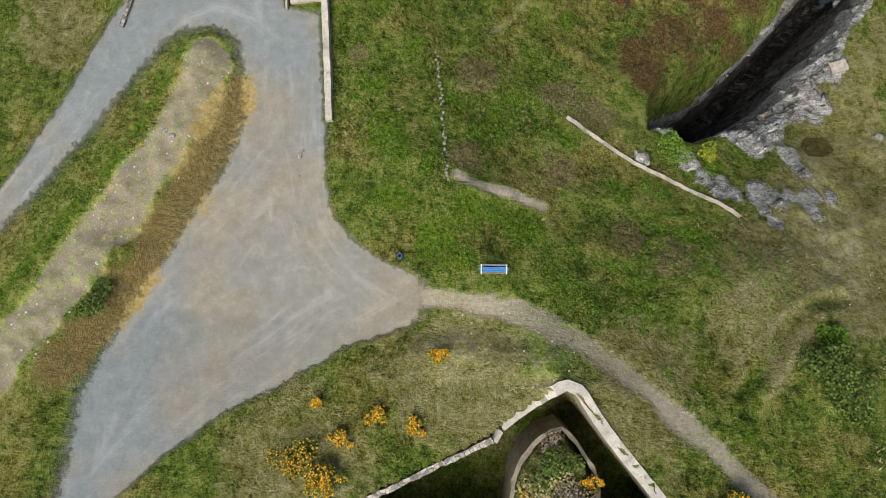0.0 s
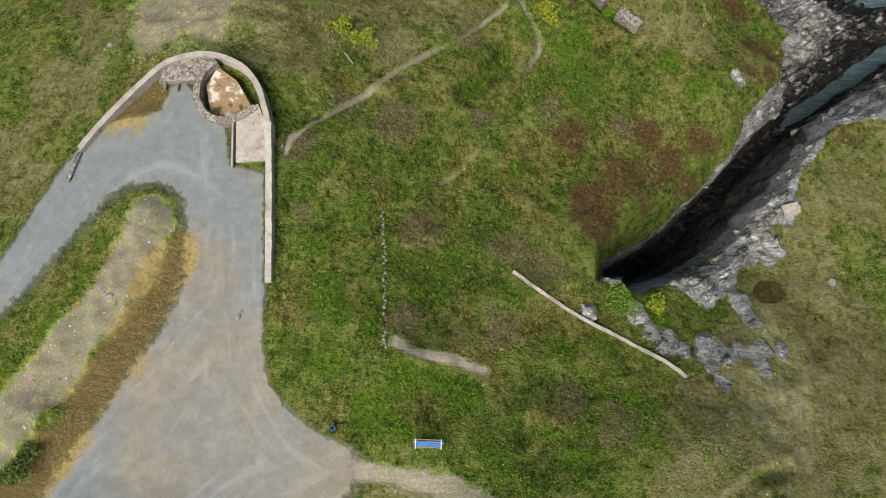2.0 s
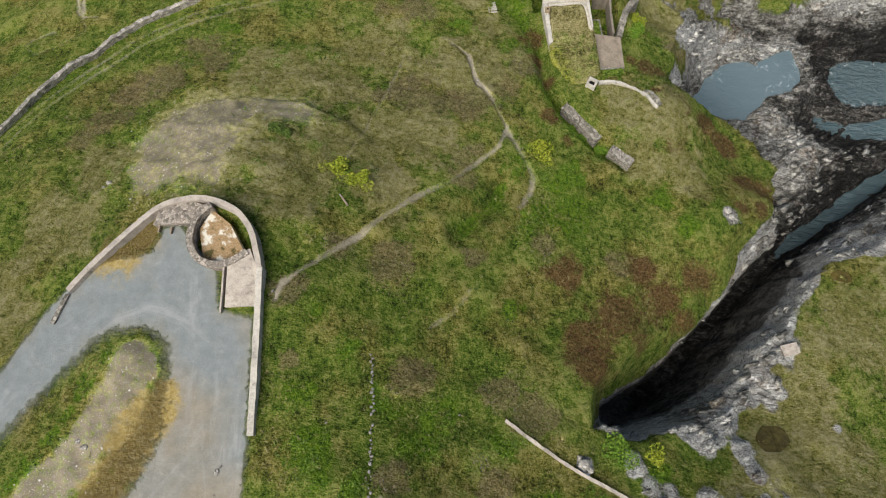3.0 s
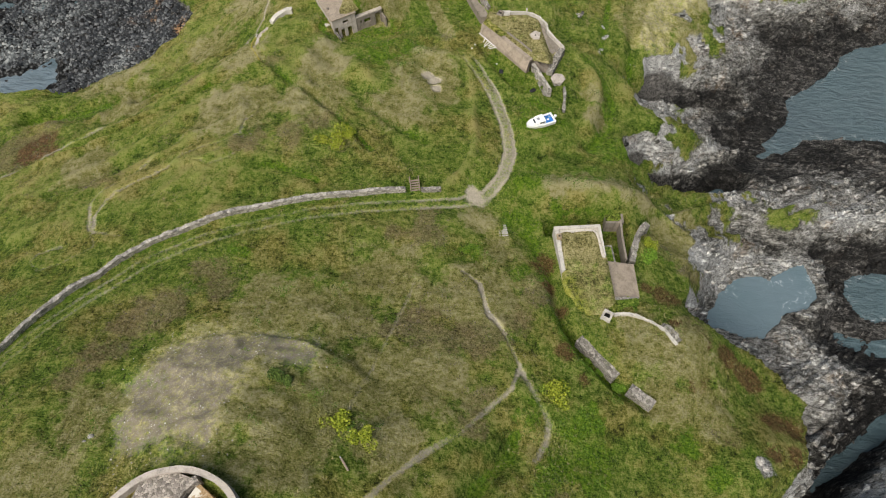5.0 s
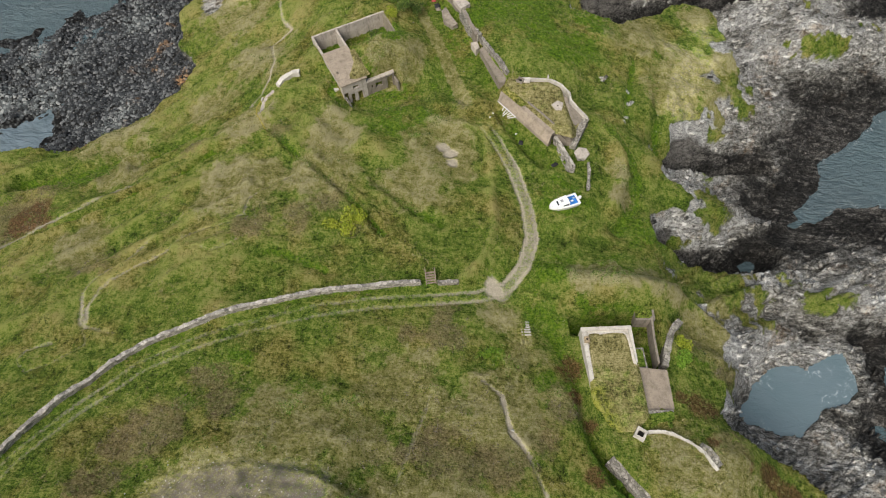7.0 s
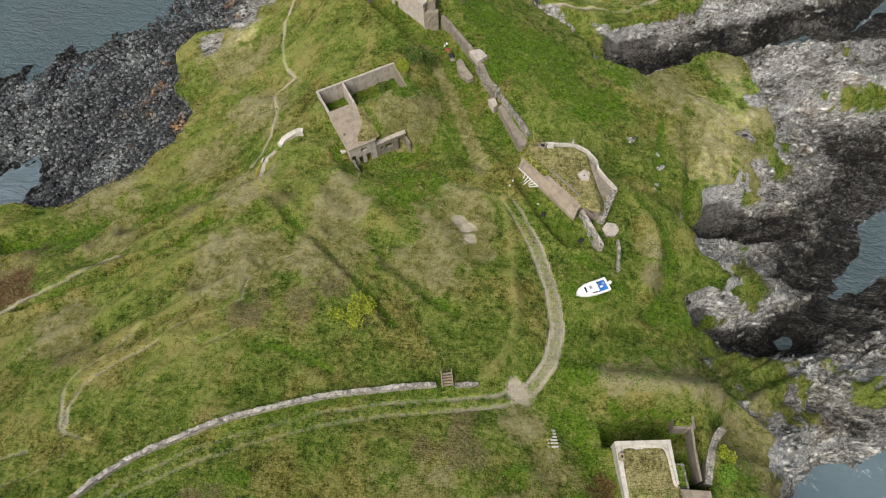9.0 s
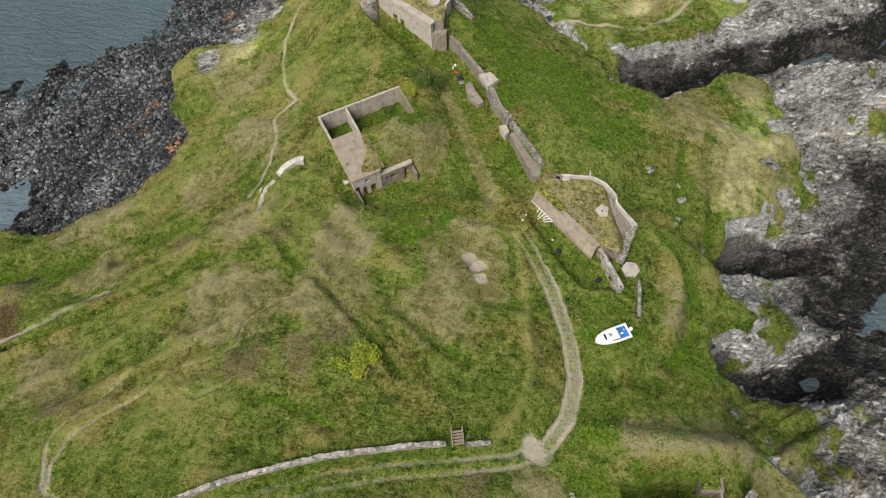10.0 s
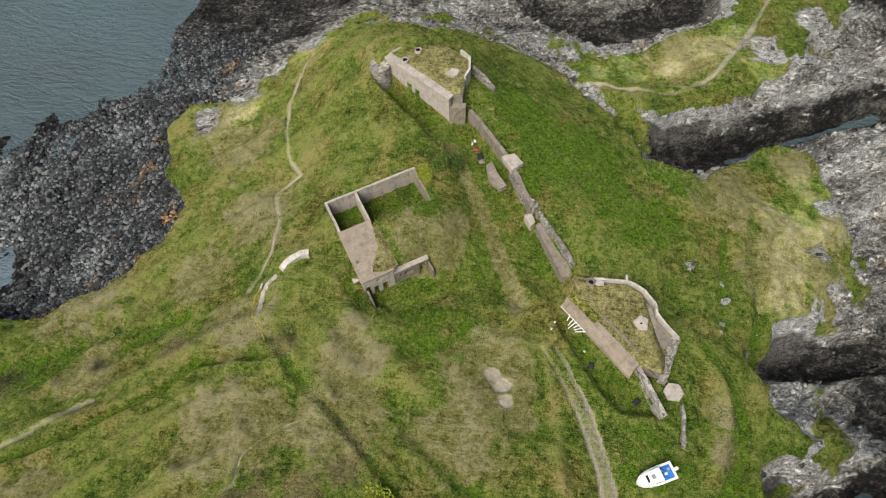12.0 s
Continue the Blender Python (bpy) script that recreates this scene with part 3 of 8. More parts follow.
HILLWALL = [(-43.4, 112.8), (-44.7, 115.4), (-44.7, 118.1), (-42.8, 121.0), (-40.0, 123.5)]
BEDWALL = [(27.5, 82.5), (25.8, 80.1), (25.0, 75.3)]
BENCH = [(5.0, -0.6), (7.5, -0.4)]
SEDGE = [(-2.2, 120.7), (-1.4, 124.7), (1.4, 123.7), (2.3, 123.8), (5.7, 124.1), (8.0, 123.1), (9.5, 121.3), (9.7, 120.0), (12.8, 117.7), (10.6, 111.2)]
SFRONT = [(-2.4, 120.0), (6.6, 110.9)]
SFRONT_TOP = [(-1.5, 120.4), (7.1, 112.1)]
NBERM = [(-21.4, 160.2), (-17.7, 157.8)]
SLAB_NE = [(-13.7, 143.0), (-11.9, 143.8), (-10.3, 142.2), (-11.9, 140.5)]
LOWSLAB = [(-16.1, 143.3), (-15.3, 143.8), (-13.0, 139.4), (-11.6, 139.1), (-13.8, 139.3), (-15.2, 140.4)]
DEBRIS = [(-19.5, 148.8), (-18.7, 147.1), (-17.6, 146.0), (-17.2, 144.2)]
# rock crests along the shore (east, north, height) with the fall per metre to the left and to the right
CRESTS = [
    ([(31, 110, -28.3), (37.4, 110.9, -32.2), (46.6, 112.6, -38.4), (53, 116, -42.2)], 0.60, 1.7),
    ([(34, 86.5, -27.6), (38.3, 92.5, -31.8), (46, 97, -34.4), (55.8, 94.6, -34.8), (63.5, 97.2, -35.0), (75, 100, -36.0), (92, 104, -38)], 0.48, 1.7),
    ([(36, 134, -30.2), (44, 137.5, -33.2), (51.3, 140.4, -36.2), (55, 142, -38.6)], 0.5, 0.95),
    ([(45, 152, -34.0), (52, 159, -33.2), (60.6, 159.8, -31.0), (68, 160, -33), (84, 164, -36)], 0.5, 0.85),
    ([(41, 160, -34.0), (47, 163, -33.0), (53, 166.3, -32.0), (62, 171, -35), (76, 180, -40)], 0.8, 0.6),
    ([(12, 178, -33), (24, 184, -32.0), (32, 182.5, -29.6), (36, 182, -29.2), (48, 185.6, -33.8), (60, 191, -37), (75, 204, -40)], 0.3, 0.85),
    ([(50, 66, -36.3), (57.5, 64, -35.4), (59.7, 71.5, -36.8), (66, 70.5, -38.4), (80, 76, -40.5)], 0.85, 0.9),
    ([(55.5, 56, -36.5), (58, 58, -38.0)], 1.5, 1.5),
    ([(33.5, 19.0, -20.6), (40.3, 24.6, -24.8), (44.6, 30.0, -24.6), (49.5, 36.0, -25.4), (55.5, 42.5, -27.6), (63, 49, -31), (80, 62, -36)], 1.35, 0.5),
    ([(-71, 172, -37.0), (-64, 182, -37.5), (-52, 190, -38), (-32, 194, -38), (-12, 194, -38.5)], 0.9, 0.25),
]
# clefts cut by the sea (east, north, floor) with the rise per metre of their sides
CLEFTS = [
    ([(28.3, 120.3, -35.3), (33, 122.3, -39.3), (40, 124.5, -42.3), (50, 128.5, -44)], 2.2),
    ([(30.3, 102.0, -36), (36, 101.8, -40), (42, 104, -43.5), (47, 106.5, -45)], 1.9),
    ([(13.0, 162.6, -36), (18, 164.0, -42), (30, 168.2, -44.6), (45, 176, -45), (60, 184, -45.5)], 2.6),
    ([(-12, 203, -43), (1, 196, -42), (7, 198, -42.5), (19, 207, -43.6)], 0.9),
    ([(62, 80, -44.5), (68, 77, -45.2), (80, 78, -46)], 0.8),
]
SHEEP_A = [(-40.9, 88.1), (-46.4, 85.1), (-49.1, 82.0), (-53.0, 78.5), (-56.1, 75.2), (-56.6, 71.8), (-55.3, 68.7), (-49.8, 67.9)]
SHEEP_B = [(-59.3, 65.9), (-62.7, 64.6), (-62.9, 62.8), (-60.3, 61.2), (-56.6, 63.2), (-53.7, 66.1)]
SHEEP_C = [(-33.3, 98.6), (-36.6, 96.5), (-39.3, 93.5), (-38.8, 89.9), (-40.7, 87.5)]
SHEEP_D = [(-47.4, 85.0), (-44.2, 83.0), (-40.8, 82.3), (-37.1, 85.4)]
BANK_T = [(-42.8, 112.4), (-48.1, 111.5), (-52.5, 108.4), (-57.3, 105.5), (-60.5, 102.7)]
BANK_S = [(-69.9, 67.3), (-65.2, 70.1), (-62.0, 76.3), (-57.5, 81.8), (-51.4, 86.2), (-46.0, 90.1), (-41.4, 93.7)]
BANK_U = [(-73.2, 76.3), (-69.3, 81.3), (-61.5, 86.2), (-55.5, 91.9), (-49.5, 98.0)]
DIP_A = [(-32.9, 83.2), (-29.6, 83.4), (-24.8, 82.0), (-23.5, 81.4)]
DIP_B = [(-81.5, 100.1), (-77.7, 101.8), (-73.1, 104.4)]
FOLD_A = [(-31.5, 114.0), (-28.5, 112.2), (-24.3, 108.5), (-20.2, 105.1)]
FOLD_B = [(-33.7, 111.1), (-30.0, 106.7), (-25.5, 106.2), (-22.4, 107.7)]
KERB_N = [(-14.2, 114.8), (-10.5, 113.9), (-4.4, 114.3), (-2.4, 106.6), (-0.9, 98.9), (-0.1, 90.2), (-2.2, 85.7)]
SEAM_E = [(22.0, 139.5), (21.3, 132.7), (20.5, 125.9), (20.2, 123.1)]
LEDGE_E = [(27.3, 145.0), (25.8, 136.4), (26.6, 129.4), (26.5, 123.5), (28.5, 121.5)]
# upper floor held above the sea: black rock there stands for shade
SLOT = [(27.0, 20.3, -30), (30.8, 22.6, -36), (35.8, 26.4, -40.5), (40.0, 30.6, -42.5), (44.6, 36.4, -43.2), (49.8, 43.4, -43.6), (56, 50.5, -44.2), (66, 59.5, -46.5), (80, 71, -46)]
FORT_DITCH = [(29.3, -9.5), (31.6, -7.6), (33.4, -4.9), (34.5, -2.7), (37.2, -0.8), (40.9, 0.2)]
FORT_RIDGE = [(31.0, -10.8), (32.4, -8.5), (34.6, -5.0)]
TRAIL_VERGE = [(13.6, -1.4), (16.2, -4.0), (18.8, -6.2), (22.3, -8.4), (26.0, -10.6), (29.6, -13.0), (33.6, -15.6), (37.7, -18.0)]
DELL = [(5.5, 37.8), (7.0, 39.9), (9.5, 43.2), (10.0, 46.3)]
BANK_W = [(-47.4, 83.1), (-43.0, 82.7), (-38.8, 85.9), (-39.6, 92.1), (-40.6, 96.5)]
BANK_M = [(7.7, 86.3), (13.8, 85.7), (20.6, 86.1), (27.3, 87.7)]
EDGE_BANK = [(-2.1, 100.8), (-0.7, 96.8), (-0.3, 93.5), (-0.7, 89.5), (-1.8, 86.4), (-3.6, 83.7)]
HOLLOW_W = [(-92.3, 101.2), (-82.8, 103.2), (-76.7, 106.5), (-71.6, 111.4)]
HOLLOW_W2 = [(-68.4, 105.5), (-63.8, 109.9), (-58.2, 113.8)]
BANK_H = [(-42.5, 113.2), (-40.8, 118.9), (-37.8, 120.8), (-34.7, 119.1)]
HEAD_ROCKS = [(28.6, 12.1), (29.8, 10.9), (32.0, 10.9), (33.9, 10.6), (36.0, 11.0), (38.5, 11.7), (41.6, 12.0), (44.1, 12.1), (34.8, 9.1), (35.5, 8.0), (41.0, 15.3), (39.9, 17.1)]
EDITCH = [(16.9, 118.0), (20.8, 113.3), (22.3, 108.6), (21.2, 102.9), (18.9, 97.9)]
EROCKS = [(20.6, 129.5), (21.0, 126.7), (20.3, 123.0), (19.8, 121.2), (15.9, 131.5)]
GRASS_MAIN = GRASS_SOUTH + GRASS_CAPE + GRASS_WEST
# broad heights, every 27.5 m eastwards from -120 and every 26 m northwards from -40
HEIGHTS = [
    [-3.6, -0.9, 1.1, 2.9, 6.0, 7.2, 3.9, -0.3, -4.1],
    [-8.3, -4.4, -1.7, -0.1, 2.6, 4.5, -1.0, -7.4, -11.2],
    [-14.3, -8.9, -4.3, -0.9, 0.1, -7.2, -12.7, -17.8, -19.2],
    [-22.2, -17.2, -11.1, -5.5, -4.9, -13.9, -21.1, -25.0, -25.8],
    [-30.0, -26.3, -19.0, -13.9, -14.5, -17.7, -25.8, -30.1, -30.4],
    [-34.7, -32.2, -24.5, -18.0, -18.4, -21.6, -28.6, -32.7, -33.5],
    [-37.7, -37.3, -31.7, -21.1, -20.8, -23.4, -31.5, -34.7, -36.1],
    [-40.2, -40.0, -34.6, -21.3, -19.1, -25.6, -31.9, -36.3, -38.5],
    [-41.1, -40.7, -34.6, -21.6, -25.6, -30.0, -32.4, -36.9, -39.9],
    [-40.5, -39.8, -36.2, -31.6, -32.9, -31.6, -33.0, -37.5, -40.8],
    [-40.9, -40.1, -38.7, -37.3, -36.3, -34.2, -35.4, -38.8, -41.8],
]
# local swells: east, north, height, radius
SWELLS = [(45.0, 22.0, -3.0, 8), (34.5, 31.0, -3.0, 5), (27.5, 119.5, -3.0, 4), (16, 181, -2.5, 8), (32.0, 84.5, -2.6, 5), (-28.0, 163.0, 4.4, 14), (31.0, 62.0, 3.6, 7), (-2.2, 172.0, -3.1, 14), (40.0, 48.5, 2.5, 7), (24.0, 108.0, -2.0, 7), (35.0, 1.2, 2.3, 7), (-48.0, 139.5, -2.4, 7), (1.0, 7.9, 2.0, 7), (-19.0, 134.0, -2.0, 7), (-11.8, 26.4, 2.0, 7), (7.0, 78.0, -2.1, 7), (23.5, 180.0, 1.9, 7), (31.0, 31.4, -1.7, 19), (16.0, 111.0, 1.3, 7), (20.0, 98.8, -1.2, 7), (20.0, 85.0, 1.9, 7), (46.0, 57.8, -1.5, 7), (60.0, 20.0, -1.4, 7), (-41.5, 55.7, -1.3, 7), (-70.5, 111.4, -1.3, 10), (13.0, -9.0, 1.3, 10), (1.5, 128.0, 1.1, 7)]


def vnoise(x, y, seed):
    """Smooth value noise, -1 to 1."""
    xi, yi = np.floor(x).astype(np.int64), np.floor(y).astype(np.int64)
    fx, fy = x - xi, y - yi
    fx, fy = fx * fx * (3 - 2 * fx), fy * fy * (3 - 2 * fy)

    def corner(a, b):
        h = (a * 374761393 + b * 668265263 + seed * 974634777) & 0xFFFFFFFF
        h = ((h ^ (h >> 13)) * 1274126177) & 0xFFFFFFFF
        return ((h ^ (h >> 16)) & 0xFFFF) / 32767.5 - 1
    return ((corner(xi, yi) * (1 - fx) + corner(xi + 1, yi) * fx) * (1 - fy)
            + (corner(xi, yi + 1) * (1 - fx) + corner(xi + 1, yi + 1) * fx) * fy)


def fbm(x, y, size, octaves, seed, gain=0.5):
    total, amp, norm = 0.0, 1.0, 0.0
    for k in range(octaves):
        c, s = math.cos(0.7 * k), math.sin(0.7 * k)
        total = total + amp * vnoise((c * x - s * y) / size, (s * x + c * y) / size, seed + k)
        norm += amp
        amp *= gain
        size *= 0.5
    return total / norm


def ridged(x, y, size, octaves, seed):
    total, amp, norm = 0.0, 1.0, 0.0
    for k in range(octaves):
        c, s = math.cos(0.9 * k), math.sin(0.9 * k)
        total = total + amp * (1 - 2 * np.abs(vnoise((c * x - s * y) / size, (s * x + c * y) / size, seed + k)))
        norm += amp
        amp *= 0.55
        size *= 0.5
    return total / norm


def smooth(a, b, v):
    u = np.clip((v - a) / (b - a), 0, 1)
    return u * u * (3 - 2 * u)


def line_distance(x, y, line, closed=False, reach=None):
    """Distance to a line of plan points; with a reach, 1e3 beyond it."""
    best = np.full(x.shape, 1e3)
    near = slice(None)
    if reach is not None:
        xs, ys = [p[0] for p in line], [p[1] for p in line]
        near = ((x > min(xs) - reach) & (x < max(xs) + reach) & (y > min(ys) - reach) & (y < max(ys) + reach))
    px, py = x[near], y[near]
    d = np.full(px.shape, 1e6)
    pairs = list(zip(line, line[1:] + line[:1])) if closed else list(zip(line, line[1:]))
    for (ax, ay), (bx, by) in pairs:
        ux, uy = bx - ax, by - ay
        f = np.clip(((px - ax) * ux + (py - ay) * uy) / (ux * ux + uy * uy + 1e-9), 0, 1)
        d = np.minimum(d, (px - ax - f * ux) ** 2 + (py - ay - f * uy) ** 2)
    best[near] = np.sqrt(d)
    return best


def line_profile(x, y, line, reach):
    """Distance to a line with heights, the line's height beside each point, and its side (1: left)."""
    best, level, side = np.full(x.shape, 1e3), np.zeros(x.shape), np.ones(x.shape)
    xs, ys = [p[0] for p in line], [p[1] for p in line]
    near = (x > min(xs) - reach) & (x < max(xs) + reach) & (y > min(ys) - reach) & (y < max(ys) + reach)
    px, py = x[near], y[near]
    d, h, q = np.full(px.shape, 1e6), np.zeros(px.shape), np.ones(px.shape)
    for (ax, ay, az), (bx, by, bz) in zip(line, line[1:]):
        ux, uy = bx - ax, by - ay
        f = np.clip(((px - ax) * ux + (py - ay) * uy) / (ux * ux + uy * uy), 0, 1)
        e = np.hypot(px - ax - f * ux, py - ay - f * uy)
        won = e < d
        d, h = np.where(won, e, d), np.where(won, az + f * (bz - az), h)
        q = np.where(won, np.sign(ux * (py - ay) - uy * (px - ax)), q)
    best[near], level[near], side[near] = d, h, q
    return best, level, side


def inside(x, y, ring):
    hit = np.zeros(x.shape, bool)
    for (ax, ay), (bx, by) in zip(ring, ring[1:] + ring[:1]):
        if ay != by:
            hit ^= ((ay > y) != (by > y)) & (x < (bx - ax) * (y - ay) / (by - ay) + ax)
    return hit


def signed(x, y, ring, reach=None):
    """Distance to a ring, negative inside it."""
    d = line_distance(x, y, ring, True, reach)
    return np.where(inside(x, y, ring), -d, d)


HGRID = np.array(HEIGHTS)


def broad(x, y):
    u = np.clip((x + 120) / 27.5, 0, HGRID.shape[1] - 1.001)
    v = np.clip((y + 40) / 26.0, 0, HGRID.shape[0] - 1.001)
    i, j = u.astype(int), v.astype(int)

    def weights(f):
        return ((-f + 2 * f * f - f ** 3) / 2, (2 - 5 * f * f + 3 * f ** 3) / 2, (f + 4 * f * f - 3 * f ** 3) / 2, (-f * f + f ** 3) / 2)
    wu, wv, z = weights(u - i), weights(v - j), 0.0
    for a in range(4):
        for b in range(4):
            z = z + wu[a] * wv[b] * HGRID[np.clip(j + b - 1, 0, HGRID.shape[0] - 1), np.clip(i + a - 1, 0, HGRID.shape[1] - 1)]
    for sx, sy, h, r in SWELLS:
        z = z + h * np.exp(-((x - sx) ** 2 + (y - sy) ** 2) / (r * r))
    return z


HOUSE_AT, HOUSE_TURN = (-30.05, 118.6), 35.4
MAG_AT, MAG_TURN = (13.12, 77.85), 10.2


PARAPET_PLAN = [(-32.4, 24.0), (-31.3, 25.9), (-30.1, 27.7), (-27.4, 31.3), (-25.2, 33.7), (-22.6, 34.9), (-20.0, 35.1), (-17.1, 34.2), (-15.0, 32.2), (-13.9, 29.9), (-13.3, 28.4)]


def placed(at, turn, pts):
    c, s = math.cos(radians(turn)), math.sin(radians(turn))
    return [(at[0] + c * u - s * v, at[1] + s * u + c * v) for u, v in pts]


HOUSE_SIDE = [(-17.5, 122.5), (-8.0, 119.5), (-10.5, 129.0), (-15.5, 137.5), (-20.0, 141.0), (-18.0, 133.0), (-15.5, 128.0)]
HOUSE_FRONT = placed(HOUSE_AT, HOUSE_TURN, [(0.5, -3.0), (10.6, -3.0), (10.6, 0.75), (0.5, 0.75)])
HOUSE_LAWN = placed(HOUSE_AT, HOUSE_TURN, [(3.0, -6.5), (13.5, -7.0), (18.5, 0.0), (18.5, 5.0), (10.4, 0.0), (-0.5, 0.6), (0.5, -3.0)])
HOUSE_YARD = placed(HOUSE_AT, HOUSE_TURN, [(0.3, 8.9), (14.5, 8.4), (14.9, 15.5), (0.4, 15.5)])
HOUSE_MOUND = placed(HOUSE_AT, HOUSE_TURN, [(5.0, -0.8), (10.2, -0.8), (15.2, 1.4), (16.8, 6.6), (14.4, 8.3), (5.0, 9.0)])
COURT_NE = placed(MAG_AT, MAG_TURN, [(-0.8, 0.1), (6.9, 0.1), (6.9, -5.4), (11.6, -5.6), (12.2, 3.4), (-0.8, 3.0)])
WALL_FOOT = [(-20.2, 151.6), (-16.2, 147.0), (-12.4, 142.2), (-10.4, 138.4), (-8.4, 134.7), (-7.4, 133.0), (-3.0, 125.0), (-5.5, 124.0), (-10, 131), (-13, 136.5), (-15.5, 141), (-19, 145.5), (-22.5, 149.5)]
BATTERY_DITCH = [(-35.2, 158.9), (-22.6, 150.7), (-22.0, 147.0), (-25.0, 146.4), (-33.6, 153.4), (-36.8, 156.6)]
# floors cut into or raised on the slope: ring, level, level per metre north of y0, y0, edge width
PADS = [
    (HOUSE_LAWN, -22.9, 0.0, 0, 6.0),
    ([(px - 1.2, py - 0.6) for px, py in CORRIDOR], -22.0, 0.03, 122, 11.0),
    (HOUSE_SIDE, -22.1, 0.0, 0, 4.0),
    (HOUSE_MOUND, -17.7, 0.0, 0, 8.5),
    (HOUSE_FRONT, -23.2, 0.0, 0, 0.8),
    (HOUSE_YARD, -23.3, 0.0, 0, 0.5),
    (CORRIDOR, -22.4, 0.02, 122, 2.6),
    (WALL_FOOT, -22.2, 0.02, 130, 1.1),
    (BATTERY_DITCH, -21.4, 0.0, 0, 1.7),
    (BATTERY_FRONT, -22.5, 0.0, 0, 1.6),
    (COURT, -19.7, 0.0, 0, 1.6),
    (COURT_NE, -23.1, 0.0, 0, 0.9),
]
# patches of growth: east, north, radius
LUSH = [(-5, 12, 3.2), (-3, 10, 2.5), (-7, 17, 2.6), (1, 18, 2.7), (6, 17, 2.4), (4, 5, 3.1), (9, 4, 2.6), (-4, 5, 2.5), (-1, 9, 1.9), (12, 29, 3), (15, 42, 4.2), (20, 44, 4.4), (17, 48, 2.6), (32, 49, 3.8), (35, 46, 3.3), (13, 15, 2.8), (19, 9, 2.4), (23, 10, 2.2), (-4, 22, 2.4), (-7, 25, 2), (4, 13, 2.3), (25, 3, 6), (20, 1, 5), (30, 14, 4), (12, -2, 3), (1, 1, 4), (33, 2, 3)]
LUSH_N = [(-21, 62, 3.5), (2, 72, 4.2), (-6, 67, 2.2), (-14, 63, 1.7), (-35, 59, 2.8), (9, 70, 2.7), (15, 53, 3.8), (12, 49, 3.2), (19, 50, 3.4), (-7, 43, 2.6), (9, 80, 3.9), (14, 82, 3), (6, 55, 2.4), (-31, 66, 2.8), (-15, 113, 5), (-21, 112, 4), (-22, 122, 6), (-4, 146, 12), (6, 138, 10), (-14, 156, 9), (20, 108, 4), (24, 98, 4), (9, 100, 6), (8, 86, 6), (-24, 132, 5), (-20, 116, 6), (-30, -5, 4), (18, 88, 4), (14, 148, 7), (31, 78, 2.5)]
HEATH = [(31, 80, 3.5), (34, 77, 3), (26, 38, 3), (33, 6, 3), (24, 2, 3), (-22, 90, 3), (-36, 88, 4), (-86, 92, 9), (-56, 108, 4), (-38, 108, 4), (-84, 100, 6), (36, 52, 4), (32, 64, 4), (-62, 80, 5), (-30, 90, 4), (-26, 94, 4)]
HEATH_S = [(-5, 74, 4.2), (-10, 73, 2.8), (-9, 64, 4.8), (-13, 60, 2.1), (-11, 57, 2.9), (3, 65, 3.9), (6, 62, 6), (4, 58, 5), (11, 67, 3.6), (9, 62, 3), (-33, 63, 3.5), (-30, 60, 3.2), (-36, 57, 4.6), (-39, 54, 4.6), (-40, 48, 4), (-43, 44, 3.1), (-17, 59, 2.6), (-24, 58, 2.6), (5, 49, 3.1), (-7, 57, 2.1), (-5, 77, 2.4)]
HEATH_C = [(-9, 20, 2), (-10, 27, 2.4), (-1, 32, 3.6), (-7, 33, 2.9), (3, 20, 2.4), (8, 35, 2.3), (16, 39, 2.1), (3, 10, 2.5), (17, 18, 3.6), (12, 20, 2.5), (5, 45, 3.3), (-1, 56, 5.4), (-4, 59, 4.6), (12, 11, 2.7), (19, 5, 2.7)]
BRACKEN = [(12, 72, 2.5), (30, 70, 3), (33, 57, 3), (16, 58, 2.5), (13, 73, 1.3), (13, 69, 1.3), (15, 65, 1.3), (15, 58, 1.7), (18, 55, 1.7), (-7, 64, 2.2), (30, 65, 1.4), (34, 63, 1.9), (42, 61, 2.5), (38, 63, 2), (47, 54, 3.1), (27, 71, 1.4), (43, 50, 2.4), (30, 82, 2.1), (26, 32, 5), (32, 35, 5.4), (22, 27, 4), (23, 24, 3.1), (37, 39, 3.7), (29, 38, 3.5), (45, 55, 3.1), (46, 51, 2.6), (19, 36, 2.9), (35, 33, 3.2), (-82, 92, 5)]
STONY = [(33, 141, 4), (37, 143, 3), (31, 130, 3), (6, 181, 4), (9, 177, 3), (2, 177, 3), (22, 187, 4), (-4, 172, 2), (-58, 178, 5), (-62, 182, 6), (-66, 174, 5), (38, 152, 5), (32, 136, 4), (30, 146, 3), (28, 190, 5), (14, 180, 4), (41, 5, 5), (44, 12, 3), (11, -7, 4), (4, -8, 3), (-65, 172, 6), (36, 180, 7), (-56, 174, 6), (24, 186, 5), (33, 128, 5), (36, 146, 6), (-66, 160, 5)]

OUTCROPS = [(30.6, 12.3, 1.0), (34.5, 12.1, 1.2), (36.7, 10.8, 1.3), (40.8, 11.1, 1.4), (35.9, 18.2, 1.2), (39.9, 17.8, 1.3), (43.5, 24.1, 1.0), (46.6, 25.2, 0.9), (52.7, 21.6, 0.9)] + [(px, py, 1.0) for px, py in HEAD_ROCKS] + [(px, py, 0.7) for px, py in EROCKS] + [(21.3, 13.6, 0.9), (43, 26, 3), (47, 31, 2.5), (27, 14.5, 1.2), (41, 48, 1.3), (-68, 165, 4), (-62, 170, 3), (-74, 158, 3),
            (38, 140, 2.0), (40, 150, 2.5), (-56, 176, 3), (34, 186, 4), (44, 200, 4)]
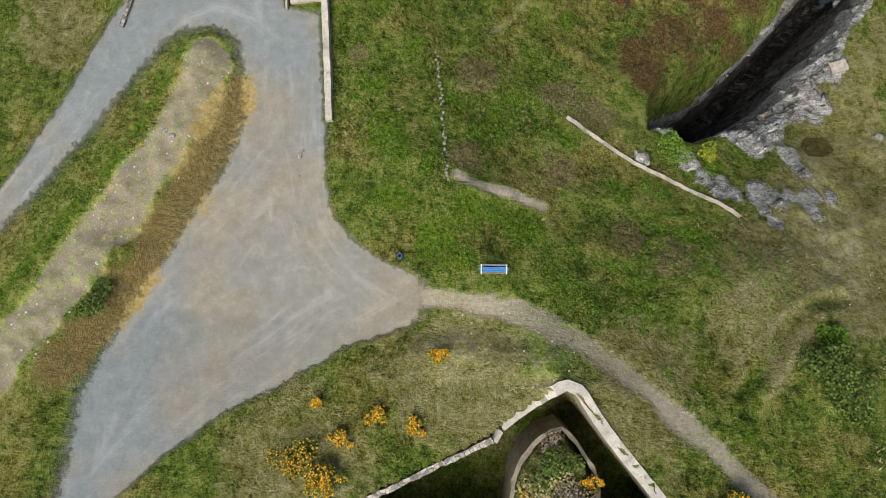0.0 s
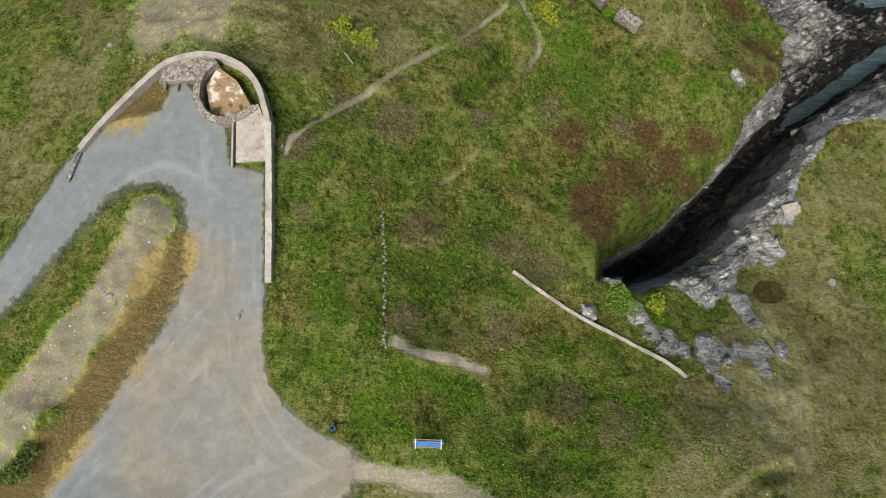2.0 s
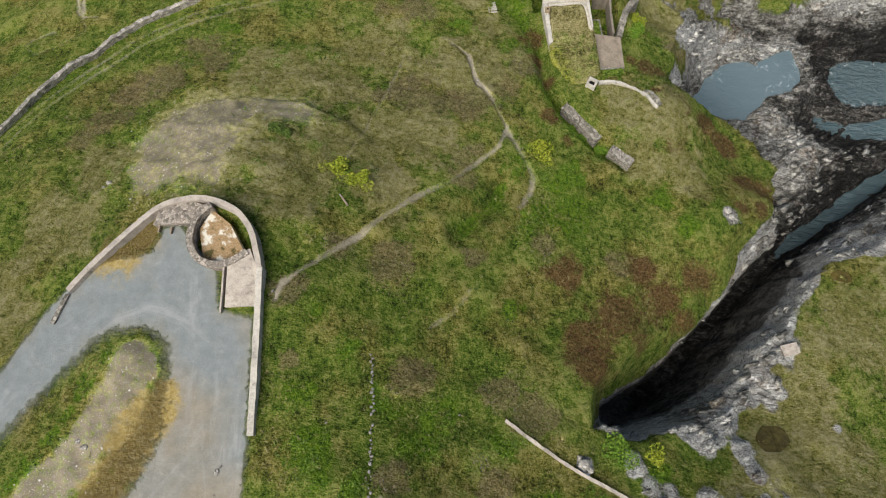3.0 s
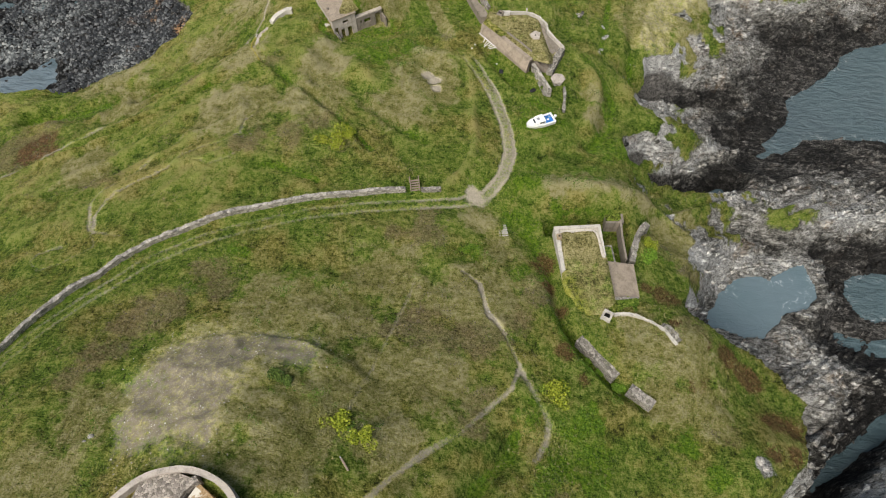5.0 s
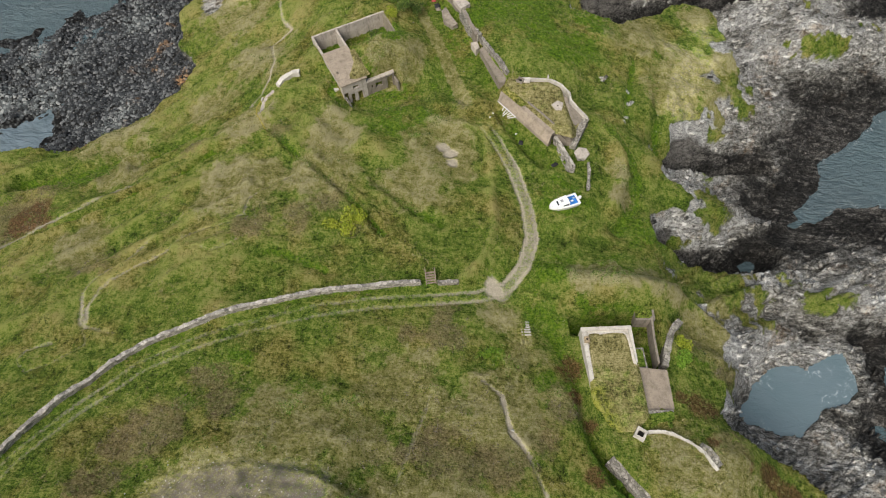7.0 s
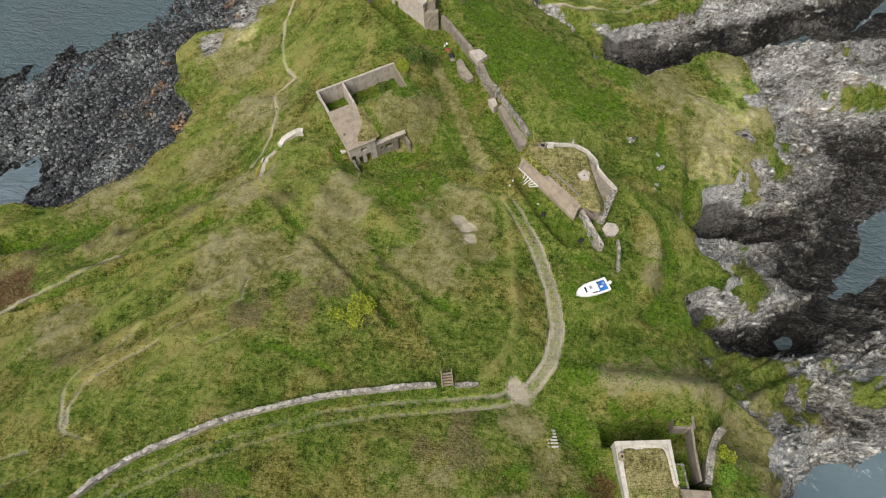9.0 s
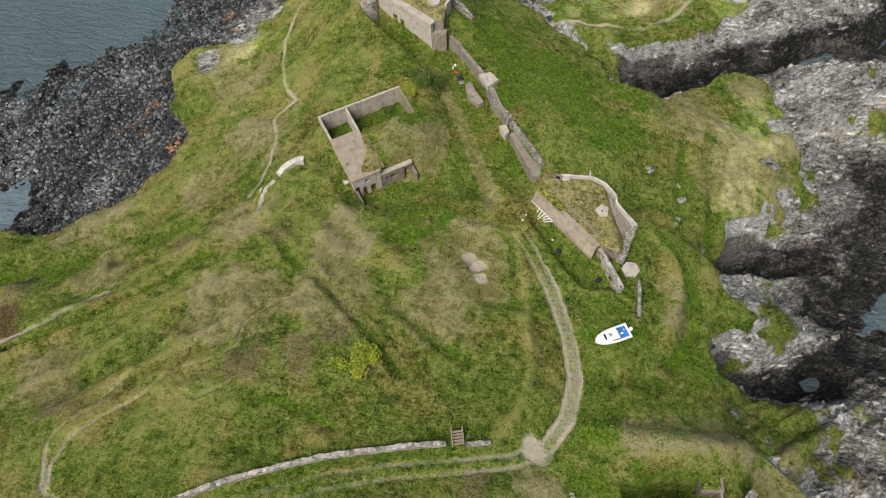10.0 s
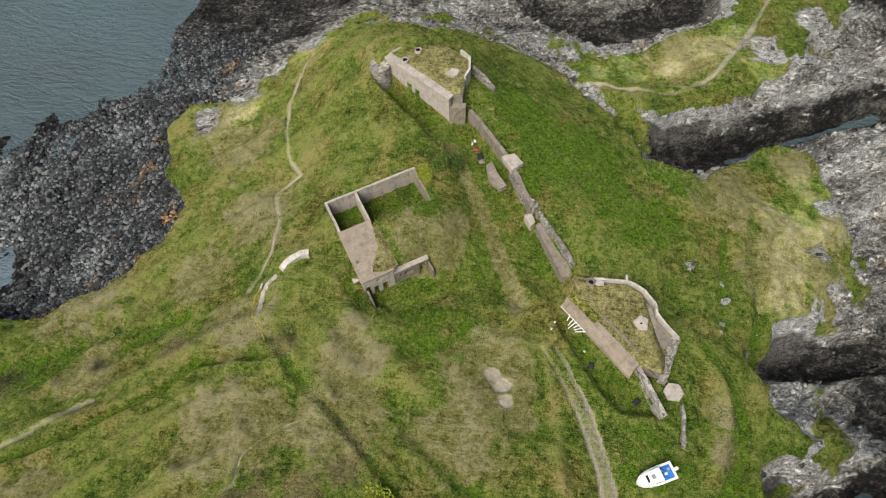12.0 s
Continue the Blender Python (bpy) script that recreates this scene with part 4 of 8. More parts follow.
MOSSY = [(-29, 28, 2.5), (-27, 30.5, 2)]

SHORT = [(-24, 127, 3.5), (-19, 131, 3), (13, 86, 2.5), (20, 86.5, 2.5), (27, 88, 2.5), (19, 109, 2.5), (19.5, 105, 2.5), (-30, 112, 3), (-27, 108, 3), (-21.5, 126.5, 4.0), (-20, 129, 3), (17, 87, 3), (23, 88, 3), (-37, 40, 5), (-31, 42, 4), (-12, 44, 4.5), (-5, 51, 4), (2, 78, 3), (6, 73, 3.7), (30, 134, 6), (40, 145, 5), (40, 134, 4), (-8, 48, 6), (-4, 42, 5), (-14, 58, 5), (31, 60, 5), (35, 54, 5), (29, 54, 4), (32, 82, 5), (36, 86, 4), (4, 66, 6), (-10, 66, 7), (-22, 58, 6), (0, 50, 5), (-30, 100, 6), (-38, 98, 5), (-48, 112, 6), (-58, 122, 6), (-70, 104, 5), (44, 14, 7), (50, 20, 8), (40, 8, 6), (36, 4, 5), (45, 4, 10), (54, 12, 9), (49, 27, 6), (60, 34, 9), (60, -2, 12), (-25, 46, 9), (19, -11, 6), (4, -11, 7), (-8, -20, 7), (-38, 32, 6), (-42, 22, 6), (-13, 40, 6), (32, -2, 6), (34, 140, 8), (24, 148, 7), (36, 158, 5), (-10, 108, 7), (-14, 100, 6), (18, 184, 9),
         (-62, 150, 8), (-70, 158, 6), (-80, 116, 8), (-52, 132, 7), (26, 62, 5), (-44, 96, 6), (-30, 108, 5), (-66, 84, 6)]


def patches(x, y, spots, wobble):
    v = np.zeros(x.shape)
    for px, py, r in spots:
        near = (np.abs(x - px) < 2 * r) & (np.abs(y - py) < 2 * r)
        d = np.hypot(x[near] - px, y[near] - py) / r
        v[near] = np.maximum(v[near], np.clip(1.45 - d + 0.5 * wobble[near], 0, 1))
    return v


def terrain(x, y):
    """Height and surface masks of the ground at plan points (arrays)."""
    m = {}
    base = broad(x, y)
    wob = fbm(x, y, 9, 4, 3)
    wob2 = fbm(x, y, 2.2, 3, 13)
    edge = wob * 2.6 + wob2 * 1.3 + 1.2 * fbm(x, y, 4.5, 3, 17)
    d_main, d_ledge = signed(x, y, GRASS_MAIN), signed(x, y, GRASS_EAST)
    d_grass = np.minimum(np.minimum(d_main, d_ledge), signed(x, y, GRASS_NORTH)) + edge * 0.7
    d_sea = np.full(x.shape, 1e3)
    for ring in (SEA_WEST, SHALLOWS, SEA_EAST, CHASM, GULLY):
        d_sea = np.minimum(d_sea, signed(x, y, ring))
    d_sea = d_sea + wob2 * 0.8 + wob * 0.8
    # rock between the turf's edge and the water
    # distances beyond turf and from water; the second name is reused as a mask
    out, wet_shade = np.maximum(d_grass, 0), np.maximum(d_sea, 0)
    t = np.where(d_grass <= 0, 0, out / (out + wet_shade + 1e-6))
    west = smooth(-50, -66, x)
    east = smooth(18, 26, x) * smooth(80, 64, y)
    sheer = smooth(-2.0, 2.0, d_ledge - d_main)
    steep = 0.80 - 0.45 * west + east * (0.25 - 0.83 * sheer)
    head = smooth(56, 46, y) * smooth(20, 24, x)
    fall = t ** (steep * (1 - head) + 2.0 * head)
    foot = np.where(west > 0.5, SEA + 0.05, SEA - 0.25) + 1.2 * smooth(36, 28, y)
    z = base * (1 - fall) + foot * fall
    bed = SEA - 0.3 + np.maximum(d_sea, -12) * 0.25
    # gully and chasm-head floors lifted to black tide rock, standing for shade
    dry = np.maximum(smooth(150, 158, y) * smooth(62, 52, x) * smooth(0, 6, x), smooth(36, 28, y) * smooth(12, 20, x))
    z = np.where(d_sea < 0, bed + dry * (SEA + 0.9 - bed), z)
    # black-rock mask beside chasm and gully: spray zone and shade put into colour
    wet_shade = np.maximum(smooth(9.0, 2.5, signed(x, y, CHASM) + 1.5 * wob2), 0.8 * smooth(5.0, 1.0, signed(x, y, GULLY) + wob2))
    rock = np.maximum(smooth(-0.6, 0.8, d_grass), smooth(3.2, 1.6, d_sea))
    # beds of rock run from south-west to north-east
    c, s = math.cos(radians(38)), math.sin(radians(38))
    al, ac = c * x + s * y, -s * x + c * y
    bend = al + 6.0 * wob
    crag = ridged(bend * 0.42, ac + 2.5 * wob, 6.5, 3, 21) * 1.25 + ridged(bend * 0.5, ac, 15, 2, 31) * 1.3 + ridged(bend * 0.45, ac + wob2, 2.6, 3, 41) * 0.5 - 0.5
    for size, high, seed in ((3.4, 1.9, 46), (1.6, 1.15, 47), (0.9, 0.6, 48)):
        row = (ac + 0.9 * size * fbm(bend * 0.5, ac, 4.0 * size, 3, seed)) / size
        tooth = row - np.floor(row)
        step = np.minimum(tooth / 0.72, (1 - tooth) / 0.28)
        joint = np.abs(vnoise(bend / (2.2 * size), np.floor(row) * 3.7, seed + 5))
        crag = crag + high * (step * (0.45 + 0.55 * smooth(0.05, 0.35, joint)) - 0.4)
    spine = np.full(x.shape, -1e3)
    for line, lefts, rights in CRESTS:
        d, h, side = line_profile(x, y, line, 26)
        fallen = np.where(side > 0, lefts, rights) * np.maximum(0, d + 0.9 * wob2 + 0.5 * wob - 0.8)
        spine = np.maximum(spine, np.where(d < 26, h - fallen, -1e3))
    z = np.where(rock > 0.02, np.maximum(z, z + (spine - z) * rock), z)
    d, h, side = line_profile(x, y, SLOT, 16)
    flank = -25.2 - 1.5 * smooth(40, 46, x) + (1.9 - 0.9 * smooth(28, 40, y)) * np.maximum(0, d - 3.2 + 0.5 * wob2) + 1.3 * np.maximum(0, 30.0 - x)
    z = np.where((side > 0) & (d < 16), np.minimum(z, flank), z)
    slot = np.full(x.shape, 1e3)
    for line, rise in CLEFTS + [(SLOT, 7.0)]:
        d, h, side = line_profile(x, y, line, 14)
        slot = np.minimum(slot, np.where(d < 14, h + rise * np.maximum(0, d + 0.6 * wob2 + 0.4 * wob - 0.9), 1e3))
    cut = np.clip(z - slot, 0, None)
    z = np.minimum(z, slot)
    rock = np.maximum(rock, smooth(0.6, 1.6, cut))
    # deep cut walls darkened by colour: part damp algae, part the slot's shade
    wet_shade = np.maximum(0.3 * wet_shade, smooth(1.5, 7.0, cut))
    # the north gully's foot painted dark too, for damp and overhang shade
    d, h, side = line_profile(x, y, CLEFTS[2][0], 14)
    wet_shade = np.maximum(wet_shade, smooth(6.0, 3.0, d + wob2) * smooth(6.0, 3.0, z - h))
    near = smooth(0.0, 4.0, np.minimum(out, wet_shade + 2.0))
    tall = np.clip((z - SEA) / 9.0, 0.35, 1.0)
    crag = np.maximum(crag * np.where(crag > 0, tall, 1.0), SEA + 0.7 - z)
    z = z + rock * crag * (1 - 0.8 * smooth(0.5, 4.0, cut)) * (0.25 + 0.75 * near) * np.where(d_sea < 0, 0.4, 1) * (1 - 0.65 * west)
    beach = rock * smooth(-66, -78, x) * smooth(195, 180, y)
    z = z + beach * (ridged(x, y, 2.2, 3, 51) * 0.5 + np.maximum(0, ridged(x, y, 9, 3, 52)) * 2.0 - 0.5)
    # pool held among the rocks above the tide
    d_pool = signed(x, y, POOL, 12) + wob2 * 0.7
    bowl = smooth(6.0, 0.0, d_pool)
    z = z * (1 - bowl) + np.where(d_pool < 0, -39.1 + 0.9 * np.maximum(0, fbm(x, y, 2.0, 2, 57) - 0.25), -38.2 + wob2 * 0.3 + np.maximum(d_pool, 0) * 0.35) * bowl
    tuftd = smooth(0.02, 0.30, fbm(x, y, 6.5, 4, 97) + 0.25 * wob2) * smooth(-37.5, -34.5, z) * smooth(5, 12, d_sea) * smooth(60, 72, y)
    rock = rock * (1 - 0.75 * tuftd)
    # bare outcrops in the turf
    crop = patches(x, y, OUTCROPS, wob2 * 1.4 + wob)
    z = z + crop * (0.35 + ridged(al * 0.4, ac, 2.2, 3, 91) * 0.7)
    rock = np.maximum(rock, crop)
    turf = 1 - rock
    d_grav = np.maximum(signed(x, y, GRAVEL, 8), -signed(x, y, MEDIAN, 8))
    track = line_distance(x, y, TRACK, False, 6)
    flat = np.maximum(smooth(2.5, -0.5, d_grav), smooth(3.2, 1.2, track))
    # the car park and its loop lie level
    lot = np.minimum(signed(x, y, GRAVEL, 8), signed(x, y, MEDIAN, 8)) + 0.0
    k = smooth(3.0, -0.3, lot) * smooth(12, 3, x)
    z = z * (1 - k) + k * (0.12 + 1.35 * smooth(-15, -4, x) * smooth(20, 6, y) + 0.14 * np.maximum(0, -7 - y))
    # earth banked up behind the parapet
    back = line_distance(x, y, PARAPET_PLAN, False, 18)
    z = np.where((lot > 0.4) & (back < 18), np.maximum(z, -0.15 - 0.40 * back - 0.006 * back ** 2 + 0.25 * wob2), z)
    # levelled floors
    pad, calm = np.zeros(x.shape), np.zeros(x.shape)
    for ring, level, rise, y0, width in PADS:
        k = smooth(width * 0.5, -width * 0.5, signed(x, y, ring, 8))
        z = z * (1 - k) + (level + rise * (y - y0)) * k
        if ring is HOUSE_MOUND:
            pad, calm = pad * (1 - k), calm * (1 - k)
        else:
            calm, pad = np.maximum(calm, k), np.maximum(pad, k)
    rough = turf * (1 - flat) * (1 - 0.88 * calm)
    # sheep terraces and old field lines along the western slope
    ca, sa = math.cos(radians(38)), math.sin(radians(38))
    ta, tc = ca * x + sa * y, -sa * x + ca * y
    terr = ridged(ta * 0.28 + 2.0 * wob, tc + 1.5 * wob, 8.0, 3, 67) * smooth(-22, -44, x) * smooth(62, 80, y) + 0.5 * ridged(0.35 * y, x + 2 * wob, 7.0, 3, 68) * smooth(80, 95, y) * smooth(-60, -40, x)
    lumps = fbm(x, y, 9, 3, 61)
    knoll = ridged(x + 2 * wob2, y, 5.5, 3, 71)
    z = z + rough * terr * 1.35
    z = z + rough * (lumps * 0.80 + knoll * 0.50 + (0.35 + 0.65 * smooth(30, 60, y)) * ridged(x + wob2, y, 2.7, 2, 84) * 0.13 + ridged(x, y, 1.05, 2, 81) * 0.09)
    crest = np.clip(0.40 * lumps + 0.40 * knoll + 0.75 * terr - 0.1, -1, 1) * rough
    lush, heath = patches(x, y, LUSH + LUSH_N, wob2 + wob), patches(x, y, HEATH + HEATH_S + HEATH_C, wob2 + wob)
    z = z + rough * (lush * (0.2 + 0.2 * wob2) + heath * (0.1 + 0.12 * wob2))
    # old trenches and banks
    for line, depth, half in ((TRENCH_A, 0.6, 0.6), (TRENCH_B, 1.2, 0.65), (TRENCH_C, 0.6, 0.8), (HEDGEROW, 0.3, 1.2), (HOLLOW_W, 1.9, 1.7), (HOLLOW_W2, 1.3, 1.3), (TRENCH_D, 0.3, 0.8), (EDITCH, 0.8, 1.3), (FORT_DITCH, 0.6, 0.55), (DELL, 0.7, 1.0), (DIP_A, 0.35, 0.8), (DIP_B, 0.8, 1.6), (SEAM_E, 0.5, 0.7), (LEDGE_E, 0.5, 0.9)):
        d = line_distance(x, y, line, False, 6)
        z = z - depth * np.exp(-(d / half) ** 2) + 0.45 * depth * np.exp(-((d - 2.2 * half) / half) ** 2)
        lush = np.maximum(lush, smooth(1.5 * half, 0.5 * half, d + 0.3 * wob2))
        crest = np.maximum(crest, 0.30 * np.exp(-((d + 0.3 * wob2 - 2.1 * half) / (0.6 * half)) ** 2))
        crest = np.where(d < 1.3 * half, np.minimum(crest, -0.12), crest)
    d = line_distance(x, y, TERRACE, False, 8)
    z = z - 0.8 * np.exp(-(d / 2.0) ** 2)
    for line, rise, half in ((BANK, 0.5, 0.8), (BANK_W, 0.6, 1.0), (BANK_M, 2.3, 2.1), (EDGE_BANK, 0.7, 0.8), (BANK_H, 0.8, 1.2), (SCARP, 1.5, 1.7), (BANK_T, 1.0, 1.3), (BANK_S, 0.7, 1.0), (BANK_U, 0.6, 1.0), (FOLD_A, 0.9, 1.7), (FOLD_B, 0.8, 1.6), (KERB_N, 0.3, 0.6), (FORT_RIDGE, 0.5, 0.7)):
        d = line_distance(x, y, line, False, 8)
        bank = np.exp(-(d / half) ** 2)
        z = z + rise * bank * (1 - calm)
        crest = np.maximum(crest, 0.7 * bank)
    d = line_distance(x, y, DRYWALL, False, 6)
    z = z - 0.25 * smooth(1.6, 0.3, d)
    lush = np.maximum(lush, 0.8 * smooth(1.5, 0.7, d))
    lush = np.maximum(lush, 0.8 * smooth(1.6, 0.6, line_distance(x, y, TRAIL_VERGE, False, 5) + 0.5 * wob2))
    # median ridge of the car park
    d_med = signed(x, y, MEDIAN, 8)
    z = z + 0.9 * smooth(0.0, -4.0, d_med) + 0.4 * smooth(-0.5, -3.0, d_med) * wob2
    # ditch of the old fort
    d_moat, d_isle = signed(x, y, MOAT, 10), signed(x, y, MOAT_ISLE, 10)
    ditch = smooth(0.15, -0.15, d_moat)
    isle = smooth(0.3, -0.6, d_isle)
    z = z * (1 - ditch) + ditch * ((-7.6 + 0.4 * wob2) * (1 - isle) + isle * (1.4 + 0.6 * wob2))
    # bare ground
    soil = np.zeros(x.shape)
    for line, half in ((PATH_A, 0.33), (PATH_B, 0.42), (PATH_C, 0.28), (PATH_D, 0.26), (PATH_W, 0.6), (PATH_W2, 0.3), (PATH_N, 0.36), (PATH_E, 0.5), (BANK, 0.45), (SHEEP_A, 0.3), (SHEEP_B, 0.28), (SHEEP_C, 0.2), (SHEEP_D, 0.2)):
        d = line_distance(x, y, line, False, 5) + 0.25 * wob2
        soil = np.maximum(soil, (0.66 + 0.2 * (half > 0.3)) * smooth(2.2 * half, 0.3 * half, d) * (0.9 + 0.6 * wob))
        z = z - 0.10 * smooth(1.2 * half, 0, d) * turf
    wheel = np.abs(track + 0.15 * wob2 - 0.80)
    lane = smooth(-4, 3, x) * smooth(80, 86, y)
    far_end = np.hypot(x - TRACK[-1][0], y - TRACK[-1][1])
    soil = np.maximum(soil, (0.64 + 0.20 * wob + 0.26 * lane) * np.maximum(smooth(0.62, 0.15, wheel), (0.50 + 0.26 * lane) * smooth(1.7, 0.5, track)) * (0.55 + 0.45 * smooth(0.5, 5.0, far_end)))
    soil = np.maximum(soil, 0.65 * smooth(2.2, 1.2, np.hypot(x - 1.8, y - 82.6) + 0.5 * wob2))
    d_green = line_distance(x, y, TRACK_GREEN, False, 5)
    soil = np.maximum(soil, 0.4 * smooth(0.4, 0.1, np.abs(d_green + 0.2 * wob2 - 0.75)) * 0.6)
    soil = np.maximum(soil, 0.5 * smooth(3.8, 0.5, np.hypot(x + 8.5, y - 119.5) + 1.6 * wob2))
    soil = soil * (1 - 0.75 * smooth(117.0, 120.5, y + 0.6 * wob2) * smooth(4, 2, track))
    pale = patches(x, y, [(-10.6, 109.0, 1.3), (-9.4, 107.7, 1.2), (-8.6, 105.6, 1.1)], wob2 * 1.5)
    soil = np.maximum(soil, 0.95 * smooth(2.6, 0.8, np.hypot(x - 1.0, y - 82.9) + wob2))
    rubble = np.maximum(0.95 * smooth(3.0, -3.0, signed(x, y, RUBBLE_PAD, 6) + 2.0 * wob2), 1.0 * smooth(-0.3, -1.2, d_med + 0.8 * wob2) * smooth(3.4, 1.6, line_distance(x, y, MED_STONE, False, 6) + 0.8 * wob2) * smooth(34, 28, y))
    rubble = np.maximum(rubble, 0.75 * patches(x, y, STONY, wob2 + wob))
    soil = np.maximum(soil, 1.15 * pale)
    ochre = smooth(3.4, 0.8, line_distance(x, y, MED_OCHRE, False, 6) + 1.2 * wob2)
    soft = 1.0 + 2.4 * ochre + 1.5 * smooth(2.5, 0.5, d_med)
    grav = smooth(soft, -soft, d_grav + wob2 * (0.3 + 0.8 * ochre)) * (1 - smooth(-2, 3, x + wob))
    soil = np.maximum(soil, 0.92 * smooth(1.9, 0.5, line_distance(x, y, TRAIL, False, 6) + 0.6 * wob2) * (0.85 + 0.4 * wob))
    rim = smooth(-2.6, 0.3, d_grav + 0.6 * wob2)
    verge = smooth(1.3, 0.5, line_distance(x, y, MED_GREEN, False, 6) + 0.7 * wob2)
    # a worn apron of earth between the gravel and the path
    brown = np.maximum(patches(x, y, [(-12, -5, 12), (-17, 4, 8), (-16.5, 13, 5), (-19, -13, 6)], wob) * 0.7, smooth(-10, -4, x) * smooth(30, 20, y))
    brown = np.maximum(brown, 0.4 * rim)
    clear = 1 - rubble
    lush = np.maximum(lush, 0.75 * smooth(1.6, 0.4, np.abs(signed(x, y, RUBBLE_PAD, 8) - 1.6 + wob2)))
    lush = lush * clear * smooth(0.6, 1.6, track) * smooth(0.3, 1.2, d_grav) * (1 - 0.5 * heath * (wob > 0))
    lush = np.maximum(lush, np.maximum(0.8 * pad, 0.95 * verge))
    moss = np.maximum(patches(x, y, MOSSY, wob2), ochre * (1 - verge))
    lush = np.maximum(lush, 0.7 * smooth(0.4, -0.4, d_moat) * (1 - isle))
    heath = np.maximum(heath, 0.8 * isle * ditch)
    m.update(rock=rock, gravel=grav, edge=np.clip(d_grav, -12, 8), beach=beach, lush=lush, heath=heath * clear, bracken=patches(x, y, BRACKEN, wob2 + wob),
             soil=soil, moss=moss, crest=crest, wet_shade=wet_shade, lichen=np.maximum(np.maximum(crop, 0.5 * rock * smooth(-39.0, -35.5, z) * smooth(78, 88, y)), rock * smooth(5.5, 0.5, out) * (1 - west) * smooth(-42, -36, z)), short=np.maximum(patches(x, y, SHORT, wob2 + wob), 0.9 * smooth(2.0, 0.6, d_green)), rubble=rubble, brown=brown, d_sea=d_sea, track=track, d_grav=d_grav, pad=pad, d_grass=d_grass, d_pool=d_pool, ditch=ditch)
    return z, m


def axis(lo, hi, step, far):
    core = np.arange(lo, hi + step / 2, step)
    out = [step]
    while sum(out) < far:
        out.append(out[-1] * 1.22)
    run = np.cumsum(out)
    return np.concatenate([(lo - run)[::-1], core, hi + run])


STEP = 0.33
gx, gy = axis(-124, 106, STEP, 3000), axis(-36, 222, STEP, 3000)
XX, YY = np.meshgrid(gx, gy)
NX, NY = len(gx), len(gy)
ZZ, MASK = terrain(XX.ravel(), YY.ravel())
ZGRID = ZZ.reshape(NY, NX)


def ground_z(px, py):
    """Height of the built ground sheet."""
    i = int(np.clip(np.searchsorted(gx, px) - 1, 0, NX - 2))
    j = int(np.clip(np.searchsorted(gy, py) - 1, 0, NY - 2))
    u, v = (px - gx[i]) / (gx[i + 1] - gx[i]), (py - gy[j]) / (gy[j + 1] - gy[j])
    return float((ZGRID[j, i] * (1 - u) + ZGRID[j, i + 1] * u) * (1 - v) + (ZGRID[j + 1, i] * (1 - u) + ZGRID[j + 1, i + 1] * u) * v)


def mask_at(key, px, py):
    i = int(np.clip(np.searchsorted(gx, px), 0, NX - 1))
    j = int(np.clip(np.searchsorted(gy, py), 0, NY - 1))
    return float(MASK[key][j * NX + i])


def sheet(name, xs, ys, zs, nx, ny, material):
    """A ground sheet over a grid of plan points."""
    mesh = bpy.data.meshes.new(name)
    mesh.vertices.add(nx * ny)
    mesh.vertices.foreach_set("co", np.column_stack([xs, ys, zs]).astype(np.float32).ravel())
    i = (np.arange(ny - 1)[:, None] * nx + np.arange(nx - 1)[None]).ravel()
    quads = np.column_stack([i, i + 1, i + nx + 1, i + nx]).astype(np.int32)
    mesh.loops.add(quads.size)
    mesh.loops.foreach_set("vertex_index", quads.ravel())
    mesh.polygons.add(len(quads))
    mesh.polygons.foreach_set("loop_start", np.arange(0, quads.size, 4, dtype=np.int32))
    mesh.update(calc_edges=True)
    mesh.shade_smooth()
    mesh.materials.append(material)
    return new(name, mesh)


def paint(ob, name, values):
    a = ob.data.attributes.new(name, "FLOAT", "POINT")
    a.data.foreach_set("value", np.ascontiguousarray(values, dtype=np.float32))


ground = sheet("ground", XX.ravel(), YY.ravel(), ZZ, NX, NY, M_GROUND)
tagged(ground, "rough green headland turf with gravel car park, tracks and rocky cliffs", "ground", kind="structure")
_r = MASK["rock"].reshape(NY, NX)
ground.data.polygons.foreach_set("use_smooth", np.ascontiguousarray((_r[:-1, :-1] < 0.6).ravel()))
for key in ("rock", "gravel", "edge", "beach", "lush", "heath", "bracken", "soil", "rubble", "brown", "moss", "short", "crest", "lichen", "wet_shade"):
    paint(ground, key, MASK[key])

wx, wy = axis(-130, 110, 1.0, 4000), axis(20, 260, 1.0, 4000)
WX, WY = np.meshgrid(wx, wy)
water = sheet("water", WX.ravel(), WY.ravel(), np.full(WX.size, SEA), len(wx), len(wy), M_SEA)
tagged(water, "dark teal sea with small wind ripples", "sea", kind="structure")
_shore = np.full(WX.size, 1e3)
for ring in (SEA_WEST, SHALLOWS, SEA_EAST, CHASM, GULLY):
    _d = signed(WX.ravel(), WY.ravel(), ring)
    _shore = np.where(_d < 0, np.minimum(_shore, -_d), _shore)
paint(water, "foam", np.where(_shore < 900, np.clip(1.0 - _shore / 2.2, 0, 1), 0.0) * (0.2 + 0.8 * smooth(60, 80, WX.ravel())) * smooth(66, 80, WY.ravel()))
paint(water, "milky", smooth(3, -2, signed(WX.ravel(), WY.ravel(), SHALLOWS)) * 0.9)

px_, py_ = np.arange(38, 63.01, 0.4), np.arange(70, 91.01, 0.4)
PX, PY = np.meshgrid(px_, py_)
POOL_RING = [(49.8 + 1.07 * (x - 49.8), 80.0 + 1.09 * (y - 80.0)) for x, y in POOL]
pool_d = signed(PX.ravel(), PY.ravel(), POOL_RING)
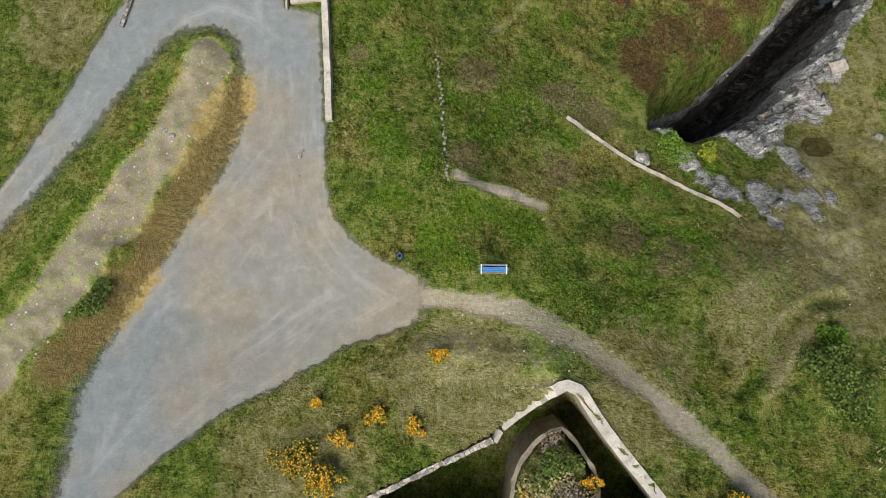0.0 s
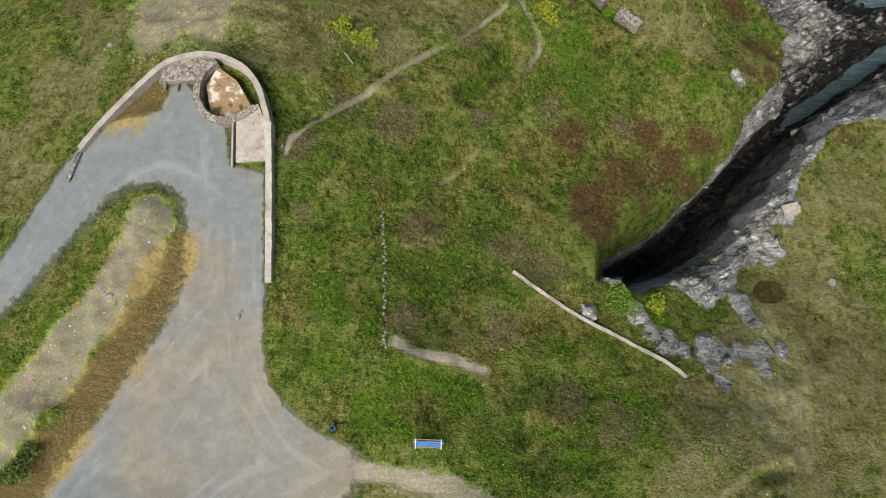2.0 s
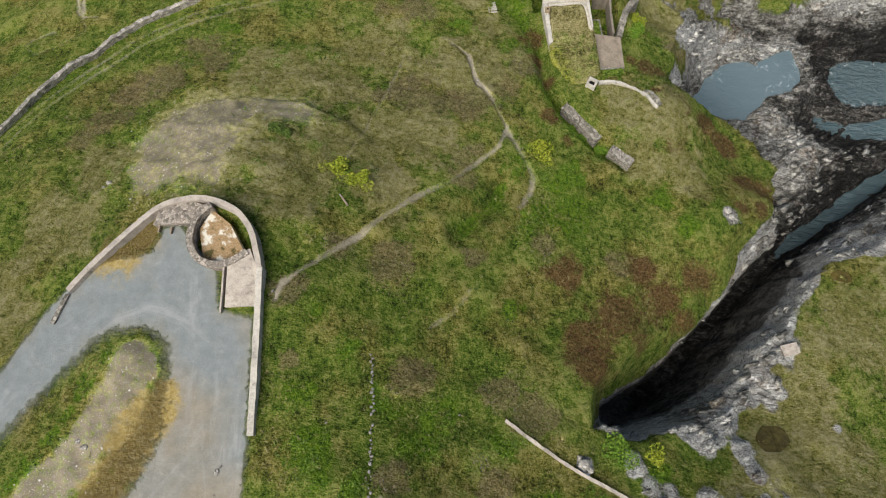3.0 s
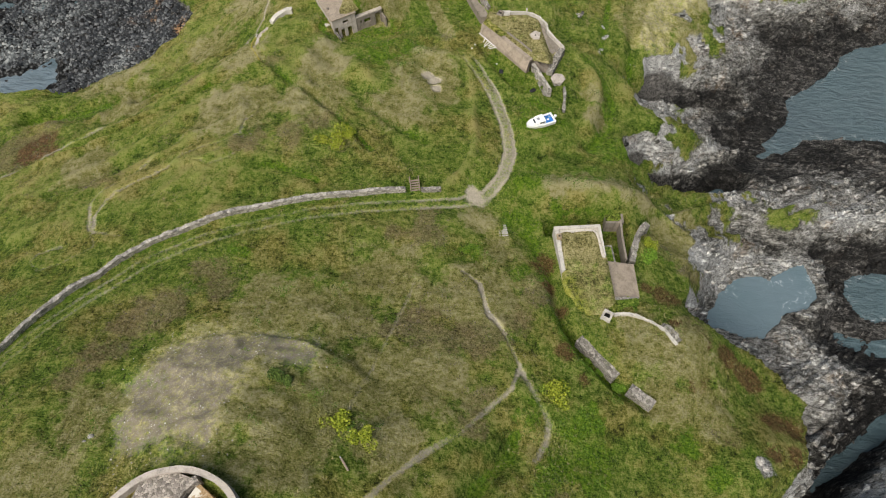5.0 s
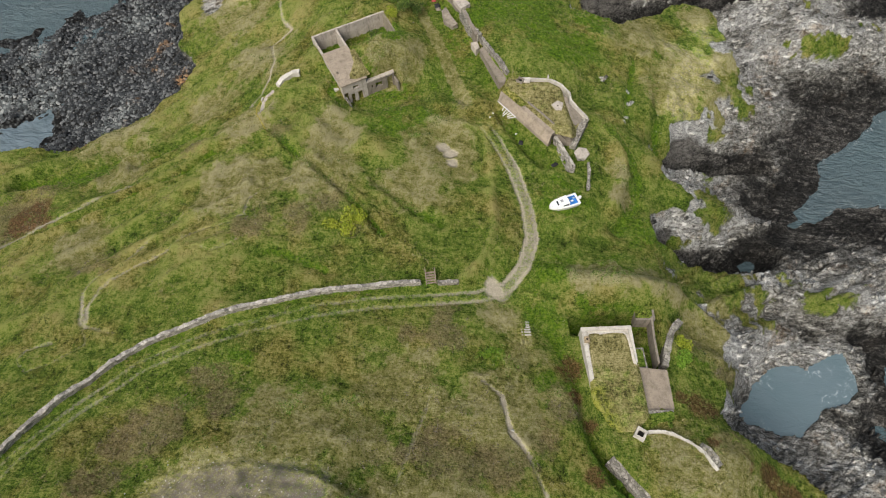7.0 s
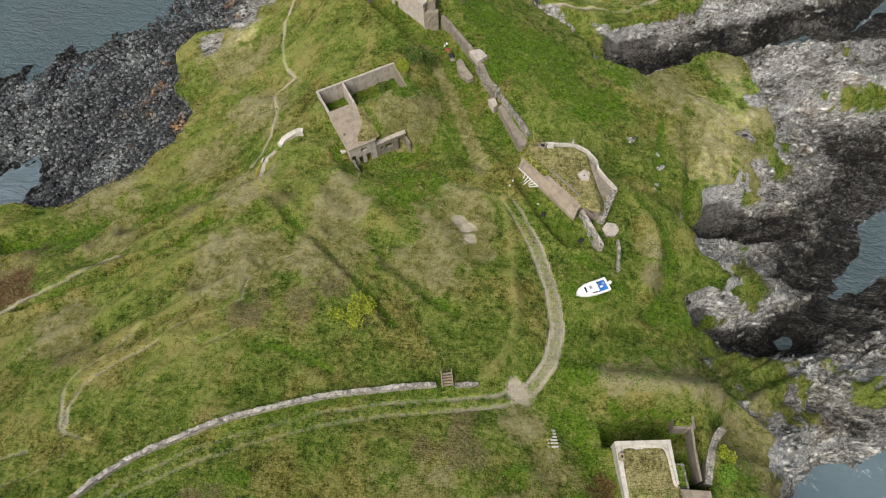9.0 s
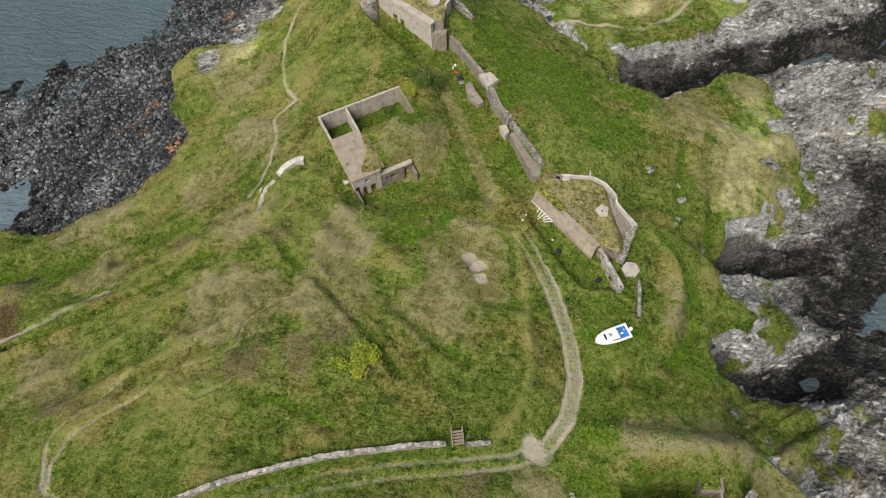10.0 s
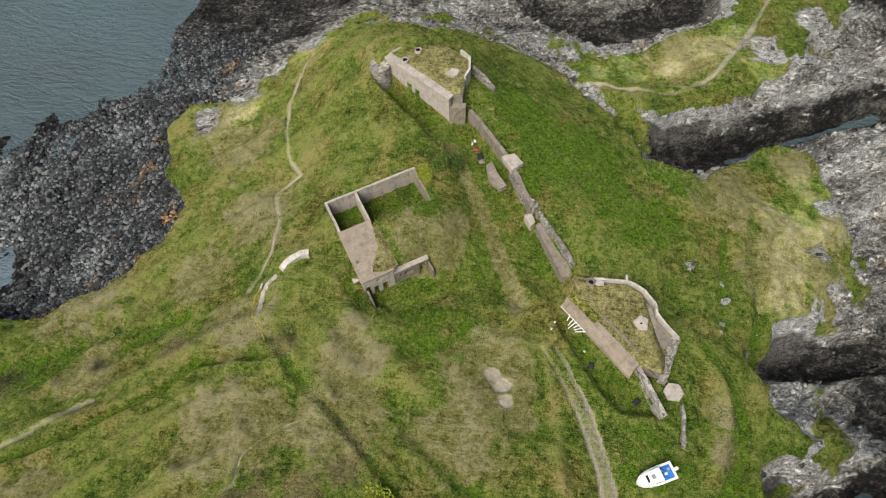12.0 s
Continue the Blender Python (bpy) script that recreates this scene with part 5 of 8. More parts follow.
tide_pool = sheet("water_pool", PX.ravel(), PY.ravel(), np.full(PX.size, -38.55), len(px_), len(py_), M_POOL)
tagged(tide_pool, "milky blue tide pool held among rocks", "tide pool", kind="structure")
pool_bm = bmesh.new()
pool_bm.from_mesh(tide_pool.data)
pool_bm.verts.ensure_lookup_table()
bmesh.ops.delete(pool_bm, geom=[v for v, d in zip(pool_bm.verts[:], pool_d) if d > 0.3], context="VERTS")
pool_bm.to_mesh(tide_pool.data)
pool_bm.free()
_pv = np.array([v.co[:2] for v in tide_pool.data.vertices])
paint(tide_pool, "milky", np.clip(0.75 + 0.25 * fbm(_pv[:, 0], _pv[:, 1], 6, 3, 77), 0, 1))
paint(tide_pool, "foam", np.clip(1.0 + signed(_pv[:, 0], _pv[:, 1], POOL_RING) / 3.5, 0, 1) * smooth(-0.1, 0.4, fbm(_pv[:, 0], _pv[:, 1], 4, 2, 78)))


# ---- building blocks ----


def part(name, bm, material, parent=None, label=""):
    """Links a bmesh as one mesh object, under a thing or a part."""
    bm.normal_update()
    mesh = bpy.data.meshes.new(name)
    bm.to_mesh(mesh)
    bm.free()
    mesh.materials.append(material)
    ob = new(name, mesh)
    if parent is not None:
        ob.parent = parent
    if label:
        ob["label"] = label
    return ob


def thing(name, m, label, category, group="", kind=""):
    ob = new(name)
    ob.empty_display_size = 0.3
    ob.matrix_world = m
    return tagged(ob, label, category, group, kind)


def prism(bm, ring, z0, z1, batter=0.0):
    """An upright prism on a ring of plan points; z0, z1 numbers or one value a corner."""
    n = len(ring)
    z0 = z0 if isinstance(z0, (list, tuple)) else [z0] * n
    z1 = z1 if isinstance(z1, (list, tuple)) else [z1] * n
    if sum(a[0] * b[1] - b[0] * a[1] for a, b in zip(ring, list(ring[1:]) + [ring[0]])) < 0:
        ring, z0, z1 = list(ring)[::-1], z0[::-1], z1[::-1]
    cx, cy = sum(p[0] for p in ring) / n, sum(p[1] for p in ring) / n
    lo = [bm.verts.new((cx + (p[0] - cx) * (1 + batter), cy + (p[1] - cy) * (1 + batter), z)) for p, z in zip(ring, z0)]
    hi = [bm.verts.new((p[0], p[1], z)) for p, z in zip(ring, z1)]
    bm.faces.new(hi)
    bm.faces.new(lo[::-1])
    for i in range(n):
        j = (i + 1) % n
        bm.faces.new((lo[i], lo[j], hi[j], hi[i]))
    return bm


def box(bm, x0, y0, z0, x1, y1, z1):
    return prism(bm, [(x0, y0), (x1, y0), (x1, y1), (x0, y1)], z0, z1)


def soften(bm, width=0.05, segments=1):
    bmesh.ops.remove_doubles(bm, verts=bm.verts[:], dist=1e-4)
    edges = [e for e in bm.edges if len(e.link_faces) == 2 and e.calc_face_angle(0) > 0.5]
    bmesh.ops.bevel(bm, geom=edges, offset=width, segments=segments, affect="EDGES", clamp_overlap=True)
    return bm


def worn(bm, cut=0.7, amount=0.05, seed=0):
    """Cuts long faces up and shakes the corners: old masonry is never straight."""
    for _ in range(4):
        long = [e for e in bm.edges if e.calc_length() > cut]
        if not long:
            break
        bmesh.ops.subdivide_edges(bm, edges=long, cuts=1, use_grid_fill=True)
    rng = random.Random(seed)
    for v in bm.verts:
        v.co += Vector((rng.uniform(-1, 1), rng.uniform(-1, 1), rng.uniform(-1, 1))) * amount
    return bm


def offset_line(line, d):
    """A line moved sideways by d (to its left)."""
    res = []
    for i, p in enumerate(line):
        a, b = line[max(i - 1, 0)], line[min(i + 1, len(line) - 1)]
        ux, uy = b[0] - a[0], b[1] - a[1]
        k = math.hypot(ux, uy) or 1.0
        res.append((p[0] - uy / k * d, p[1] + ux / k * d))
    return res


def dense(line, step):
    """The same line with points every step metres."""
    res = [line[0]]
    for a, b in zip(line, line[1:]):
        n = max(1, int(math.hypot(b[0] - a[0], b[1] - a[1]) / step))
        res += [(a[0] + (b[0] - a[0]) * k / n, a[1] + (b[1] - a[1]) * k / n) for k in range(1, n + 1)]
    return res


def curve_line(line, step):
    """A rounded line through the points (Catmull-Rom)."""
    res = []
    pts = [line[0]] + list(line) + [line[-1]]
    for a, b, c, d in zip(pts, pts[1:], pts[2:], pts[3:]):
        n = max(1, int(math.hypot(c[0] - b[0], c[1] - b[1]) / step))
        for k in range(n):
            t = k / n
            res.append(tuple(0.5 * (2 * b[i] + (c[i] - a[i]) * t + (2 * a[i] - 5 * b[i] + 4 * c[i] - d[i]) * t * t + (3 * b[i] - a[i] - 3 * c[i] + d[i]) * t ** 3) for i in (0, 1)))
    return res + [tuple(line[-1])]


def ribbon(bm, line, width, low, high, rough=0.0, seed=0):
    """A wall along a line. low, high: functions of (x, y, share of the way)."""
    rng = random.Random(seed)
    left, right = offset_line(line, width / 2), offset_line(line, -width / 2)
    rows = []
    for k, (p, a, b) in enumerate(zip(line, left, right)):
        f = k / max(1, len(line) - 1)
        h, l = high(*p, f), low(*p, f)
        j = [rng.uniform(-rough, rough) for _ in range(6)]
        rows.append([bm.verts.new(c) for c in ((a[0], a[1], l), (a[0] + j[0], a[1] + j[1], h + j[2]), (b[0] + j[3], b[1] + j[4], h + j[5]), (b[0], b[1], l))])
    for r, s in zip(rows, rows[1:]):
        for i in range(3):
            bm.faces.new((r[i], s[i], s[i + 1], r[i + 1]))
    bm.faces.new(rows[0])
    bm.faces.new(rows[-1][::-1])
    bmesh.ops.recalc_face_normals(bm, faces=bm.faces[:])
    return bm


def turf_patch(ring, level, step=0.45, lip=0.35, seed=5):
    """A rough turf cushion over a ring; level is a function of (x, y)."""
    bm = bmesh.new()
    face = bm.faces.new([bm.verts.new((p[0], p[1], 0)) for p in ring])
    for ax in (0, 1):
        lo, hi = min(p[ax] for p in ring), max(p[ax] for p in ring)
        k = lo + step
        while k < hi:
            co, no = [0, 0, 0], [0, 0, 0]
            co[ax], no[ax] = k, 1
            bmesh.ops.bisect_plane(bm, geom=bm.verts[:] + bm.edges[:] + bm.faces[:], plane_co=co, plane_no=no)
            k += step
    xs, ys = np.array([v.co.x for v in bm.verts]), np.array([v.co.y for v in bm.verts])
    bump = fbm(xs, ys, 2.4, 3, seed) * 0.22 + ridged(xs, ys, 0.9, 2, seed + 3) * 0.07
    inset = smooth(0.0, 0.7, line_distance(xs, ys, list(ring), True))
    for v, b, e in zip(bm.verts, bump, inset):
        v.co.z = level(v.co.x, v.co.y) - lip * (1 - e) + b * e
    bmesh.ops.recalc_face_normals(bm, faces=bm.faces[:])
    for f in bm.faces:
        f.smooth = True
        if f.normal.z < 0:
            f.normal_flip()
    return bm


def pierced(bm, length, height, thick, holes):
    """An upright wall along +x, with holes (x0, z0, x1, z1)."""
    xs = sorted({0.0, length, *[h[0] for h in holes], *[h[2] for h in holes]})
    zs = sorted({0.0, height, *[h[1] for h in holes], *[h[3] for h in holes]})
    for a, b in zip(xs, xs[1:]):
        run = None
        for c, d in list(zip(zs, zs[1:])) + [(height, height + 1)]:
            mx, mz = (a + b) / 2, (c + d) / 2
            solid = mz < height and not any(h[0] < mx < h[2] and h[1] < mz < h[3] for h in holes)
            if solid and run is None:
                run = c
            if not solid and run is not None:
                box(bm, a, 0, run, b, thick, c)
                run = None
    return bm


def disc(bm, cx, cy, r, z0, z1, n=20, hole=0.0):
    ring = [(cx + r * math.cos(2 * math.pi * k / n), cy + r * math.sin(2 * math.pi * k / n)) for k in range(n)]
    if not hole:
        return prism(bm, ring, z0, z1)
    inner = [(cx + hole * math.cos(2 * math.pi * k / n), cy + hole * math.sin(2 * math.pi * k / n)) for k in range(n)]
    rows = [[bm.verts.new((*p, z)) for p in rg] for rg, z in ((ring, z0), (ring, z1), (inner, z1), (inner, z0))]
    for a, b in zip(rows, rows[1:] + rows[:1]):
        for i in range(n):
            j = (i + 1) % n
            bm.faces.new((a[i], a[j], b[j], b[i]))
    bmesh.ops.recalc_face_normals(bm, faces=bm.faces[:])
    return bm


def flat(z):
    return lambda *a: z


# ---- car park parapet, gun pit and ramp ----
PARAPET = curve_line(PARAPET_PLAN, 0.5)
parapet = thing("wall_parapet", pose(0, 0, 0), "curved grey concrete parapet wall round the car park loop", "wall", kind="structure")
part("coping", worn(ribbon(bmesh.new(), PARAPET, 0.58, flat(-2.5), lambda x, y, f: 0.75 + 0.58 * min(1.0, 1.3 * f), 0.02), 3, 0.01), M_CONC, parapet)
part("limewashed_stretch", ribbon(bmesh.new(), dense([(-13.29, 28.42), (-12.48, 23.56), (-11.63, 17.94), (-10.87, 12.46)], 0.5), 0.62, flat(-1.5), lambda x, y, f: 1.30 - 0.35 * f, 0.03, 2), M_LIMEWASH, parapet, "flaking white limewash on the wall")
part("low_end", ribbon(bmesh.new(), dense([(-32.5, 23.7), (-33.2, 20.6)], 0.4), 0.4, flat(-2.5), flat(0.42), 0.04, 3), M_STONE, parapet)

platform = thing("firing_platform", pose(0, 0, 0), "cobbled stone platform built against the parapet wall", "platform")
part("base", worn(prism(bmesh.new(), [(-25.5, 31.8), (-21.4, 32.4), (-21.0, 33.6), (-19.9, 34.4), (-22.8, 34.9), (-25.1, 33.9)], -0.6, 0.78), 0.9, 0.02), M_COBBLE, platform)
for bx in (-25.0, -23.7):
    part("prop", box(bmesh.new(), bx, 31.2, -0.6, bx + 0.18, 31.9, 0.5), M_WOOD, platform)

pit = thing("gun_pit", pose(0, 0, 0), "round stone gun pit with a patchy sandy floor", "gun pit")
PIT_RING = curve_line([(-19.7, 34.5), (-20.9, 33.3), (-21.2, 31.6), (-20.9, 30.0), (-19.8, 28.7), (-18.0, 28.2), (-16.4, 28.7), (-14.9, 29.9)], 0.35)
part("ring_wall", worn(ribbon(bmesh.new(), PIT_RING, 0.7, flat(-0.8), flat(1.25), 0.03, 4), 2, 0.01), M_COBBLE, pit)
part("pit_floor", prism(bmesh.new(), [(-19.8, 34.2), (-20.7, 32.0), (-19.6, 29.0), (-17.6, 28.6), (-15.6, 30.2), (-17.6, 32.9)], -0.8, 0.35), M_PIT, pit, "sandy floor with bare pale patches")
ramp = thing("concrete_ramp", pose(0, 0, 0), "pale cracked concrete ramp beside the gun pit", "ramp")
RAMP = [(-16.7, 28.9), (-14.7, 30.3), (-13.7, 28.6), (-12.75, 24.7), (-16.2, 24.2)]
part("slab", prism(bmesh.new(), RAMP, -0.8, [1.1, 1.1, 1.05, 0.6, 0.42]), M_CONC, ramp)
part("kerb", ribbon(bmesh.new(), dense([(-17.0, 28.9), (-16.5, 23.6)], 0.5), 0.18, flat(-0.8), lambda x, y, f: 1.2 - 0.7 * f, 0.01, 8), M_CONC, ramp)

# ---- old fort: ditch walls ----
fort = thing("wall_ditch", pose(0, 0, 0), "white-capped stone walls of the fort's deep ditch", "wall", kind="structure")
RIM_N = [(-2.9, -21.4), (0.2, -19.6), (3.1, -17.7), (5.6, -16.2), (7.3, -15.1)]
RIM_T = curve_line([(8.2, -14.3), (9.5, -13.1), (11.2, -11.7), (12.4, -10.8), (13.2, -10.35), (14.0, -10.6), (14.8, -11.6), (16.2, -13.4), (18.2, -15.6), (21.1, -18.6), (25.4, -23.4)], 0.45)
RIM_TOP = lambda x, y, f: max(4.5 - 0.6 * f * f, ground_z(x, y) + 0.08, ground_z(x + 0.5, y + 0.4) + 0.08)
part("rough_coping", ribbon(bmesh.new(), dense(RIM_N, 0.4), 0.45, lambda x, y, f: 2.2, lambda x, y, f: ground_z(x - 0.7, y + 0.9) + 0.12, 0.06, 5), M_STONE_PALE, fort)
part("ditch_face", ribbon(bmesh.new(), dense(RIM_N, 0.4), 0.55, flat(-8), flat(2.2), 0.05, 55), M_MOSSY, fort)
part("broad_coping", ribbon(bmesh.new(), offset_line(RIM_T, 0.35), 1.0, lambda x, y, f: RIM_TOP(x, y, f) - 0.4, RIM_TOP, 0.02, 6), M_LIMEWASH, fort, "broad white coping, flaking")
part("ditch_face", ribbon(bmesh.new(), offset_line(RIM_T, 0.35), 0.9, flat(-8), lambda x, y, f: RIM_TOP(x, y, f) - 0.4, 0.02, 56), M_MOSSY, fort)
part("notch_step", prism(bmesh.new(), [(7.2, -15.3), (7.75, -15.55), (8.2, -14.6), (7.6, -14.2)], -8, 4.5), M_LIMEWASH, fort)
ISLE_LINE = curve_line([(9.2, -24.0), (9.6, -20.7), (9.9, -18.2), (11.5, -15.6), (13.2, -14.4), (14.2, -14.6), (16.1, -16.8), (17.1, -18.5), (17.1, -21.5), (16.8, -24.0)], 0.5)
part("inner_wall", ribbon(bmesh.new(), ISLE_LINE, 0.4, flat(-8), lambda x, y, f: 1.3 + 0.2 * math.sin(9 * f), 0.07, 7), M_MOSSY, fort)

# ---- dry stone wall along the access track ----


def slope_top(h):
    return lambda x, y, f: ground_z(x, y) + h


def slope_foot(d):
    return lambda x, y, f: ground_z(x, y) - d


field_wall = thing("wall_field", pose(0, 0, 0), "long low dry stone wall beside the track", "wall", kind="structure")
part("wall_face", worn(ribbon(bmesh.new(), curve_line(DRYWALL, 0.6), 0.55, slope_foot(0.6), slope_top(0.95), 0.09, 9), 5, 0.02), M_STONE_PALE, field_wall)
part("wall_end", ribbon(bmesh.new(), dense(DRYWALL_END, 0.4), 0.5, slope_foot(0.6), slope_top(0.8), 0.07, 10), M_STONE, field_wall)

east_wall = thing("wall_slope", pose(0, 0, 0), "thin pale coping of a retaining wall across the slope", "wall", kind="structure")
part("coping", ribbon(bmesh.new(), curve_line(EAST_WALL_TOP, 0.6), 0.34, slope_foot(0.7), slope_top(0.28), 0.05, 11), M_CONC, east_wall)


# ---- barracks house with roofless yard ----
house = thing("barracks_house", pose(*HOUSE_AT, -23.1, 0, 0, HOUSE_TURN), "ruined flat-roofed concrete barracks, half buried in turf, with roofless yard walls", "house")


def under(parent, name, bm, material, label=""):
    return part(name, bm, material, parent, label)


under(house, "front_wall", worn(pierced(bmesh.new(), 4.6, 4.45, 0.4, [(0.2, 0.0, 0.95, 2.6), (1.45, 0.0, 2.15, 1.9), (2.75, 0.0, 3.65, 1.95), (2.0, 2.95, 3.1, 3.65)]), 1.2, 0.012), M_CONC, house)
for name, bm in (("side_wall", box(bmesh.new(), 0, 0.4, -0.5, 0.4, 9.0, 4.45)), ("side_wall", box(bmesh.new(), 4.2, 0.4, -0.5, 4.6, 9.0, 4.45)), ("rear_wall", box(bmesh.new(), 0.4, 8.6, -0.5, 4.2, 9.0, 4.45))):
    under(house, name, worn(bm, 1.2, 0.015), M_CONC)
roof = under(house, "roof", worn(soften(box(bmesh.new(), -0.18, -0.2, 4.45, 4.85, 9.05, 4.75), 0.05), 0.8, 0.02, 1), M_SLAB, "flat stained concrete roof with moss")
under(roof, "roof_vent", disc(bmesh.new(), 0.55, 3.2, 0.22, 4.7, 4.95, 14, 0.12), M_CONC_DARK)
under(roof, "moss_cushion", turf_patch([(2.0, 0.8), (3.0, 0.2), (5.6, 0.1), (5.6, 7.4), (4.7, 7.4), (4.2, 4.4), (3.2, 2.9), (2.3, 1.8)], flat(4.98), 0.35, 0.16, 7), M_TURF)
paint(bpy.data.objects["moss_cushion"], "dry", [0.9] * len(bpy.data.objects["moss_cushion"].data.vertices))
under(house, "floor_slab", box(bmesh.new(), 0.4, 0.4, -0.3, 4.2, 8.6, 0.02), M_CONC_DARK)
wing = under(house, "wing_front_wall", worn(pierced(bmesh.new(), 5.4, 3.0, 0.4, [(0.9, 1.5, 1.25, 2.1), (1.7, 1.2, 3.0, 2.2), (4.0, 0.0, 5.1, 2.6)]), 1.2, 0.012), M_CONC_DARK)
wing.matrix_basis = pose(4.6, 0.15, 0)
under(house, "wing_lintel", worn(box(bmesh.new(), 4.6, 0.05, 3.0, 10.1, 1.25, 3.25), 0.8, 0.02, 3), M_CONC)
under(house, "wing_back", box(bmesh.new(), 4.6, 2.2, -0.4, 10.0, 2.5, 3.0), M_DARK)
under(house, "wing_end_wall", worn(box(bmesh.new(), 9.75, 0.5, -0.4, 10.05, 2.4, 3.0), 0.8, 0.015), M_CONC_DARK)
under(house, "wing_return", worn(box(bmesh.new(), 9.95, -1.6, -0.4, 10.2, 0.3, 2.2), 0.8, 0.02), M_CONC_DARK)
yard = under(house, "yard_wall", worn(box(bmesh.new(), 0.05, 15.3, -0.6, 14.9, 15.65, 3.6), 0.9, 0.03, 4), M_CONC)
under(house, "yard_wall", worn(box(bmesh.new(), 0.05, 9.05, -0.6, 0.4, 15.3, 3.55), 0.9, 0.03, 5), M_CONC)
under(house, "yard_wall", worn(box(bmesh.new(), 4.75, 9.0, -0.6, 5.1, 15.3, 3.55), 0.9, 0.03, 6), M_CONC)
under(house, "yard_wall", worn(box(bmesh.new(), 14.5, 7.9, -0.6, 14.85, 15.3, 3.4), 0.9, 0.03, 7), M_MOSSY, "mossy green yard wall")
under(house, "yard_sill", worn(box(bmesh.new(), 5.1, 8.2, -0.6, 14.5, 8.6, 3.3), 0.9, 0.03, 8), M_STONE)
under(house, "retaining_wall", worn(box(bmesh.new(), 0.2, -3.2, -0.6, 0.5, -0.1, 1.9), 0.8, 0.03, 9), M_STONE)
under(house, "wall_stub", worn(box(bmesh.new(), -1.0, 1.6, -0.5, -0.15, 2.3, 2.6), 0.5, 0.03, 10), M_LIMEWASH)

# ---- magazine with sunken court ----
mag = thing("magazine_building", pose(*MAG_AT, -21.2, 0, 0, MAG_TURN), "half-buried pale concrete magazine with a turf roof and sunken court", "bunker")
under(mag, "body", worn(soften(prism(bmesh.new(), [(0, 0), (6.75, 0), (6.75, -12.4), (2.2, -13.5), (0.35, -9.5)], -2.6, 3.5), 0.04), 1.2, 0.015), M_LIMEWASH)
for ring in ([(0, 0.02), (6.78, 0.02), (6.78, -0.5), (0, -0.5)], [(-0.02, -0.5), (0.6, -0.5), (0.75, -7.2), (0.2, -7.6)], [(6.3, -0.5), (6.78, -0.5), (6.78, -5.2), (6.55, -5.2)]):
    under(mag, "parapet", worn(prism(bmesh.new(), ring, 3.3, 3.86), 0.7, 0.02, 2), M_LIMEWASH)
roof_turf = under(mag, "roof_turf", turf_patch([(0.6, -0.5), (6.3, -0.5), (6.45, -5.2), (6.95, -5.3), (7.0, -12.4), (5.0, -14.2), (1.6, -14.2), (0.05, -9.8), (0.2, -7.4)], lambda x, y: 3.62 - 0.02 * y, 0.35, 0.3, 11), M_TURF)
paint(roof_turf, "lime", [float(0.8 * smooth(-6.0, -9.0, v.co.y) * smooth(3.4, 1.2, v.co.x + 0.25 * (v.co.y + 10))) for v in roof_turf.data.vertices])
paint(roof_turf, "dry", [0.6 + 0.35 * float(smooth(-8, -3, v.co.y)) for v in roof_turf.data.vertices])
SIDE = [(6.8, -5.5), (11.1, -5.7), (11.0, -11.2), (6.8, -11.2)]
under(mag, "side_roof", worn(prism(bmesh.new(), SIDE, [2.5, 1.35, 1.35, 2.5], [2.75, 1.6, 1.6, 2.75]), 0.8, 0.012, 3), M_SLAB, "bare grey sloping concrete roof")
under(mag, "side_body", prism(bmesh.new(), [(6.8, -5.7), (10.8, -5.9), (10.7, -11.0), (6.8, -11.0)], -1.5, [2.5, 1.4, 1.4, 2.5]), M_CONC_DARK)
under(mag, "turf_block", turf_patch([(6.8, -2.4), (8.5, -2.4), (8.6, -5.4), (6.8, -5.4)], flat(2.0), 0.3, 0.3, 12), M_TURF)
under(mag, "turf_block_side", prism(bmesh.new(), [(6.8, -2.45), (8.45, -2.45), (8.55, -5.4), (6.8, -5.4)], -2.6, 1.8), M_STONE)
under(mag, "turf_shelf", turf_patch([(5.2, -11.5), (10.6, -11.3), (10.4, -14.4), (5.0, -14.2)], lambda x, y: 3.4 - 0.13 * (x - 5), 0.35, 0.3, 13), M_TURF)
under(mag, "shelf_side", prism(bmesh.new(), [(6.75, -11.35), (10.55, -11.35), (10.3, -14.3), (6.75, -14.3)], -1.0, [3.1, 2.4, 2.4, 3.1]), M_STONE)
chimney = under(mag, "chimney", soften(box(bmesh.new(), 0.15, -2.3, 3.5, 0.85, -1.5, 4.35), 0.04), M_SAND, "squat cream vent stack")
under(chimney, "flue", box(bmesh.new(), 0.38, -2.05, 4.2, 0.62, -1.78, 4.37), M_DARK)
hatch = under(mag, "roof_hatch", disc(bmesh.new(), 0, 0, 0.95, -0.5, 0.35, 4, 0.55), M_LIMEWASH, "white-rimmed open square hatch")
hatch.matrix_basis = pose(5.35, -14.6, 4.1, 0, 0, 12)
under(hatch, "shaft", box(bmesh.new(), -0.42, -0.42, -0.45, 0.42, 0.42, -0.1), M_DARK)
wavy = thing("wall_magazine", pose(0, 0, 0), "wavy white-topped retaining wall below the magazine's turf", "wall", kind="structure")
part("coping", worn(ribbon(bmesh.new(), curve_line([(22.0, 64.9), (23.6, 65.2), (25.2, 65.0), (26.3, 64.6), (27.6, 64.0), (28.8, 62.9), (29.4, 61.8), (29.9, 61.2)], 0.4), 0.34, flat(-21.5), lambda x, y, f: max(-17.3, ground_z(x, y) + 0.35), 0.06, 21), 2, 0.015), M_LIMEWASH, wavy)
part("stub", worn(prism(bmesh.new(), [(29.6, 61.2), (30.4, 61.0), (30.7, 60.0), (30.1, 59.9)], -20, -17.2), 0.7, 0.03), M_CONC, wavy)
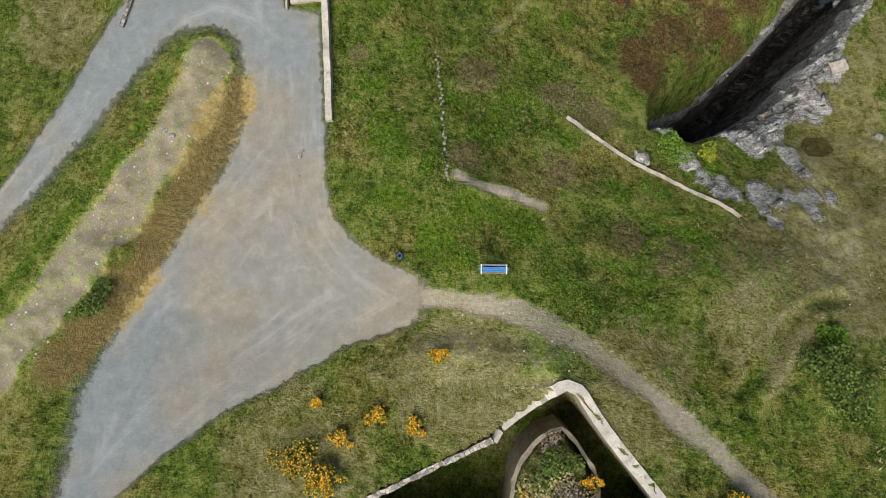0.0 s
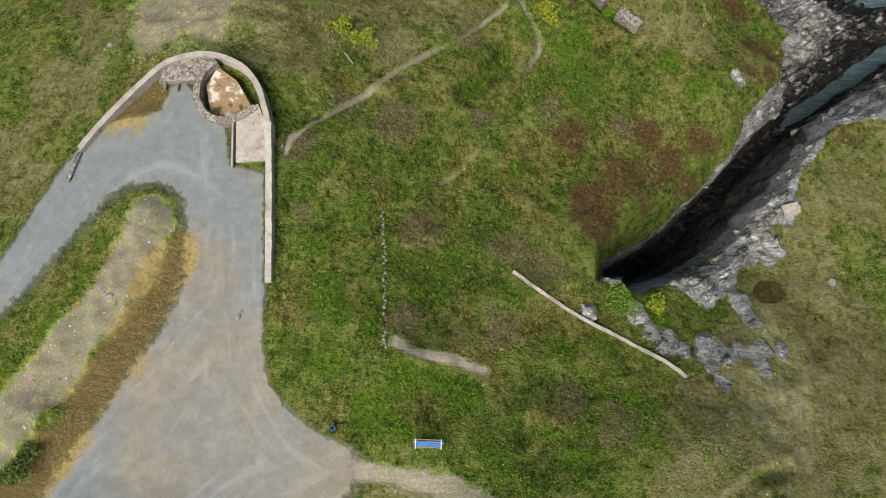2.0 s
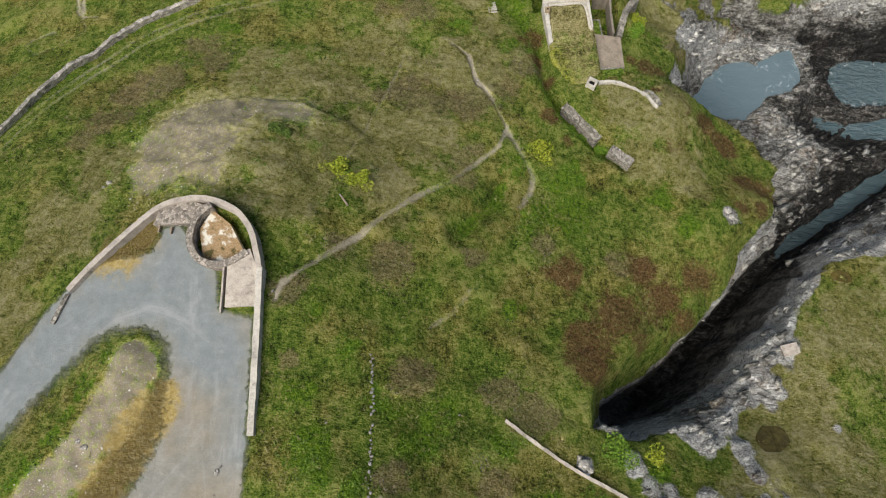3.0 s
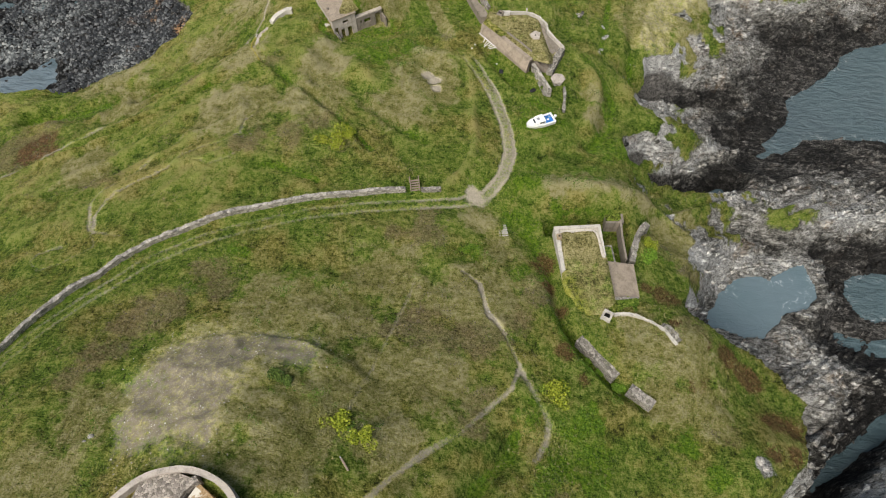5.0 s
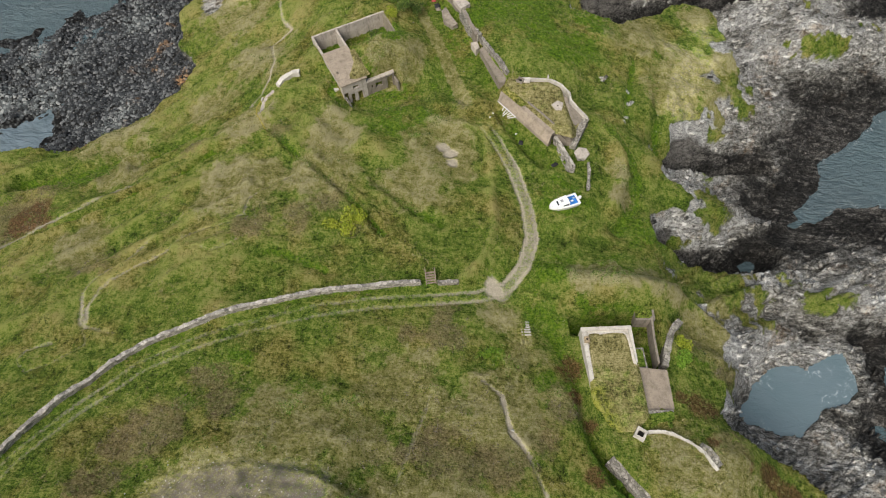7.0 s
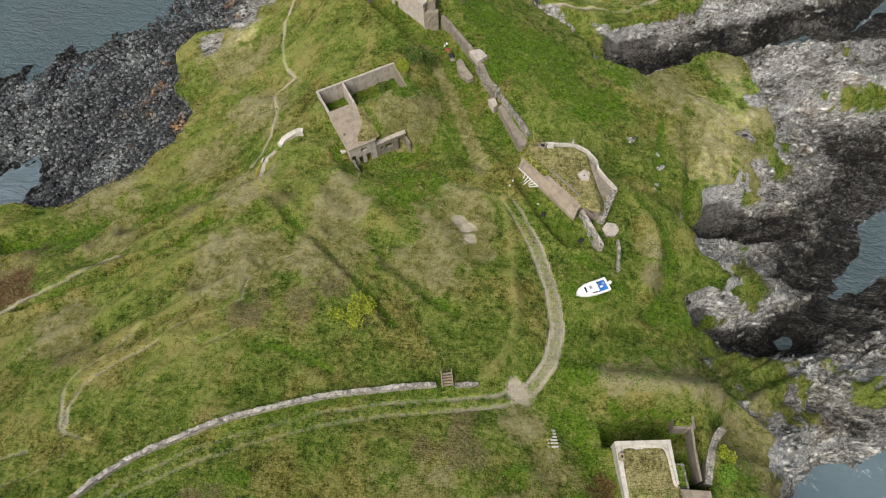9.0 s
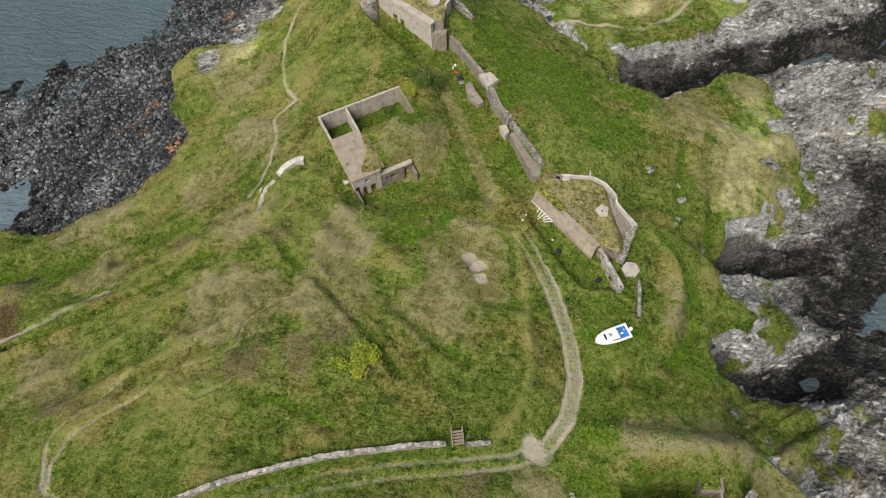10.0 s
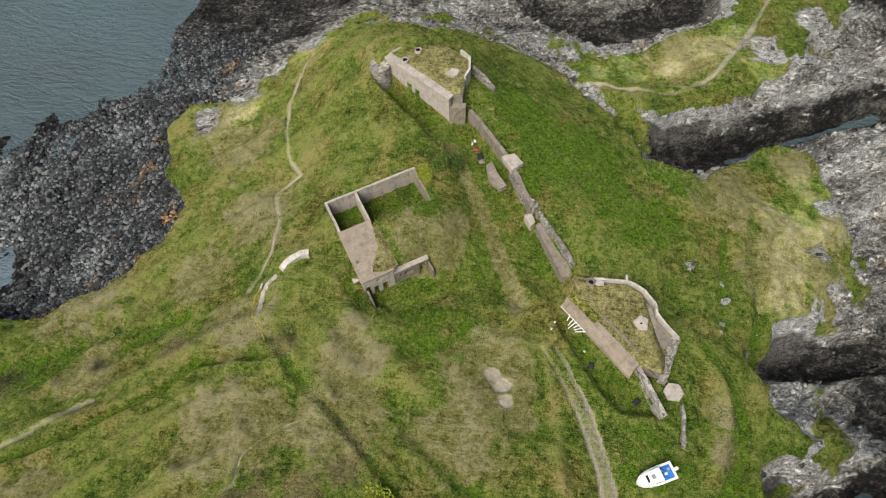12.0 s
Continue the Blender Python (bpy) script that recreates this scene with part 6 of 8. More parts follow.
part("stone_back", ribbon(bmesh.new(), dense([(28.0, 64.3), (29.3, 63.0), (30.2, 61.6)], 0.5), 1.2, flat(-22), lambda x, y, f: max(-18.0 - 0.5 * math.sin(3 * f), ground_z(x, y) + 0.15), 0.15, 22), M_STONE, wavy)
spur = thing("wall_spur", pose(0, 0, 0), "broad grey rubble wall stretches above the overgrown ditch", "wall", kind="structure")
for k, line in enumerate(([(17.4, 60.9), (19.9, 58.7), (22.3, 56.2)], [(24.0, 54.9), (27.0, 53.0)])):
    part("wall_face", worn(ribbon(bmesh.new(), dense(offset_line(line, 0.2), 0.5), 1.25, flat(-22.0), lambda x, y, f: -17.75 - 0.15 * f, 0.05, 23 + k), 1.5, 0.02), M_STONE, spur)
court_block = thing("court_block", pose(22.3, 83.1, -22.2, 0, 0, 8), "small turf-topped concrete block at the corner of the court", "blockhouse")
under(court_block, "body", worn(box(bmesh.new(), -1.4, -1.5, -1, 1.35, 1.6, 1.7), 0.8, 0.03), M_CONC_DARK)
under(court_block, "turf_top", turf_patch([(-1.4, -1.2), (1.0, -1.2), (1.0, 1.6), (-1.4, 1.6)], flat(1.95), 0.3, 0.2, 15), M_TURF)
bed_wall = thing("wall_court", pose(0, 0, 0), "curved dark rubble wall closing the sunken court", "wall", kind="structure")
part("wall_face", worn(ribbon(bmesh.new(), curve_line([(27.6, 82.6), (26.6, 81.4), (25.9, 79.6), (25.4, 77.4), (25.1, 75.2)], 0.5), 0.9, flat(-25), lambda x, y, f: -21.2 + 0.9 * f, 0.06, 26), 1.5, 0.03), M_STONE, bed_wall)
part("thin_wall", ribbon(bmesh.new(), dense([(23.3, 82.2), (23.6, 79.0), (24.2, 75.4)], 0.5), 0.3, flat(-24), flat(-20.3), 0.02, 27), M_CONC_DARK, bed_wall)
north_bank = thing("wall_bank", pose(0, 0, 0), "turf bank with a concrete edge north of the court", "wall", kind="structure")
part("edge", ribbon(bmesh.new(), dense([(11.5, 82.6), (15.5, 83.7), (20.8, 84.6)], 0.5), 0.35, flat(-24), flat(-19.9), 0.04, 28), M_CONC_DARK, north_bank)

# ---- south gun battery ----
S_ROOF = [(-2.0, 120.6), (-1.5, 124.4), (1.4, 123.6), (2.4, 123.9), (5.7, 124.1), (8.0, 123.0), (9.3, 121.3), (9.7, 119.9), (10.6, 117.4), (9.6, 113.6), (7.5, 112.2)]
south = thing("gun_battery", pose(0, 0, 0), "concrete coastal gun battery with turf roof and overhanging front edge", "bunker", "gun batteries")
under(south, "body", prism(bmesh.new(), [(-0.9, 120.9), (-1.3, 124.2), (5.7, 123.9), (9.2, 121.0), (9.6, 119.4), (12.6, 117.6), (11.3, 113.6), (10.4, 111.9), (8.4, 112.6)], -24.5, [-18.75] * 5 + [-20.3, -20.3, -20.3, -18.9]), M_CONC_DARK)
south_turf = under(south, "roof_turf", turf_patch([(-1.75, 120.95), (-1.2, 124.2), (1.4, 123.4), (5.7, 123.9), (8.0, 122.8), (9.2, 121.1), (9.6, 119.8), (12.6, 117.8), (11.4, 113.8), (10.5, 111.8), (7.6, 112.45), (5.6, 114.0)], lambda x, y: -18.3 - 1.7 * float(smooth(9.0, 10.8, x + 0.25 * (y - 117))), 0.4, 0.25, 31), M_TURF)
paint(south_turf, "dry", [0.75] * len(south_turf.data.vertices))
under(south, "front_slab", worn(prism(bmesh.new(), [(-2.2, 120.5), (-1.6, 121.2), (7.6, 112.6), (7.1, 112.0)], -18.75, -18.28), 0.7, 0.015, 5), M_SLAB)
fascia = bmesh.new()
prism(fascia, [(-2.5, 120.1), (-2.2, 120.5), (7.1, 112.0), (6.7, 111.2)], -20.6, [-19.9, -18.35, -18.35, -19.9])
under(south, "front_fascia", worn(fascia, 0.8, 0.02, 6), M_SLAB)
front = under(south, "front_wall", worn(pierced(bmesh.new(), 12.4, 4.0, 0.35, [(0.9, 0.0, 1.9, 2.0), (4.2, 0.0, 5.4, 2.1), (7.8, 0.0, 8.7, 2.0), (10.6, 0.4, 11.6, 1.9)]), 1.5, 0.012), M_CONC_DARK)
front.matrix_basis = Matrix.Translation((-1.9, 120.9, -22.7)) @ Matrix.Rotation(math.atan2(-8.8, 9.0), 4, "Z")
under(south, "turf_drape", turf_patch([(-2.0, 120.5), (-1.3, 121.8), (2.6, 118.2), (1.6, 117.3)], flat(-18.12), 0.3, 0.12, 32), M_TURF)
south_rim = under(south, "parapet", worn(ribbon(bmesh.new(), dense([(1.2, 123.9), (2.4, 124.0), (5.7, 124.2), (6.6, 124.0), (8.1, 123.1), (9.5, 121.4), (9.75, 120.0), (11.2, 118.8), (13.0, 117.6)], 0.5), 0.3, flat(-22.5), lambda x, y, f: -18.1 - 1.6 * max(0.0, f - 0.7) / 0.3, 0.03, 33), 2, 0.015), M_LIMEWASH)
under(south, "parapet_post", box(bmesh.new(), 5.5, 124.1, -19, 5.75, 125.1, -18.0), M_LIMEWASH)
under(south, "east_wall", worn(ribbon(bmesh.new(), dense([(12.7, 117.8), (11.6, 114.4), (10.8, 111.3)], 0.5), 1.1, flat(-24), lambda x, y, f: -20.0 + 0.2 * f, 0.1, 34), 1.5, 0.03), M_STONE)
s_hatch = under(south, "roof_hatch", disc(bmesh.new(), 0, 0, 0.75, -0.4, 0.2, 4, 0.48), M_CONC_DARK)
s_hatch.matrix_basis = pose(0.9, 123.2, -18.0, 0, 0, 20)
under(s_hatch, "shaft", box(bmesh.new(), -0.3, -0.3, -0.35, 0.3, 0.3, -0.05), M_DARK)
under(south, "hatch_cover", soften(box(bmesh.new(), 1.5, 123.0, -18.4, 2.6, 123.7, -18.02), 0.03), M_LIMEWASH)
plate = under(south, "mount_plate", worn(prism(bmesh.new(), [(6.6, 118.3), (7.5, 119.3), (8.5, 118.9), (8.4, 117.3), (7.4, 117.2)], -18.6, -18.02), 0.5, 0.02), M_CONC)
under(plate, "bolt_hole", disc(bmesh.new(), 7.65, 118.15, 0.14, -18.1, -18.0, 10), M_DARK)
under(south, "roof_kerb", ribbon(bmesh.new(), dense([(2.6, 118.5), (5.0, 116.4), (7.3, 114.2)], 0.5), 0.22, flat(-18.8), flat(-18.02), 0.02, 35), M_CONC_DARK)
gable = under(south, "gable_wall", worn(pierced(bmesh.new(), 6.7, 2.9, 0.6, [(0.8, 0.6, 1.5, 1.9), (2.4, 0.9, 3.0, 1.8), (3.7, 0.5, 4.7, 1.7)]), 0.6, 0.05, 7), M_STONE_PALE)
gable.matrix_basis = Matrix.Translation((7.5, 112.6, -22.4)) @ Matrix.Rotation(math.atan2(-5.9, 3.4), 4, "Z")
pill = thing("pillbox", pose(12.35, 110.35, -22.3), "small hexagonal concrete slab on a squat base", "pillbox")
under(pill, "roof", worn(soften(disc(bmesh.new(), 0, 0, 1.3, 1.75, 2.05, 6), 0.04), 0.8, 0.015), M_CONC)
under(pill, "base", disc(bmesh.new(), 0, 0, 1.0, -1.0, 1.75, 6), M_STONE)
thin = thing("wall_low", pose(0, 0, 0), "narrow low rubble wall on the turf below the battery", "wall", kind="structure")
part("wall_face", worn(ribbon(bmesh.new(), dense([(13.55, 109.0), (13.8, 107.0), (13.75, 103.7)], 0.45), 0.5, flat(-23.5), lambda x, y, f: -20.85 - 0.3 * f, 0.06, 36), 1.5, 0.03), M_STONE, thin)

# ---- retaining wall between the batteries ----
mid = thing("wall_retaining", pose(0, 0, 0), "tall stained concrete and rubble retaining wall with broken slabs", "wall", kind="structure")
part("wall_face", worn(ribbon(bmesh.new(), dense([(-20.0, 151.8), (-16.0, 147.2), (-12.2, 142.4), (-10.2, 138.6), (-8.2, 134.9)], 0.5), 0.6, flat(-23.5), lambda x, y, f: max(-18.4 - 1.1 * max(0, f - 0.5), ground_z(x + 0.9, y + 0.6) + 0.3), 0.06, 41), 1.2, 0.03), M_CONC_DARK, mid)
part("rubble_top", ribbon(bmesh.new(), dense([(-11.9, 141.6), (-9.8, 137.6), (-7.6, 135.0)], 0.4), 0.8, flat(-23), lambda x, y, f: max(-19.1, ground_z(x + 0.9, y + 0.6) + 0.3), 0.16, 42), M_STONE, mid)
part("lean_to_back", worn(ribbon(bmesh.new(), dense([(-7.3, 134.7), (-4.4, 130.6), (-1.4, 126.3)], 0.4), 0.6, flat(-23.5), lambda x, y, f: max(-19.3, ground_z(x + 0.9, y + 0.6) + 0.3), 0.1, 43), 1.2, 0.03), M_STONE, mid)
part("lean_to", worn(prism(bmesh.new(), [(-7.3, 132.6), (-6.3, 134.0), (-1.5, 126.9), (-1.8, 124.9), (-2.8, 124.6)], -23.5, -20.45), 0.8, 0.02), M_CONC_DARK, mid)
part("small_slab", worn(prism(bmesh.new(), [(-9.2, 134.5), (-8.1, 134.9), (-7.4, 133.4), (-8.0, 132.6)], -22.6, -20.7), 0.6, 0.02), M_CONC, mid)
part("back_plate", worn(prism(bmesh.new(), SLAB_NE, -19.2, -18.2), 0.6, 0.02), M_CONC, mid)
part("fallen_slab", worn(prism(bmesh.new(), [(-16.1, 143.2), (-15.2, 143.7), (-14.0, 141.4), (-12.4, 139.6), (-13.3, 139.0), (-15.2, 140.3)], -22.6, [-21.0, -20.7, -20.6, -20.9, -21.3, -21.2]), 0.5, 0.06), M_CONC_DARK, mid)

# ---- north gun battery ----
N_ROOF = [(-35.0, 158.9), (-23.2, 150.9), (-20.8, 151.4), (-20.9, 157.2), (-21.4, 160.0), (-26.0, 163.2), (-31.5, 161.5)]
north = thing("gun_battery", pose(0, 0, 0), "concrete gun battery with turf roof, round vents and tall front", "bunker", "gun batteries")
under(north, "body", prism(bmesh.new(), [(-33.6, 158.7), (-23.2, 151.8), (-21.2, 152.0), (-21.2, 159.6), (-26.0, 162.9), (-31.3, 161.2)], -22, -15.75), M_CONC_DARK)
n_turf = under(north, "roof_turf", turf_patch([(-32.8, 158.8), (-23.0, 152.2), (-21.3, 152.2), (-21.2, 159.8), (-26.0, 163.0), (-31.3, 161.3)], flat(-15.35), 0.4, 0.3, 45), M_TURF)
paint(n_turf, "dry", [0.8] * len(n_turf.data.vertices))
nf = under(north, "front_wall", worn(pierced(bmesh.new(), 14.2, 6.0, 0.45, [(4.6, 0.6, 5.7, 3.4), (6.4, 0.6, 7.4, 3.2)]), 1.2, 0.015), M_CONC)
nf.matrix_basis = Matrix.Translation((-35.0, 158.7, -21.6)) @ Matrix.Rotation(math.atan2(-7.9, 11.8), 4, "Z")
under(north, "front_slab", worn(prism(bmesh.new(), [(-35.2, 158.6), (-34.3, 159.6), (-22.6, 151.9), (-23.2, 150.7)], -15.95, -15.45), 0.7, 0.02, 9), M_CONC)
under(north, "end_wall", worn(prism(bmesh.new(), [(-23.2, 150.7), (-22.6, 151.9), (-20.6, 152.2), (-20.6, 151.2)], -21.5, -17.4), 0.6, 0.05, 10), M_MOSSY)
under(north, "bastion", worn(disc(bmesh.new(), -36.1, 158.2, 1.75, -21.5, -16.9, 14), 0.9, 0.05, 11), M_STONE_PALE, "rounded pale stone bastion end")
for name, (vx, vy) in (("vent", (-31.6, 157.9)), ("vent", (-29.9, 160.4))):
    vent = under(north, name, disc(bmesh.new(), vx, vy, 0.62, -15.8, -14.9, 18, 0.42), M_CONC)
    under(vent, "vent_shaft", disc(bmesh.new(), vx, vy, 0.42, -15.2, -15.05, 18), M_DARK)
under(north, "mount_plate", worn(prism(bmesh.new(), [(-24.6, 156.0), (-23.6, 157.2), (-22.4, 156.9), (-22.6, 155.6), (-23.4, 155.2)], -15.7, -15.05), 0.5, 0.02), M_CONC)
under(north, "parapet", worn(ribbon(bmesh.new(), dense([(-22.9, 161.4), (-21.2, 160.0), (-20.9, 157.4), (-21.4, 155.6)], 0.5), 0.35, flat(-19), flat(-15.0), 0.03, 46), 2, 0.015), M_LIMEWASH)
under(north, "kerb", ribbon(bmesh.new(), dense([(-34.6, 159.5), (-33.0, 161.2)], 0.5), 0.25, flat(-17.5), flat(-15.5), 0.02, 47), M_CONC)
berm = thing("wall_berm", pose(0, 0, 0), "short rubble wall running into the turf from the battery", "wall", kind="structure")
part("wall_face", ribbon(bmesh.new(), dense([(-20.8, 159.6), (-18.6, 158.4), (-16.6, 156.6)], 0.4), 0.6, flat(-22), lambda x, y, f: -16.4 - 1.8 * f, 0.08, 48), M_STONE, berm)

# ---- path kerb below the house ----
kerbs = thing("wall_path", pose(0, 0, 0), "broken pale concrete edging of a curved hillside path", "wall", kind="structure")
part("upper_wall", worn(ribbon(bmesh.new(), curve_line([(-43.0, 120.3), (-42.0, 121.6), (-40.6, 122.6), (-39.3, 123.0)], 0.5), 0.9, slope_foot(0.8), slope_top(0.7), 0.08, 51), 1.2, 0.03), M_LIMEWASH, kerbs)
part("lower_slab", worn(ribbon(bmesh.new(), curve_line([(-43.7, 112.6), (-44.6, 115.2), (-44.6, 117.8), (-43.6, 119.6)], 0.5), 0.8, slope_foot(0.5), slope_top(0.12), 0.05, 52), 1.2, 0.03), M_CONC, kerbs)
part("post", box(bmesh.new(), -45.7, 117.4, ground_z(-45.6, 117.5) - 0.3, -45.4, 118.2, ground_z(-45.6, 117.8) + 0.5), M_LIMEWASH, kerbs)


# ---- growth ----


def leaf_cloud(name, points, sizes, material, seed, flatness=0.5, blades=False):
    """Many small leaves or blades in one mesh: points (n, 3), sizes (n,)."""
    rng = np.random.default_rng(seed)
    n = len(points)
    ang, tip = rng.uniform(0, 2 * np.pi, n), rng.uniform(0, 2 * np.pi, n)
    side = np.column_stack([np.cos(ang), np.sin(ang), np.zeros(n)])
    if blades:
        lean = rng.uniform(0.25, 1.1, n)
        up = np.column_stack([np.cos(tip) * lean, np.sin(tip) * lean, np.full(n, 0.75)])
        s = sizes[:, None]
        verts = np.stack([points - side * s * 0.11, points + side * s * 0.11, points + up * s], 1).reshape(-1, 3)
        k = 3
    else:
        tilt = rng.uniform(-1, 1, n) * (1 - flatness)
        other = np.column_stack([-np.sin(ang), np.cos(ang), tilt * 1.6])
        s = sizes[:, None]
        lift = np.column_stack([np.zeros(n), np.zeros(n), rng.uniform(-0.3, 0.3, n)]) * s
        verts = np.stack([points - side * s * 0.5, points - other * s * 0.3 + lift, points + side * s * 0.5, points + other * s * 0.5 - lift], 1).reshape(-1, 3)
        k = 4
    mesh = bpy.data.meshes.new(name)
    mesh.vertices.add(n * k)
    mesh.vertices.foreach_set("co", verts.astype(np.float32).ravel())
    mesh.loops.add(n * k)
    mesh.loops.foreach_set("vertex_index", np.arange(n * k, dtype=np.int32))
    mesh.polygons.add(n)
    mesh.polygons.foreach_set("loop_start", np.arange(0, n * k, k, dtype=np.int32))
    mesh.update(calc_edges=True)
    mesh.materials.append(material)
    return new(name, mesh)


def surface(xs, ys):
    """Heights of the ground sheet at many plan points."""
    i = np.clip(np.searchsorted(gx, xs) - 1, 0, NX - 2)
    j = np.clip(np.searchsorted(gy, ys) - 1, 0, NY - 2)
    u, v = (xs - gx[i]) / (gx[i + 1] - gx[i]), (ys - gy[j]) / (gy[j + 1] - gy[j])
    return (ZGRID[j, i] * (1 - u) + ZGRID[j, i + 1] * u) * (1 - v) + (ZGRID[j + 1, i] * (1 - u) + ZGRID[j + 1, i + 1] * u) * v


def sampled(key, xs, ys):
    i = np.clip(np.searchsorted(gx, xs), 0, NX - 1)
    j = np.clip(np.searchsorted(gy, ys), 0, NY - 1)
    return MASK[key].reshape(NY, NX)[j, i]


BUILT = [S_ROOF, N_ROOF, placed(HOUSE_AT, HOUSE_TURN, [(-0.3, -0.3), (4.9, -0.3), (4.9, 9.1), (-0.3, 9.1)]), placed(MAG_AT, MAG_TURN, [(-0.2, 0.2), (7, 0.2), (11.2, -5), (11.2, -11.5), (7, -13), (0, -13)])]


def scatter(count, seed, keep):
    """Plan points on open turf where keep(x, y) says so."""
    rng = np.random.default_rng(seed)
    xs, ys = rng.uniform(-112, 78, count), rng.uniform(-32, 205, count)
    ok = (sampled("rock", xs, ys) < 0.45) & (sampled("gravel", xs, ys) < 0.25) & (sampled("soil", xs, ys) < 0.4) & (sampled("moss", xs, ys) < rng.uniform(0.1, 0.9, count)) & (sampled("rubble", xs, ys) < rng.uniform(0.2, 1.1, count)) & (rng.uniform(0, 1, count) < keep(xs, ys))
    for ring in BUILT:
        ok &= ~inside(xs, ys, ring)
    return xs[ok], ys[ok], rng


def tufts(name, label, material, count, seed, keep, tall, blades):
    xs, ys, rng = scatter(count, seed, keep)
    big = 0.6 + 0.8 * np.clip(fbm(xs, ys, 3.0, 2, seed) + 0.5, 0, 1)
    xs, ys, big = np.repeat(xs, blades), np.repeat(ys, blades), np.repeat(big, blades)
    xs, ys = xs + rng.normal(0, 0.10, len(xs)), ys + rng.normal(0, 0.10, len(xs))
    ob = leaf_cloud(name, np.column_stack([xs, ys, surface(xs, ys) - 0.03]), tall * big * rng.uniform(0.6, 1.2, len(xs)), material, seed, blades=True)
    return tagged(ob, label, "grass", kind="stuff")


def thickness(key, lo, hi, size, seed):
    return lambda x, y: smooth(lo, hi, sampled(key, x, y) * 0.6 + fbm(x, y, size, 3, seed) * 0.5 + 0.35) * (1 - 0.9 * sampled("pad", x, y))


def open_turf(size, seed, lo, hi):
    return lambda x, y: smooth(lo, hi, fbm(x, y, size, 4, seed)) * (1 - 0.7 * sampled("rubble", x, y))


tufts("dry_grass", "dry straw-coloured grass tussocks over the headland", M_STRAW, 90000, 101, open_turf(5, 201, -0.35, 0.5), 0.36, 5)
tufts("green_grass", "rough green grass tussocks over the headland", M_GRASS, 90000, 102, open_turf(4, 202, -0.4, 0.4), 0.40, 4)


def thicket(name, label, material, count, seed, keep, leaf, tall, leaves):
    xs, ys, rng = scatter(count, seed, keep)
    high = np.repeat(tall * rng.uniform(0.4, 1.0, len(xs)), leaves)
    xs, ys = np.repeat(xs, leaves), np.repeat(ys, leaves)
    dx, dy = rng.normal(0, 0.30, len(xs)), rng.normal(0, 0.30, len(xs))
    fall = np.exp(-(dx * dx + dy * dy) / 0.18)
    z = surface(xs + dx, ys + dy) + high * fall * rng.uniform(0.55, 1.0, len(xs))
    ob = leaf_cloud(name, np.column_stack([xs + dx, ys + dy, z]), leaf * rng.uniform(0.6, 1.3, len(xs)), material, seed, 0.55)
    return tagged(ob, label, "undergrowth", kind="stuff")


thicket("bramble", "bright green bramble and bracken clumps on the slope", M_BRIGHT, 80000, 111, thickness("lush", 0.64, 1.05, 2.2, 211), 0.16, 0.45, 9)
thicket("dark_bramble", "dark green bramble clumps among the grass", M_BUSH, 12000, 112, thickness("lush", 0.66, 1.05, 3.2, 212), 0.20, 0.55, 9)
thicket("heather", "brown dormant heather on the open turf", M_GREY_BUSH, 15000, 113, thickness("heath", 0.70, 1.05, 2.8, 213), 0.17, 0.35, 8)


def bush(name, x, y, radius, height, material, label, seed, leaves=420, group="", flowers=None, twigs=True):
    """A shrub: forked stems and a ragged crown of single leaves."""
    rng = np.random.default_rng(seed)
    z = ground_z(x, y)
    root = thing(name, pose(x, y, z - 0.05), label, "bush", group)
    lobes = [(rng.normal(0, radius * 0.45), rng.normal(0, radius * 0.45), height * rng.uniform(0.45, 0.75), radius * rng.uniform(0.35, 0.65)) for _ in range(7)]
    stems = bmesh.new()
    for lx, ly, lz, r in lobes:
        d = Vector((lx, ly, lz))
        m = Matrix.Translation(d / 2) @ d.to_track_quat("Z", "Y").to_matrix().to_4x4()
        bmesh.ops.create_cone(stems, cap_ends=True, segments=5, radius1=0.05, radius2=0.02, depth=d.length, matrix=m)
    part("stems", stems, M_WOOD, root)
    k = rng.integers(0, len(lobes), leaves)
    v = rng.normal(0, 1, (leaves, 3))
    v /= np.linalg.norm(v, axis=1)[:, None]
    v[:, 2] = np.abs(v[:, 2]) * 1.0 - 0.15
    lob = np.array(lobes)[k]
    r = lob[:, 3] * rng.uniform(0.7, 1.1, leaves)
    pts = np.column_stack([lob[:, 0] + v[:, 0] * r, lob[:, 1] + v[:, 1] * r, np.maximum(0.02, lob[:, 2] * 0.8 + v[:, 2] * r * 0.8)])
    crown = leaf_cloud("crown", pts, rng.uniform(0.14, 0.30, leaves) * (0.7 + 0.2 * radius), material, seed, 0.4)
    crown.parent = root
    if flowers is not None:
        top = pts[pts[:, 2] > np.quantile(pts[:, 2], 0.25)]
        blossom = leaf_cloud("blossom", top + rng.normal(0, 0.07, top.shape) + (0, 0, 0.05), rng.uniform(0.10, 0.22, len(top)), flowers, seed + 1, 0.4)
        blossom.parent = root
    return root


GORSE = "gorse bush in orange-yellow flower on the grass"
